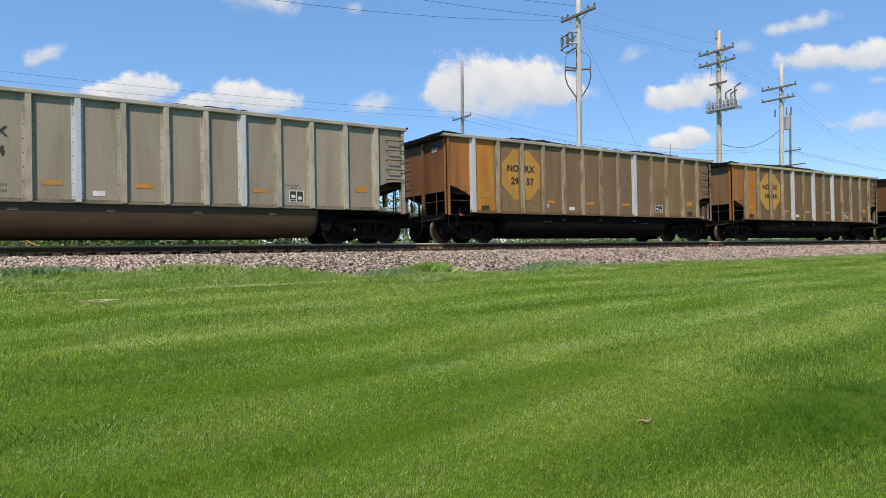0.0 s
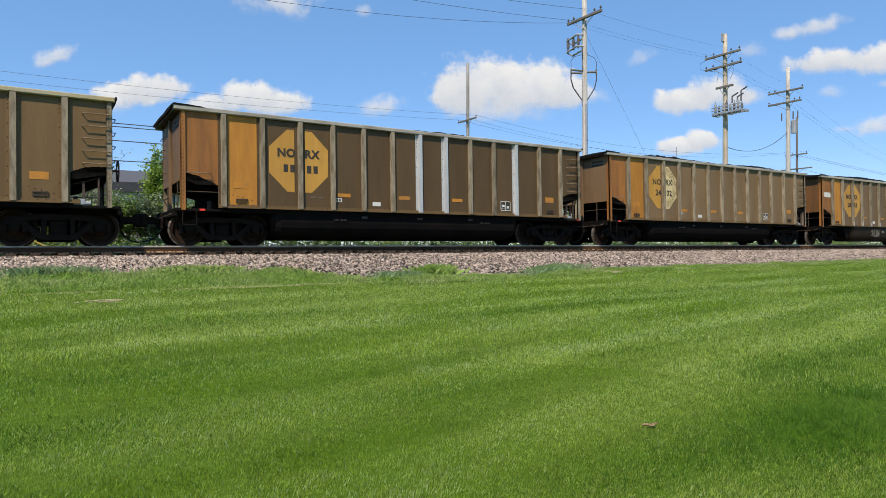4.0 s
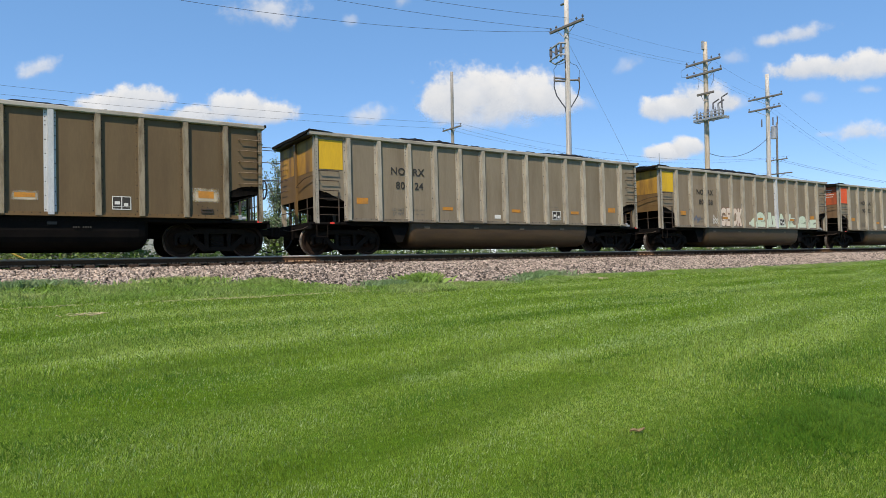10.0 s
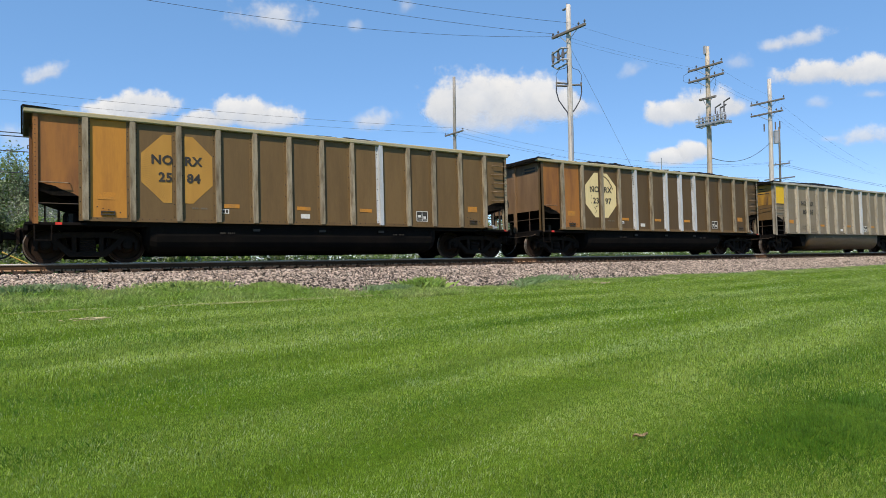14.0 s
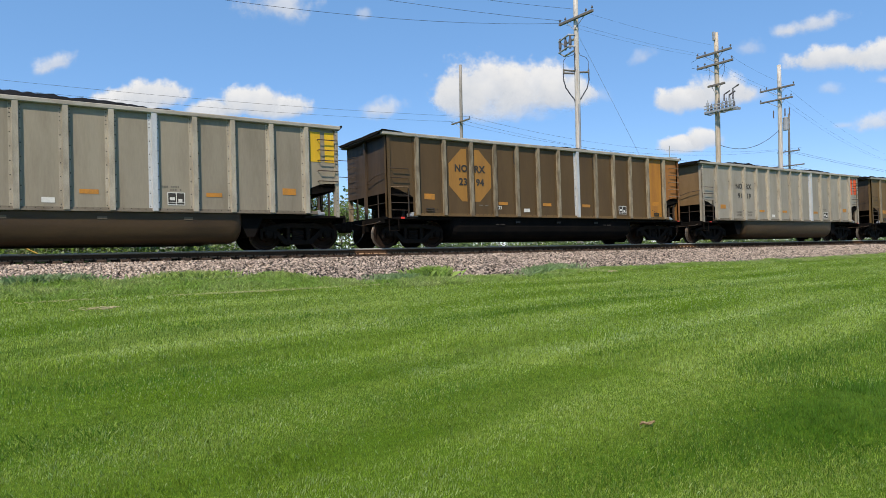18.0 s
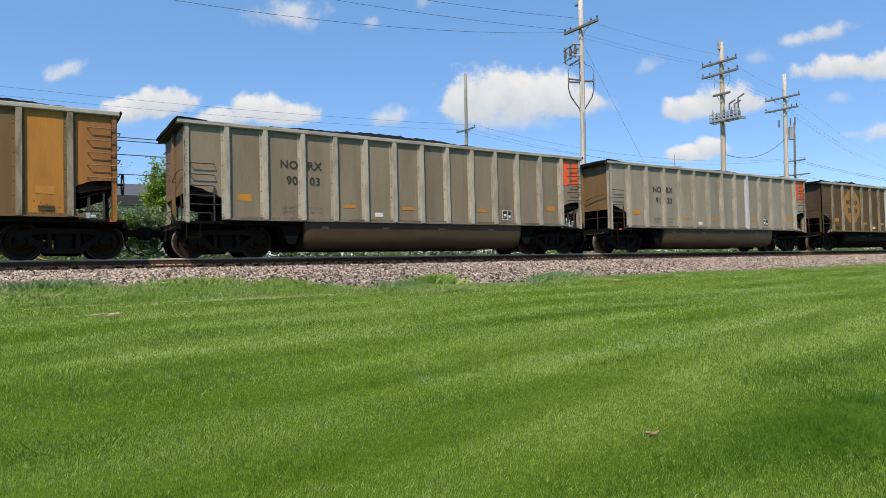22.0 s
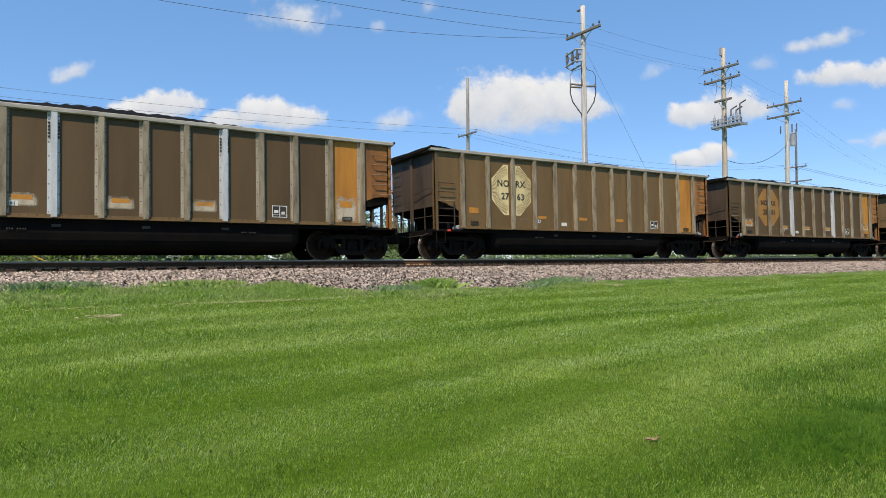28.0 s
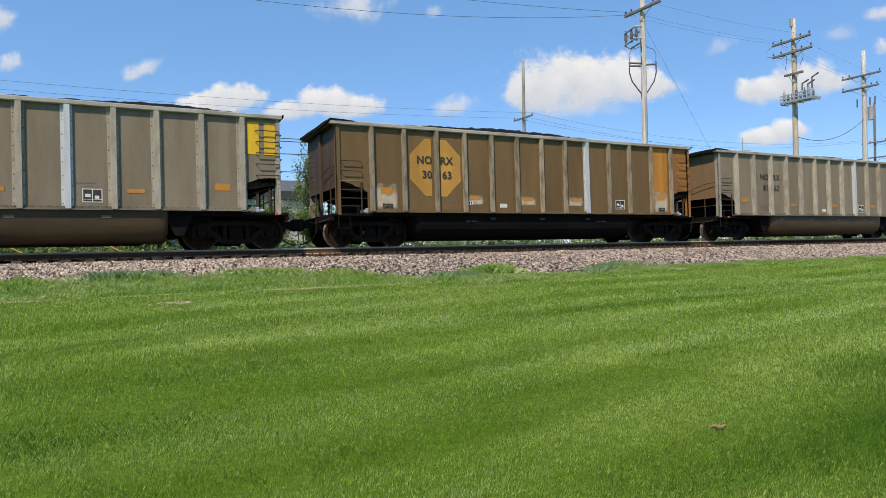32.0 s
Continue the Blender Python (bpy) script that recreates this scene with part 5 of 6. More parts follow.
def buildings():
    b = empty("metal_shed", Matrix.Translation((-9, 45, BACK)))
    bm = bmesh.new()
    prism(bm, [(0, 0), (11, 0), (11, 4.95), (8.6, 5.5), (0, 5.85)], "y", 0, 9)
    part("wall", bm, SIDING, b)
    bm = bmesh.new()
    prism(bm, [(-0.3, 5.87), (8.6, 5.52), (11.3, 4.91), (11.3, 4.99), (8.6, 5.62), (-0.3, 5.97)], "y", -0.25, 9.2)
    part("roof", bm, SHINGLE, b)
    tagged(b, "grey metal-sided shed with a low roof", "shed")
    b = empty("low_building", Matrix.Translation((2.3, 48, BACK)))
    bm = bmesh.new()
    box(bm, 0, 12, 0, 9, 0, 4.5)
    part("wall", bm, PALE_WALL, b)
    bm = bmesh.new()
    box(bm, -0.3, 12.3, -0.35, 0.0, 4.4, 5.05)
    part("fascia", bm, FASCIA, b)
    bm = bmesh.new()
    prism(bm, [(-0.35, 5.05), (9.3, 5.05), (4.5, 6.35)], "x", -0.3, 12.3)
    part("roof", bm, SHINGLE, b)
    for i in range(2):
        w = part("window", front_box(3.0 + 5 * i, 3.0, 1.4, 0.9), material("dark window glass", (0.03, 0.035, 0.04), 0.1, bump=0) if i == 0 else bpy.data.materials["dark window glass"], b)
    tagged(b, "long low pale building with a dark shingled roof", "building")


def front_box(x, z, w, h):
    bm = bmesh.new()
    box(bm, x, x + w, -0.03, 0.03, z, z + h)
    return bm


def distance():
    pts = []
    for k in range(150):
        x, y = -160 + 420 * rng.random(), 110 + 40 * rng.random()
        hh = 9.5 + 4.0 * rng.random()
        m = rng.normal(0, 1, (160, 3)) * (2.4, 1.5, hh * 0.28) + (x, y, hh * 0.55)
        pts.append(m)
    pts = np.concatenate(pts)
    pts[:, 2] = np.clip(pts[:, 2], 0, 14.5) + BACK
    v, f = leaves(pts, 0.9)
    many("far_trees", v, f, DARK_LEAF, "distant belt of green trees", "trees")
    shrub(147.0, 65.0, 13.3, 3.2, DARK_LEAF, "round green tree in the distance", 9000, 0.45, 1.8, 0, "tree", "tree")
    shrub(156.0, 66.5, 12.6, 2.8, DARK_LEAF, "round green tree in the distance", 8000, 0.45, 1.8, 0, "tree", "tree")


def thicket():
    """Scrub that closes the view beneath and between the cars, further along the track."""
    for k in range(26):
        x = 12.5 + 1.25 * k + 0.02 * k * k
        shrub(x, 26.4 + 2.2 * rng.random(), 2.1 + 1.1 * rng.random(), 0.95, (LEAF, PALE_LEAF, FRESH)[k * 7 % 3 if k % 4 else 0], "wild scrub in mixed spring leaf beside the railway", 2200, 0.11, 1.1, 120, bare=-0.35)


def plants():
    shrub(-0.9, 32.0, 5.6, 1.5, LEAF, "young tree in thin spring leaf", 5500, 0.10, 1.3, 500, "tree", "tree", -0.3)
    shrub(-0.2, 30.5, 4.8, 1.5, PALE_LEAF, "wild shrub in thin grey-green leaf", 4500, 0.10, 1.4, 900, bare=-0.3)
    shrub(-2.2, 30.0, 4.4, 1.4, LEAF, "wild shrub in fresh spring leaf", 4000, 0.10, 1.4, 500, bare=-0.3)
    shrub(3.85, 27.0, 4.3, 0.75, FRESH, "bright yellow-green leafy shrub", 7500, 0.095, 0.8, 0, bare=-0.25)
    shrub(7.5, 27.6, 5.0, 0.85, LEAF, "slender wild shrub in fresh leaf among dead stalks", 3600, 0.09, 0.8, 300)
    shrub(9.6, 28.0, 5.1, 0.8, PALE_LEAF, "slender wild shrub in thin pale leaf", 2600, 0.09, 0.9, 400)
    shrub(11.2, 28.4, 3.9, 1.0, LEAF, "wild shrub in fresh spring leaf", 2600, 0.09, 1.0, 200, bare=-0.3)
    shrub(3.5, 26.2, 2.5, 0.8, FRESH, "low bright green bush", 3500, 0.09, 1.0, 100, bare=-0.4)
    shrub(1.6, 28.5, 4.6, 0.9, PALE_LEAF, "thin grey-green shrub in blossom", 2000, 0.08, 0.9, 500)
    shrub(0.4, 27.5, 2.8, 0.8, PALE_LEAF, "low shrub in white blossom", 2200, 0.08, 0.8, 1800)
    shrub(2.4, 26.5, 2.6, 0.8, LEAF, "low green shrub with white flowers", 2600, 0.08, 0.8, 1400)
    for x, y, h, m in ((-2.6, 26.0, 2.6, 1), (-1.4, 25.4, 2.3, 0), (-0.3, 25.8, 2.5, 1), (0.6, 25.2, 2.1, 0), (1.5, 25.9, 2.6, 1), (2.5, 25.3, 2.3, 0), (3.4, 25.8, 2.5, 1),
                       (4.8, 25.5, 2.4, 0), (5.9, 26.0, 2.6, 1), (7.2, 25.5, 2.3, 0), (8.8, 25.8, 2.4, 1), (10.6, 25.6, 2.3, 0)):
        shrub(x, y, h, 0.75, (LEAF, PALE_LEAF)[m], ("dense low green shrub behind the track", "dense low grey-green shrub with white blossom")[m], 4200, 0.10, 1.1, 900 if m else 150, bare=-0.35)
    for x, h in ((-3.5, 3.3), (5.8, 2.6), (7.6, 3.0), (9.8, 2.5), (12.0, 2.9), (15.0, 2.5), (18.0, 2.8), (21.5, 2.6), (26.0, 2.9), (31.0, 2.7)):
        shrub(x, 27.0 + 1.5 * rng.random(), h, 0.9, (LEAF, PALE_LEAF)[int(rng.integers(0, 2))], "low shrub with scattered white flowers", 1500, 0.09, 0.8, 300)


pole_line()
wires()
brush()
buildings()
distance()
plants()
thicket()
for x0, x1 in ((-3.02, -2.6), (-0.36, 0.12)):
    bm = bmesh.new()
    rod(bm, (x0 - 0.15, 23.3, 0.38), (x1 + 0.35, 23.3, -0.16), 0.022, 8)
    tagged(new("guy_marker", mesh_of("guy_marker", bm, material("yellow plastic", (0.7, 0.5, 0.12), 0.5))), "pale yellow marker tube on a guy wire", "marker")


# ---- small things on the lawn ----
STRAW = material("dry straw", (0.5, 0.42, 0.24), 0.8)
DEAD_LEAF = material("dead leaf", (0.48, 0.36, 0.21), 0.7, spots=(0.3, 0.19, 0.1), spot_scale=30)


def dead_leaf(x, y, s, turn):
    bm = bmesh.new()
    g = [[bm.verts.new((s * (i - 3) / 3, s * 0.4 * (j - 1) * (1 - ((i - 3) / 3.2) ** 2), 0.022 + 0.016 * abs(j - 1) + 0.008 * math.sin(i * 1.3))) for j in range(3)] for i in range(7)]
    for a, b in zip(g[:-1], g[1:]):
        for j in range(2):
            bm.faces.new((a[j], b[j], b[j + 1], a[j + 1]))
    bmesh.ops.solidify(bm, geom=bm.faces[:], thickness=0.002)
    ob = new("dead_leaf", mesh_of("dead_leaf", bm, DEAD_LEAF))
    ob.matrix_basis = pose(x, y, ground_height(x, y), 8, -6, turn)
    tagged(ob, "curled brown dead leaf lying on the lawn", "leaf")


def straw_patch(x, y, n, spread):
    bm = bmesh.new()
    for i in range(n):
        a = rng.random() * 6.283
        p = Vector((rng.normal(0, spread), rng.normal(0, spread * 0.6), 0.05 + 0.03 * rng.random()))
        rod(bm, p, p + Vector((0.12 * math.cos(a), 0.12 * math.sin(a), 0.03 * rng.random())), 0.005, 4)
    ob = new("straw", mesh_of("straw", bm, STRAW))
    ob.location = (x, y, ground_height(x, y))
    tagged(ob, "wisps of pale dry grass on the lawn", "straw", kind="stuff")


dead_leaf(3.96, 3.29, 0.06, -30)
straw_patch(0.87, 11.23, 30, 0.13)
straw_patch(14.17, 12.97, 22, 0.12)

# ---- clouds, far off, drifting slowly along ----
def cloud_material(name, density, soft, ragged, most):
    m = bpy.data.materials.new(name)
    m.use_nodes = True
    n, l = m.node_tree.nodes, m.node_tree.links
    n.remove(n["Principled BSDF"])
    tc = n.new("ShaderNodeTexCoord")
    info = n.new("ShaderNodeObjectInfo")

    def math_node(op, a, b=None):
        x = n.new("ShaderNodeMath")
        x.operation = op
        for i, v in enumerate((a, b)):
            if v is not None:
                if isinstance(v, (int, float)):
                    x.inputs[i].default_value = v
                else:
                    l.new(v, x.inputs[i])
        return x.outputs[0]

    sep = n.new("ShaderNodeSeparateXYZ")
    l.new(tc.outputs["Generated"], sep.inputs[0])
    u = math_node("MULTIPLY_ADD", sep.outputs[0], 2.0)
    u.node.inputs[2].default_value = -1.0
    w = math_node("MULTIPLY_ADD", sep.outputs[1], 2.0)
    w.node.inputs[2].default_value = -0.85
    low = math_node("MULTIPLY", math_node("MINIMUM", w, 0.0), 0.25)
    deep = math_node("ADD", w, low)                       # flatter beneath than above
    r = math_node("SQRT", math_node("ADD", math_node("MULTIPLY", u, u), math_node("MULTIPLY", deep, deep)))
    off = n.new("ShaderNodeVectorMath")
    off.operation = "SCALE"
    off.inputs["Scale"].default_value = 9000.0
    l.new(info.outputs["Random"], off.inputs[0])
    add = n.new("ShaderNodeVectorMath")
    l.new(tc.outputs["Object"], add.inputs[0])
    l.new(off.outputs[0], add.inputs[1])
    big = n.new("ShaderNodeTexNoise")
    big.inputs["Scale"].default_value, big.inputs["Detail"].default_value, big.inputs["Roughness"].default_value = 0.012, 10, 0.58
    l.new(add.outputs[0], big.inputs["Vector"])
    body = math_node("ADD", math_node("SUBTRACT", density, r), math_node("MULTIPLY", math_node("SUBTRACT", big.outputs["Fac"], 0.5), ragged))
    fade = n.new("ShaderNodeMapRange")
    fade.interpolation_type = "SMOOTHSTEP"
    fade.inputs["From Min"].default_value, fade.inputs["From Max"].default_value = 0.12, 0.12 + soft
    fade.inputs["To Max"].default_value = most
    l.new(body, fade.inputs["Value"])
    edge = n.new("ShaderNodeMapRange")
    edge.inputs["From Min"].default_value, edge.inputs["From Max"].default_value = 1.0, 0.8
    l.new(math_node("MAXIMUM", math_node("ABSOLUTE", u), math_node("ABSOLUTE", math_node("MULTIPLY", w, 0.87))), edge.inputs["Value"])
    base = n.new("ShaderNodeMapRange")
    base.interpolation_type = "SMOOTHSTEP"
    base.inputs["From Min"].default_value, base.inputs["From Max"].default_value = -0.85, -0.1
    l.new(math_node("ADD", w, math_node("MULTIPLY", math_node("SUBTRACT", big.outputs["Fac"], 0.5), 0.8)), base.inputs["Value"])
    alpha = math_node("MULTIPLY", math_node("MULTIPLY", fade.outputs[0], edge.outputs[0]), base.outputs[0])
    shade = n.new("ShaderNodeMapRange")
    shade.inputs["From Min"].default_value, shade.inputs["From Max"].default_value = -0.5, 0.75
    l.new(math_node("ADD", w, math_node("MULTIPLY", math_node("SUBTRACT", big.outputs["Fac"], 0.5), 1.4)), shade.inputs["Value"])
    mix = n.new("ShaderNodeMix")
    mix.data_type = "RGBA"
    mix.inputs["A"].default_value, mix.inputs["B"].default_value = (0.60, 0.66, 0.76, 1), (0.90, 0.91, 0.93, 1)
    l.new(shade.outputs[0], mix.inputs["Factor"])
    em = n.new("ShaderNodeEmission")
    l.new(mix.outputs["Result"], em.inputs["Color"])
    tr = n.new("ShaderNodeBsdfTransparent")
    ms = n.new("ShaderNodeMixShader")
    l.new(alpha, ms.inputs[0])
    l.new(tr.outputs[0], ms.inputs[1])
    l.new(em.outputs[0], ms.inputs[2])
    l.new(ms.outputs[0], n["Material Output"].inputs["Surface"])
    return m


HEAP = cloud_material("cumulus", 1.04, 0.42, 1.25, 0.95)
WISP = cloud_material("ragged cloud", 0.95, 0.75, 1.5, 0.72)
VEIL = cloud_material("thin cloud", 0.98, 0.9, 1.5, 0.42)
AIM = radians(56.58)                       # the heading of the middle of the view at 13 s, from +x
# bearing to the right of that heading and height above level, both as tangents; width, height; kind; slant
CLOUDS = (
    (0.052, 0.256, 0.155, 0.104, HEAP, 0), (0.133, 0.251, 0.155, 0.094, HEAP, 0), (0.017, 0.236, 0.098, 0.064, HEAP, 0), (0.182, 0.241, 0.089, 0.059, HEAP, 0), (0.215, 0.237, 0.068, 0.036, VEIL, 0),
    (0.079, 0.211, 0.204, 0.041, VEIL, 0), (-0.467, 0.254, 0.111, 0.053, HEAP, 0), (-0.511, 0.241, 0.115, 0.046, HEAP, 0), (-0.578, 0.227, 0.169, 0.043, VEIL, 0), (-0.316, 0.238, 0.120, 0.055, HEAP, 0),
    (-0.265, 0.228, 0.102, 0.041, HEAP, 0), (-0.374, 0.228, 0.089, 0.037, HEAP, 0), (-0.105, 0.223, 0.082, 0.041, WISP, 0), (0.426, 0.242, 0.102, 0.057, HEAP, 0), (0.364, 0.226, 0.102, 0.044, HEAP, 0),
    (0.469, 0.234, 0.053, 0.032, VEIL, 0), (0.394, 0.165, 0.060, 0.037, HEAP, 0), (0.357, 0.156, 0.075, 0.030, HEAP, 0), (0.587, 0.287, 0.133, 0.041, HEAP, 4), (0.672, 0.290, 0.116, 0.050, HEAP, 6),
    (0.590, 0.239, 0.053, 0.025, VEIL, 0), (0.680, 0.252, 0.053, 0.020, VEIL, 0), (0.569, 0.342, 0.133, 0.036, WISP, 12), (-0.270, 0.391, 0.143, 0.062, WISP, -6), (-0.626, 0.304, 0.093, 0.037, WISP, 20),
    (-0.053, 0.404, 0.036, 0.036, VEIL, 30), (-0.134, 0.372, 0.025, 0.030, VEIL, 40), (0.301, 0.295, 0.053, 0.030, VEIL, 20), (0.669, 0.187, 0.115, 0.043, WISP, 0), (0.611, 0.181, 0.039, 0.014, VEIL, 0),
    (0.467, 0.307, 0.046, 0.036, VEIL, 0), (-0.640, 0.204, 0.213, 0.057, VEIL, 0), (0.765, 0.301, 0.125, 0.053, HEAP, 0), (0.816, 0.194, 0.133, 0.053, HEAP, 0), (-0.874, 0.408, 0.058, 0.067, WISP, 0),
    (-0.865, 0.329, 0.067, 0.040, WISP, 20), (0.525, 0.330, 0.050, 0.023, WISP, 0), (-0.975, 0.364, 0.116, 0.058, HEAP, 0),
)
FAR = 2600.0
DRIFT = []


def clouds():
    fwd = Vector((math.cos(AIM), math.sin(AIM), 0))
    right = Vector((math.sin(AIM), -math.cos(AIM), 0))
    for k, (bx, up, w, h, mat, slant) in enumerate(CLOUDS):
        far = FAR + 9 * k
        ww, hh = w * far * 1.3, h * far * 1.3
        me = bpy.data.meshes.new("cloud")
        me.from_pydata([(-ww / 2, -hh / 2, 0), (ww / 2, -hh / 2, 0), (ww / 2, hh / 2, 0), (-ww / 2, hh / 2, 0)], [], [(0, 1, 2, 3)])
        me.materials.append(mat)
        ob = tagged(new("cloud", me), "white fair-weather cloud in the distance" if mat is not VEIL else "thin wisp of cloud in the distance", "cloud", "clouds in the sky", "structure")
        ob.visible_shadow = False
        at = fwd * far + right * bx * far + Vector((0, 0, EYE_Z + up * far))
        face = Matrix((right, Vector((0, 0, 1)), -fwd)).transposed().to_4x4() @ Matrix.Rotation(radians(slant), 4, "Z")
        DRIFT.append((ob, at, face, right))


clouds()

# ---- the train ----
car_meshes()
STEM = {"grey": stem("grey"), "brown": stem("brown")}


def run(t):
    """Where the leading end of the train's first car is, in metres along the track."""
    return 58.957 + t * (13.97113 + t * (0.0114117 + t * (0.000349262 - t * 0.00000674077)))


def slack(i):
    """How far a car hangs back in its couplers."""
    return float(np.interp(i, (4, 10, 14, 21, 24, 28, 31), (-0.184, -0.141, 0.035, -0.147, -0.076, -0.035, -0.11)))


def seat(x):
    """A car on the canted track."""
    return pose(x, TRACK_Y, -0.0155 - DROP, -CANT)


def front(x, z, w, h, y=SKIN - 0.0115):
    bm = bmesh.new()
    box(bm, x - w / 2, x + w / 2, y, y + 0.003, z - h / 2, z + h / 2)
    return bm


def dashes(x, z, w, h, y=SKIN - 0.0115):
    """A line of writing too small to read, as a row of marks."""
    bm = bmesh.new()
    n = max(4, round(w / 0.055))
    for k in range(n):
        if k % 5 != 3:
            a = x - w / 2 + w * k / n
            box(bm, a, a + 0.6 * w / n, y, y + 0.003, z - h / 2, z + h / 2)
    return bm


def octagon(cx, cz, r, gap):
    """The emblem, in two halves on either side of a post."""
    pts = [(r * math.cos(math.pi / 8 + i * math.pi / 4), r * math.sin(math.pi / 8 + i * math.pi / 4)) for i in range(8)]
    halves = []
    for s in (-1, 1):
        poly = [(x, z) for x, z in pts if x * s > gap]
        top = max(z for _, z in pts)
        poly = sorted(poly, key=lambda p: math.atan2(p[1], p[0] * s))
        poly = [(s * gap, -top), *poly, (s * gap, top)] if s > 0 else [(s * gap, -top), *poly, (s * gap, top)]
        bm = bmesh.new()
        prism(bm, [(cx + x, cz + z) for x, z in poly], "y", SKIN - 0.010, SKIN - 0.0075)
        halves.append(bm)
    return halves


# kind, number, paint, patch and its end, emblem, bright posts, coal, tags
CARS = (
    ("brown", "", 0, None, "left", OCTAGON, (), 0, ""),
    ("brown", "", 0, None, "left", OCTAGON, (4, 6, 8), 1, ""),
    ("brown", "29 57", 2, None, "left", OCTAGON, (0, 8), 2, ""),
    ("grey", "90 44", 3, RED, "left", None, (4, 8), 0, ""),
    ("brown", "28 53", 4, None, "left", OCTAGON, (), 1, "teal"),
    ("brown", "24 02", 2, None, "left", CREAM, (), 2, ""),
    ("brown", "", 1, None, "left", OCTAGON, (6, 7, 10), 0, ""),
    ("brown", "31 06", 0, None, "left", OCTAGON, (4, 6), 1, ""),
    ("grey", "10 04", 1, YELLOW, "left", None, (), 2, ""),
    ("grey", "90 92", 0, RED, "left", None, (), 0, ""),
    ("grey", "80 58", 2, YELLOW, "left", None, (8,), 1, "pale"),
    ("grey", "80 24", 0, YELLOW, "left", None, (), 2, ""),
    ("brown", "25 02", 3, None, "left", DULL_OCTAGON, (6, 8), 0, ""),
    ("grey", "80 05", 0, YELLOW, "left", None, (8,), 1, ""),
    ("brown", "23 97", 1, None, "left", CREAM, (4, 6, 7, 8), 2, ""),
    ("brown", "25 84", 0, None, "left", OCTAGON, (8,), 0, ""),
    ("brown", "26 13", 0, None, "right", DULL_OCTAGON, (8,), 1, ""),
    ("grey", "91 19", 1, RED, "right", None, (8,), 2, ""),
    ("brown", "23 94", 1, None, "right", DULL_OCTAGON, (7,), 0, ""),
    ("grey", "80 99", 3, YELLOW, "right", None, (8,), 1, ""),
    ("brown", "25 33", 1, None, "right", DULL_OCTAGON, (6, 7), 2, ""),
    ("grey", "91 20", 3, RED, "right", None, (8,), 0, ""),
    ("grey", "90 03", 0, RED, "right", None, (), 1, ""),
    ("brown", "28 90", 0, None, "right", OCTAGON, (8,), 2, ""),
    ("brown", "30 87", 0, None, "right", OCTAGON, (8,), 0, ""),
    ("grey", "81 48", 0, YELLOW, "right", None, (8,), 1, ""),
    ("brown", "25 81", 1, None, "right", DULL_OCTAGON, (4, 8), 2, ""),
    ("brown", "27 63", 0, None, "right", CREAM, (), 0, ""),
    ("brown", "23 15", 1, None, "right", OCTAGON, (4, 8), 1, ""),
    ("grey", "81 19", 0, YELLOW, "right", None, (4, 8), 2, ""),
    ("grey", "81 62", 0, YELLOW, "right", None, (8,), 0, ""),
    ("brown", "30 63", 0, None, "right", OCTAGON, (8,), 1, ""),
    ("grey", "", 0, YELLOW, "right", None, (8,), 2, ""),
)
TRAIN = []


PLATES = {14: "42", 24: "43", 28: "41"}
DUSTY = (12, 24, 25, 26, 28, 31)


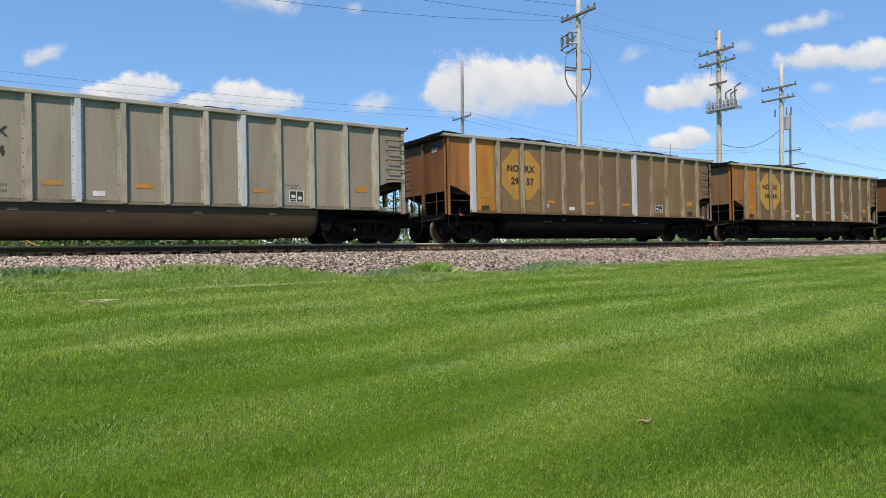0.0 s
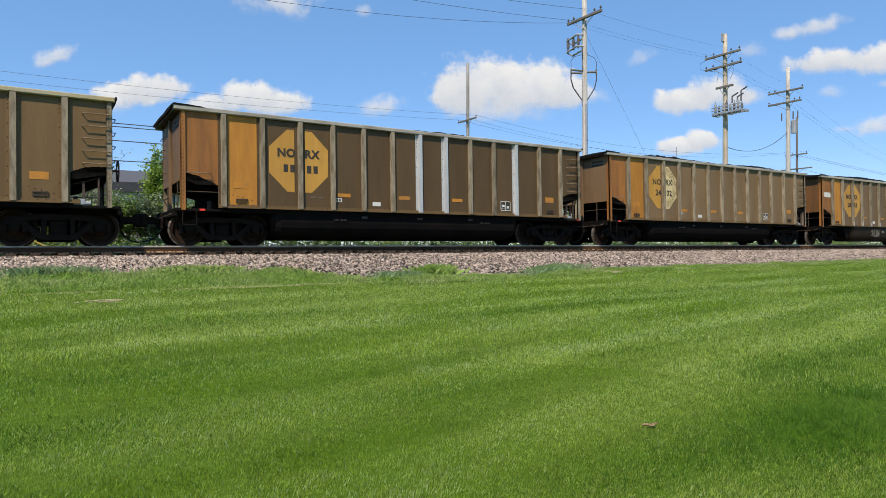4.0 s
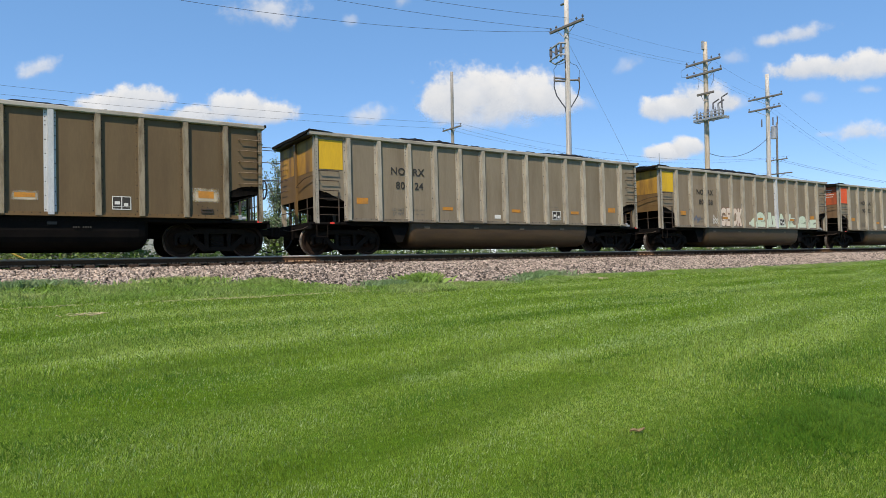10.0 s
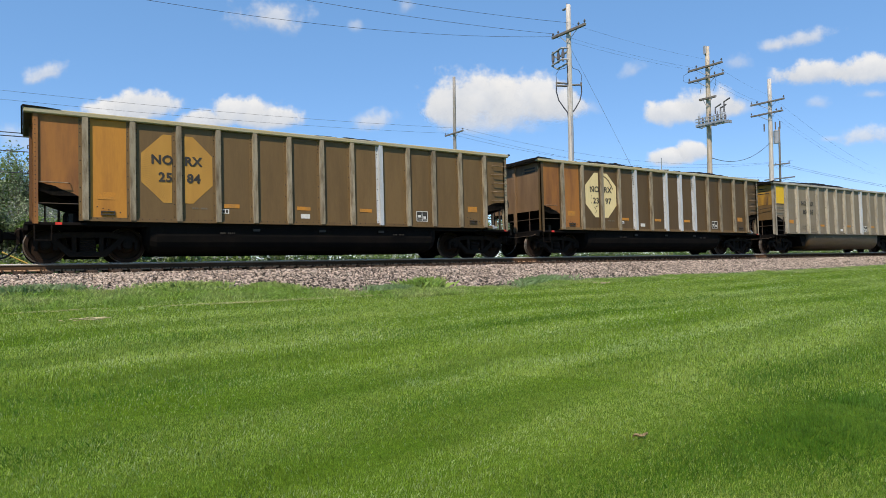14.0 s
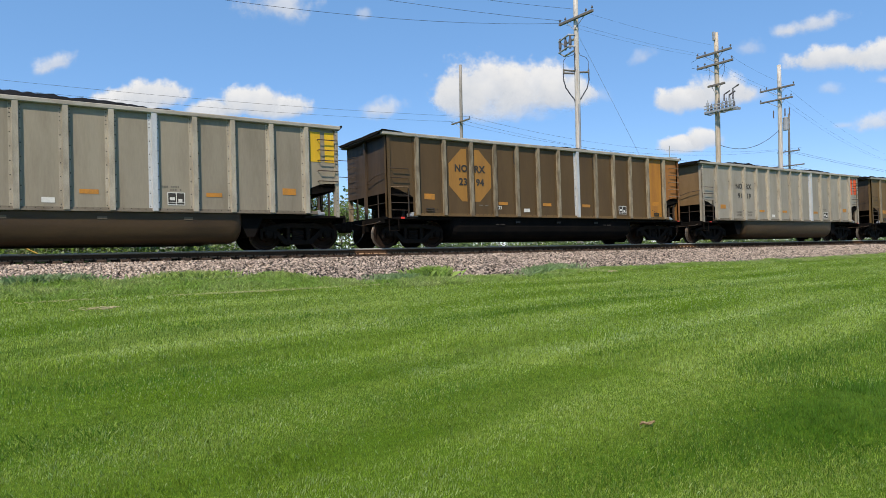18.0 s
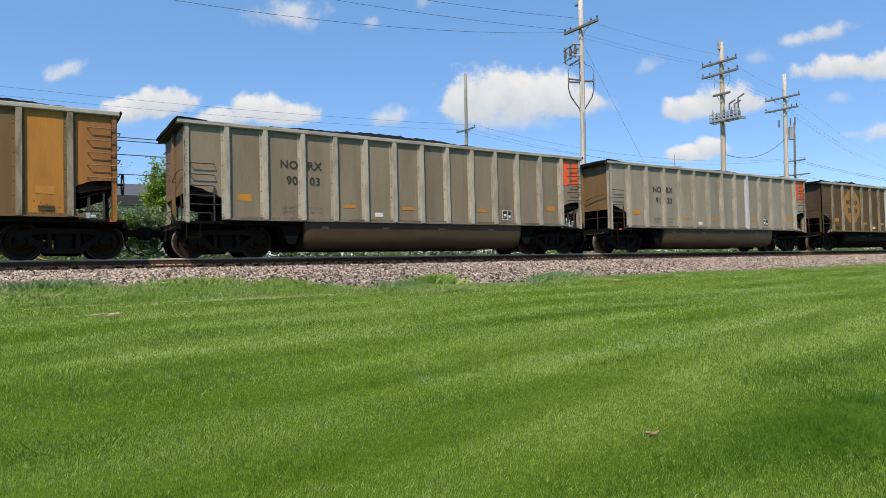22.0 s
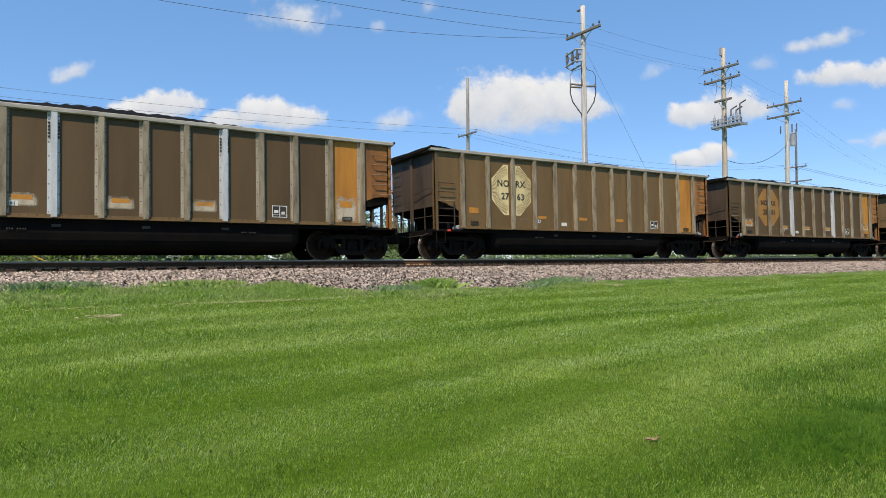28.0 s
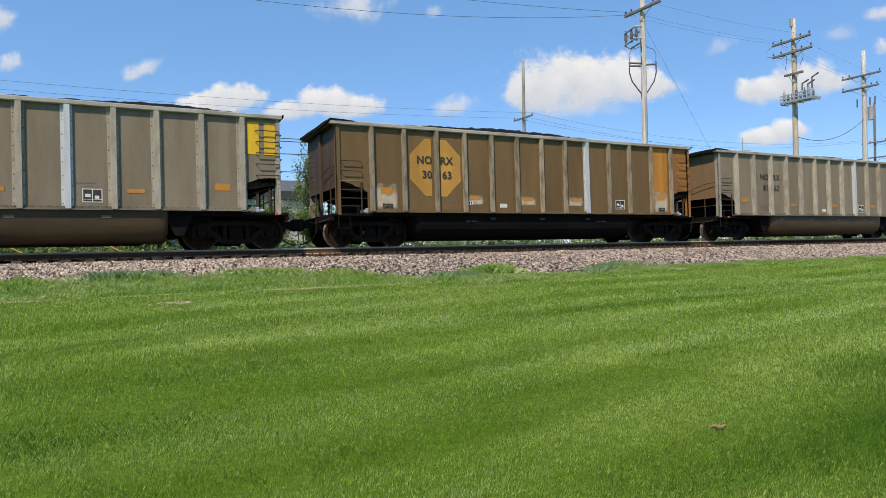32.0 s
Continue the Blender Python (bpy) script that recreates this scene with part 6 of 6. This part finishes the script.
def dress(i, kind, number, tone, patch, end, emblem, bright, coal, tag):
    dusty = i in DUSTY
    car = copy_thing(STEM[kind], Matrix.Identity(4))
    grey = kind == "grey"
    coat = (GREY if grey else BROWN)[tone]
    load = part("coal_load", MESH["coal", coal], None, car, "heaped black coal")
    for ob in list(car.children):
        slot = ob.get("slot")
        if ob.name.startswith("side_panel"):
            k = slot % 100
            near = slot < 100
            mat = coat
            if not grey and near and k in ((0, 1) if end == "left" else (12, 13)):
                mat = ORANGE_DARK if k in (0, 13) or i == 14 else ORANGE
            paint(ob, mat)
        elif ob.name.startswith("post") and slot not in bright and not grey and i != 28:
            ob.material_slots[2].link = "OBJECT"
            ob.material_slots[2].material = coat
        elif ob.name.startswith("post") and slot in bright:
            ob.material_slots[2].link = "OBJECT"
            ob.material_slots[2].material = SILVER
            paint(ob, SILVER)
            ob["label"] = "bright replaced metal post"
        elif ob.name.startswith("corner_post") and not grey and slot in (0, 1):
            if slot == 0 or end == "right":
                paint(ob, ORANGE_DARK if slot == (0 if end == "left" else 1) and i != 14 else coat)
        elif ob.name.startswith("top_chord") and not grey:
            paint(ob, CHORD_YELLOW if (tone == 0 or i == 14) and end == "left" else CHORD)
        elif ob.name.startswith("end_wall"):
            paint(ob, ORANGE_END if i in (0, 2, 4, 7, 15) else RUST_END if end == "left" and (not grey or patch is RED) else SOOTY_END if not grey else BROWN[2] if end == "right" else BROWN[0])
        elif ob.name.startswith("belly_sheet") and tag:
            ob.name, ob.data, ob["label"] = "tub", MESH["tub"], "dull brown rounded tub"
            paint(ob, BELLY)
        elif ob.name.startswith("tub") and number == "81 19":
            paint(ob, TUB_SILVER)
        if slot is not None:
            del ob["slot"]
    if not grey and end == "right":
        part("step_ladder", MESH["low_ladder"], None, car)
        part("end_handrail", MESH["end_rail"], None, car)
        for z in (2.32, 2.62):
            part("grab_iron", MESH["rung"], None, car).matrix_basis = Matrix.Translation((-6.83, 0, z))
        part("brake_valve", MESH["valve"], None, car, "bare metal brake valve").matrix_basis = Matrix.Translation((-12.95, 0, 0))
    if patch:
        for x, w in (((-6.74, 0.78),) if end == "left" else ((6.53, 0.32), (6.99, 0.32))):
            part("paint_patch", front(x, 3.13, w, 0.90), patch, car, "bright painted patch")
    if patch and end == "left":                                     # the patch goes on round the corner, over the end sheet
        for k, (y0, y1) in enumerate(((-1.49, -0.08), (0.08, 1.49))):
            bm = bmesh.new()
            box(bm, -7.266, -7.261, y0, y1, 2.62 + 0.06 * (k % 2), 3.66)
            part("end_patch", bm, YELLOW_END if patch is YELLOW else RED_END, car, "rust-stained painted end sheet")
    cx = POSTS[2]
    if emblem:
        for side, bm in enumerate(octagon(cx, 2.53, 0.98, 0.16)):
            part("emblem_half", bm, OCTAGON if number == "24 02" and side == 0 else emblem, car)
        if number in ("24 02", "27 63", "28 90", "30 87", "30 63", "29 57", "31 06", "25 02", "25 84"):
            for side in (-1, 1):
                if number == "24 02" and side < 0:
                    continue
                bm = bmesh.new()
                for k in range(46):
                    a = -1.32 + 2.64 * k / 45
                    for r0, r1 in ((0.60, 0.90),):
                        c, n = math.cos(a) * side, math.sin(a)
                        if abs(c) * r0 > 0.17:
                            prism(bm, [(cx + c * r0 - n * 0.004, 2.53 + n * r0 + c * 0.004), (cx + c * r1 - n * 0.011, 2.53 + n * r1 + c * 0.011),
                                       (cx + c * r1 + n * 0.011, 2.53 + n * r1 - c * 0.011), (cx + c * r0 + n * 0.004, 2.53 + n * r0 - c * 0.004)], "y", SKIN - 0.0125, SKIN - 0.0105)
                tagged(part("sunburst", bm, coat if emblem is CREAM else EMBLEM_RAY, car), "fine rays of a sunburst", kind="stuff")
        if number == "23 97":
            r = random.Random(9)
            for k in range(30):                                     # dark scuffs: an arc near the rim, and a scatter beside the number
                a = 0.35 + 1.1 * k / 29
                x, z = cx + 0.82 * math.cos(a) * (1 - 0.18 * math.sin(2 * a)), 2.55 + 0.76 * math.sin(a)
                stroke(car, [(x, z), (x + 0.03 * r.random() - 0.015, z + 0.03 + 0.02 * r.random())], 0.022, coat, SKIN - 0.0155)
            for k in range(20):
                x, z = cx - 0.62 + 0.42 * r.random(), 1.78 + 1.1 * r.random()
                stroke(car, [(x, z), (x + 0.05 * r.random(), z + 0.05 * r.random())], 0.022, coat, SKIN - 0.0155)
    left, right = number.split() if number else ("", "")
    for text, x, z in (("NO", cx - 0.40, 2.65), ("RX", cx + 0.38, 2.65), (left, cx - 0.32, 2.19), (right, cx + 0.39, 2.19)):
        if text:
            ob = part("lettering", lettering(text, 0.33, INK, 0.006 if grey or emblem is CREAM else 0.013), None, car, "black stencilled lettering")
            ob.location = (x, SKIN - 0.017, z)
        else:
            for s in (-0.1, 0.1):
                part("lettering_bar", front(x + s, z + 0.12, 0.13, 0.22, SKIN - 0.0165), INK, car)
    for x in (-5.7, -2.6, -0.5, 1.55, 5.7) if not grey else (-5.7, -2.5, -0.45, 2.57, 5.7) if patch is RED else (-5.7, -2.47, 0.57, 3.58, 5.7):
        if dusty:                                                   # a halo of pale paint round the reflector
            big, last = i in (24, 28, 31), abs(x) > 5
            w, h = (0.74, 0.80 if big else 0.40) if last else (0.66 if big else 0.56, 0.34 if big else 0.24)
            part("overspray", front(x, 1.19 + h / 2 if big and last else 1.74 if last else 1.54 if big else 1.58, w, h, SKIN - 0.009), DUST, car, "pale patch of overspray")
        wide = 0.42 if abs(x) < 5 else 0.40
        part("reflector", front(x, 1.59 if abs(x) < 5 else 1.75, wide, 0.11 if abs(x) < 5 else 0.19, SKIN - (0.0235 if tag else 0.0115)), MARK, car, "orange reflector strip")
    if not grey:
        part("label_plate", front(-2.78, 1.44, 0.2, 0.12, SKIN - 0.013), WHITE, car, "small white label")
        if i in PLATES:
            part("lettering", lettering(PLATES[i], 0.11, INK, 0.003), None, car).location = (-2.78, SKIN - 0.0165, 1.40)
        else:
            for x in (-2.82, -2.74):
                part("label_bar", front(x, 1.44, 0.05, 0.08, SKIN - 0.0165), INK, car)
        for x in (-5.68, 5.72):
            bm = bmesh.new()
            box(bm, x - 0.16, x + 0.16, SKIN - 0.035, SKIN - 0.006, 1.26, 1.29)
            box(bm, x - 0.16, x + 0.16, SKIN - 0.035, SKIN - 0.006, 1.34, 1.37)
            box(bm, x - 0.16, x - 0.13, SKIN - 0.03, SKIN - 0.006, 1.29, 1.34)
            box(bm, x + 0.13, x + 0.16, SKIN - 0.03, SKIN - 0.006, 1.29, 1.34)
            part("jacking_bracket", bm, IRON, car)
        if tag != "teal":
            for x in (-1.9, 0.1, 2.1):
                part("belly_plate", front(x, 0.93, 0.2, 0.07, -1.468), FAINT_PLATE, car)
            for x in (-2.7, 2.75):
                part("stencil_line", dashes(x, 0.84, 0.42, 0.04, -1.456), FAINT_PLATE, car)
    else:
        for x in (-3.3, -1.25, 0.85, 2.9):
            if i != 17:
                part("tub_plate", front(x, 0.94, 0.22, 0.07, -1.484), PLATE, car)
    if i in (5, 14, 16, 18, 20, 26, 27, 28):
        for k in (4, 8):
            for q in range(10):                                     # dark marks on both flanges
                part("post_stencil", front(POSTS[k] + (-0.1 if q < 5 else 0.105), 3.42 - 0.085 * (q % 5), 0.05, 0.055, SKIN - 0.031), INK, car)
    if i in (5, 6, 14, 23):
        bm = bmesh.new()
        box(bm, -7.268, -7.262, -1.35, -0.45, 3.28, 3.58)
        part("end_sign", bm, DUST, car, "pale painted sign on the end")
        for q in range(2 if i != 23 else 0):
            bm = bmesh.new()
            box(bm, -7.273, -7.269, -1.2, -0.6, 3.33 + 0.12 * q, 3.39 + 0.12 * q)
            part("sign_bar", bm, INK, car)
        for text, z in (("NORX", 3.45), ("2890", 3.32)) if i == 23 else ():
            part("lettering", lettering(text, 0.15, INK, 0.004), None, car).matrix_basis = pose(-7.272, -0.9, z, rz=-90)
    elif patch is RED and end == "left" or i in (2, 8, 13):
        if i == 2:
            for text, z in (("NO RX", 3.47), ("29 57", 3.26)):
                ob = part("lettering", lettering(text.replace(" ", ""), 0.17, WHITE if z < 3.4 else FAINT, 0.008), None, car, "white stencilled lettering")
                ob.matrix_basis = pose(-7.268, -0.75, z, rz=-90)
        else:
            for q in range(4 if patch is RED else 3):
                bm = bmesh.new()
                w = 0.2 + 0.06 * ((q * 7 + i) % 4)
                box(bm, -7.272, -7.267, -0.85 - w, -0.85 + w * 0.6, 3.45 - 0.13 * q, 3.49 - 0.13 * q)
                part("end_stencil", bm, WHITE if patch is RED else INK, car)
    # framed consolidated stencil and small labels
    x = stamp = 2.6 if patch is YELLOW else 3.62
    bm = front(x, 1.46, 0.44, 0.32, SKIN - (0.0235 if tag else 0.0115))
    part("stencil_panel", bm, INK, car, "black stencil panel framed in white")
    bm = bmesh.new()
    y = SKIN - (0.0265 if tag else 0.0145)
    for a, b, c, d in ((x - 0.22, x + 0.22, 1.61, 1.63), (x - 0.22, x + 0.22, 1.29, 1.31), (x - 0.22, x - 0.20, 1.31, 1.61), (x + 0.20, x + 0.22, 1.31, 1.61), (x - 0.01, x + 0.01, 1.31, 1.61),
                       (x - 0.16, x - 0.04, 1.42, 1.5), (x + 0.05, x + 0.15, 1.38, 1.46), (x - 0.2, x + 0.2, 1.36, 1.37)):
        box(bm, a, b, y, y + 0.003, c, d)
    part("stencil_frame", bm, WHITE, car)
    if i not in (23, 24, 28):
        part("label_plate", front(-0.3 if patch is YELLOW else -0.45 if i == 15 else -1.5, 1.36, 0.28, 0.13), WHITE, car, "small white label")
    if grey:
        for text, x, z in (("LD LMT", -4.42, 1.47), ("LT WT", -4.42, 1.33)):
            ob = part("lettering", lettering(text, 0.125, FAINT, 0.004), None, car)
            ob.location = (x, SKIN - 0.012, z)
    if i in (8, 13, 17):
        for text, z in (("244500", 1.47), ("41100" if i == 17 else "41500", 1.33)) if i != 13 else (("41400", 1.33),):
            ob = part("lettering", lettering(text, 0.125, FAINT, 0.003), None, car)
            ob.location = (-3.55, SKIN - 0.012, z)
    for x, z, w in ((2.5, 1.78, 0.5), (2.6, 1.7, 0.3)) if i == 8 else ((stamp - 0.1, 1.78, 0.5), (stamp, 1.7, 0.3)) if i == 17 else ((-3.6, 1.51, 0.42), (2.5, 1.78, 0.5), (2.6, 1.7, 0.3)) if i == 13 else ((-3.6, 1.51, 0.42), (-3.58, 1.37, 0.36), (stamp - 0.1, 1.78, 0.5), (stamp, 1.7, 0.3)) if grey else ((-3.45, 1.5, 0.4),):
        part("stencil_line", dashes(x, z, w, 0.045), FAINT, car)
    if number == "81 19":
        for k, w in enumerate((0.62, 0.5, 0.56)):
            part("stencil_line", dashes(2.85, 1.0 - 0.075 * k, w, 0.04, -1.484), INK, car)
    if i == 19:
        for k in range(4):
            x = -3.55 + 0.13 * k
            stroke(car, [(x, 1.28), (x + 0.04, 1.5 + 0.05 * (k % 2)), (x + 0.1, 1.34)], 0.025, INK)
    if tag and not grey:
        paint(part("tub", MESH["tub"], None, car), BELLY)
        car.children[-1].matrix_basis = TURN
        part("underframe", MESH["floor"], None, car)
    if tag:
        graffiti(car, tag)
    if i % 3 != 1:
        for x in (-6.75, 7.15):
            part("marker", front(x, 1.03, 0.14, 0.06, -1.545), LAMP_RED, car, "small red marker")
    if tag:
        label = "grimy grey coal hopper car with pale green and pink graffiti" if grey else "dusty brown coal hopper car with white and teal graffiti"
    elif grey:
        label = ("pale " if tone == 1 else "") + "grey coal hopper car with a " + ("red" if patch is RED else "yellow") + " patch, heaped with coal"
    else:
        label = ("dark " if tone == 1 else "") + "brown coal hopper car, " + ("cream" if emblem is CREAM else "orange") + " octagon emblem, heaped with coal"
    tagged(car, label, "railway car", "cars of the coal train")
    car.matrix_basis = seat(run(0) - PITCH * i - HL + slack(i))
    TRAIN.append(car)


def blob(car, x, z, w, h, mat, seed, y=SKIN - 0.013, name="graffiti_shape"):
    """One swollen, uneven letter-like shape of spray paint."""
    r = random.Random(seed)
    k = 18
    out = []
    for i in range(k):
        a = 2 * math.pi * i / k
        f = 0.82 + 0.3 * r.random()
        cx, cz = math.cos(a), math.sin(a)
        out.append((x + 0.5 * w * f * math.copysign(abs(cx) ** 0.6, cx), z + 0.5 * h * f * math.copysign(abs(cz) ** 0.6, cz)))
    bm = bmesh.new()
    prism(bm, out, "y", y, y + 0.003)
    part(name, bm, mat, car)


def stroke(car, points, width, mat, y=SKIN - 0.016):
    bm = bmesh.new()
    for (x0, z0), (x1, z1) in zip(points[:-1], points[1:]):
        d = Vector((x1 - x0, z1 - z0)).normalized() * width / 2
        prism(bm, [(x0 - d.x - d.y, z0 - d.y + d.x), (x1 + d.x - d.y, z1 + d.y + d.x), (x1 + d.x + d.y, z1 + d.y - d.x), (x0 - d.x + d.y, z0 - d.y - d.x)], "y", y, y + 0.003)
    part("graffiti_stroke", bm, mat, car)


def swollen(car, text, x, z, w, h, mat, edge, face=SKIN, fat=0.0):
    """Fat sprayed letters with an outline, filling a given width and height."""
    for bold, m, y, grow in ((0.07 + fat, edge, face - 0.0125, 1.0), (0.045 + fat, mat, face - 0.0165, 0.95)):
        me = lettering(text, 1.0, m, bold)
        co = np.empty(len(me.vertices) * 3, np.float32)
        me.vertices.foreach_get("co", co)
        co = co.reshape(-1, 3)
        lo, hi = co.min(0), co.max(0)
        co[:, 0] = (co[:, 0] - (lo[0] + hi[0]) / 2) / (hi[0] - lo[0]) * w * grow + x
        co[:, 2] = (co[:, 2] - (lo[2] + hi[2]) / 2) / (hi[2] - lo[2]) * h * grow + z + h / 2
        co[:, 0] += 0.05 * np.sin(co[:, 2] * 5 + x)
        co[:, 1] = (co[:, 1] - lo[1]) * 0.8 + y
        me.vertices.foreach_set("co", co.ravel())
        part("graffiti_letter", me, None, car, "sprayed graffiti letters" if m is mat else "sprayed outline of letters")


def graffiti(car, tag):
    if tag == "pale":
        for text, x in (("Ge", -2.47), ("ok", -1.45)):
            swollen(car, text.upper(), x, 1.17, 0.9, 0.94, TAG_PINK, TAG_RUST, fat=0.02)
        bm = bmesh.new()
        prism(bm, [(-0.42, 1.36), (-0.1, 1.62), (0.04, 1.66), (0.04, 1.18), (-0.16, 1.19)], "y", SKIN - 0.0165, SKIN - 0.0135)
        part("graffiti_shape", bm, TAG_PALE, car, "pale green sprayed shape")
        for text, x, w, h in (("e", 0.60, 0.86, 0.78), ("l", 1.42, 0.42, 0.78), ("J", 1.74, 0.44, 0.60), ("A", 2.57, 0.88, 0.74), ("k", 3.58, 0.84, 0.74), ("e", 4.63, 0.86, 0.66), ("t", 5.70, 0.80, 0.64)):
            swollen(car, text, x, 1.18, w, h, TAG_PALE, TAG_EDGE, fat=0.025)
            bm = bmesh.new()
            prism(bm, [(x - w * 0.46, 1.165), (x - w * 0.4, 1.31), (x + w * 0.1, 1.26), (x + w * 0.42, 1.36), (x + w * 0.46, 1.165)], "y", SKIN - 0.0205, SKIN - 0.0175)
            part("graffiti_shape", bm, TAG_PALE, car)
        for k, h in ((6, 0.3), (7, 0.42), (9, 0.36), (10, 0.26), (11, 0.33)):
            part("graffiti_shape", front(POSTS[k], 1.15 + h / 2, 0.105, h, -1.6035), TAG_PALE, car)
        for k in range(6):
            x, z = -4.95 + 0.09 * k, 1.32 + 0.05 * (k % 3)
            stroke(car, [(x, z), (x + 0.05, z + 0.24), (x + 0.1, z + 0.05)], 0.022, TAG_SLATE)
        for k in range(9):
            x, z = -3.45 + 0.13 * (k % 4), 1.3 + 0.14 * (k // 4)
            stroke(car, [(x, z), (x + 0.06, z + 0.13), (x + 0.12, z + 0.02)], 0.025, WHITE)
    else:
        blob(car, -6.65, 2.78, 0.75, 0.3, WHITE, 12, SKIN - 0.012)
        cloud = ((1.25, 1.5), (1.29, 1.61), (1.51, 1.7), (1.49, 1.83), (1.8, 1.87), (2.04, 1.79), (2.15, 1.87), (2.24, 1.63), (2.35, 1.74), (2.48, 1.71), (2.55, 1.79),
                 (2.62, 1.69), (2.71, 1.79), (2.84, 1.69), (2.95, 1.71), (3.08, 1.53), (3.04, 1.31), (3.1, 1.18), (2.82, 1.13), (2.15, 1.13), (1.6, 1.15), (1.29, 1.3))
        for grow, mat, y in ((1.04, TAG_NAVY, SKIN - 0.0125), (0.97, TAG_LILAC, SKIN - 0.0165)):
            bm = bmesh.new()
            prism(bm, [(2.17 + (x - 2.17) * grow, 1.5 + (z - 1.5) * grow) for x, z in cloud], "y", y, y + 0.003)
            part("graffiti_shape", bm, mat, car, "white sprayed letter piece" if mat is TAG_LILAC else "dark blue sprayed outline")
        for line in (((1.73, 1.76), (1.56, 1.71), (1.56, 1.58), (1.73, 1.5), (1.69, 1.35), (1.49, 1.32), (1.36, 1.42)), ((1.84, 1.66), (1.79, 1.44), (1.87, 1.32), (1.97, 1.43), (1.96, 1.63), (1.84, 1.66)),
                     ((2.23, 1.76), (2.19, 1.35), (2.31, 1.32)), ((2.42, 1.66), (2.42, 1.3)), ((2.55, 1.3), (2.57, 1.66), (2.75, 1.35), (2.82, 1.69), (2.9, 1.32), (3.0, 1.55))):
            stroke(car, line, 0.024, TAG_NAVY, SKIN - 0.0215)
        stroke(car, [(2.6, 1.2), (2.8, 1.25), (3.02, 1.22)], 0.05, TAG_PALE, SKIN - 0.0215)
        part("graffiti_shape", front(POSTS[8], 1.15 + 0.32, 0.105, 0.64, -1.6035), TAG_LILAC, car)
        stroke(car, [(POSTS[8] - 0.03, 1.74), (POSTS[8] + 0.02, 1.45), (POSTS[8] - 0.03, 1.2)], 0.03, TAG_NAVY, -1.6085)
        for k in (2, 3, 4, 5, 8, 9):
            part("bare_foot", front(POSTS[k], 1.24, 0.105, 0.2, -1.6035), SILVER, car, "bare bright foot of a post")
        bm = bmesh.new()
        ground_shape = ((1.5, 0.98), (1.46, 0.8), (1.6, 0.5), (2.0, 0.46), (2.5, 0.42), (2.8, 0.5), (3.0, 0.62), (3.04, 0.8), (2.96, 0.98))
        prism(bm, ground_shape, "y", -1.4905, -1.4875)
        part("graffiti_shape", bm, TAG_INK, car, "dark sprayed ground of the letters")
        for k, (text, w) in enumerate((("U", 0.5), ("3", 0.42), ("C", 0.5))):
            swollen(car, text, 1.78 + 0.46 * k, 0.42 + 0.03 * k, w, 0.54, TAG_BLUE, INK, -1.486, 0.035)
        for x, z in ((1.2, 0.86), (1.28, 0.74), (3.1, 0.86), (3.22, 0.72)):          # small scribbles beside it
            stroke(car, [(x - 0.12, z), (x - 0.06, z + 0.09), (x, z - 0.02), (x + 0.06, z + 0.08), (x + 0.13, z)], 0.018, FAINT, -1.49)
        for k, line in enumerate((((-1.72, 0.6), (-1.56, 0.72), (-1.66, 0.9), (-1.78, 0.84)), ((-1.44, 0.92), (-1.46, 0.58), (-1.3, 0.58)), ((-1.2, 0.9), (-1.2, 0.58)),
                                  ((-1.06, 0.56), (-1.06, 0.9), (-0.86, 0.58), (-0.84, 0.92)))):
            stroke(car, line, 0.10, FAINT, -1.489 - 0.0005 * k)
        bm = bmesh.new()
        prism(bm, [(-0.6, 0.82), (-0.45, 0.9), (-0.26, 0.88), (-0.2, 0.8), (-0.32, 0.74), (-0.5, 0.76)], "y", -1.491, -1.488)
        part("graffiti_shape", bm, FAINT, car, "faded white sprayed arrow")


for i, row in enumerate(CARS):
    dress(i, *row)
for ob in STEM.values():
    for o in (*ob.children_recursive, ob):
        bpy.data.objects.remove(o)


def motions():
    for ob, at, face, right in DRIFT:
        walk(ob, [(t, Matrix.Translation(at + right * 2.6 * (t - 13.0)) @ face) for t in (0.0, 16.0, 32.0)])
    for i, car in enumerate(TRAIN):
        shift = -PITCH * i - HL + slack(i)
        walk(car, [(t, seat(run(t) + shift)) for t in range(0, 33)])
        seen = [f / 30 for f in range(0, 961) if -12 < run(f / 30) + shift < 52]
        if not seen:
            continue
        times = ([0.0] if seen[0] > 0 else []) + seen + ([32.0] if seen[-1] < 31.99 else [])
        for truck in (o for o in car.children if o.name.startswith("truck")):
            for w in (o for o in truck.children if o.name.startswith("wheelset")):
                at = w.matrix_basis.translation.copy()
                walk(w, [(t, Matrix.Translation(at) @ Matrix.Rotation(((run(min(max(t, seen[0]), seen[-1])) / 0.457) % (2 * math.pi)), 4, "Y")) for t in times])


motions()
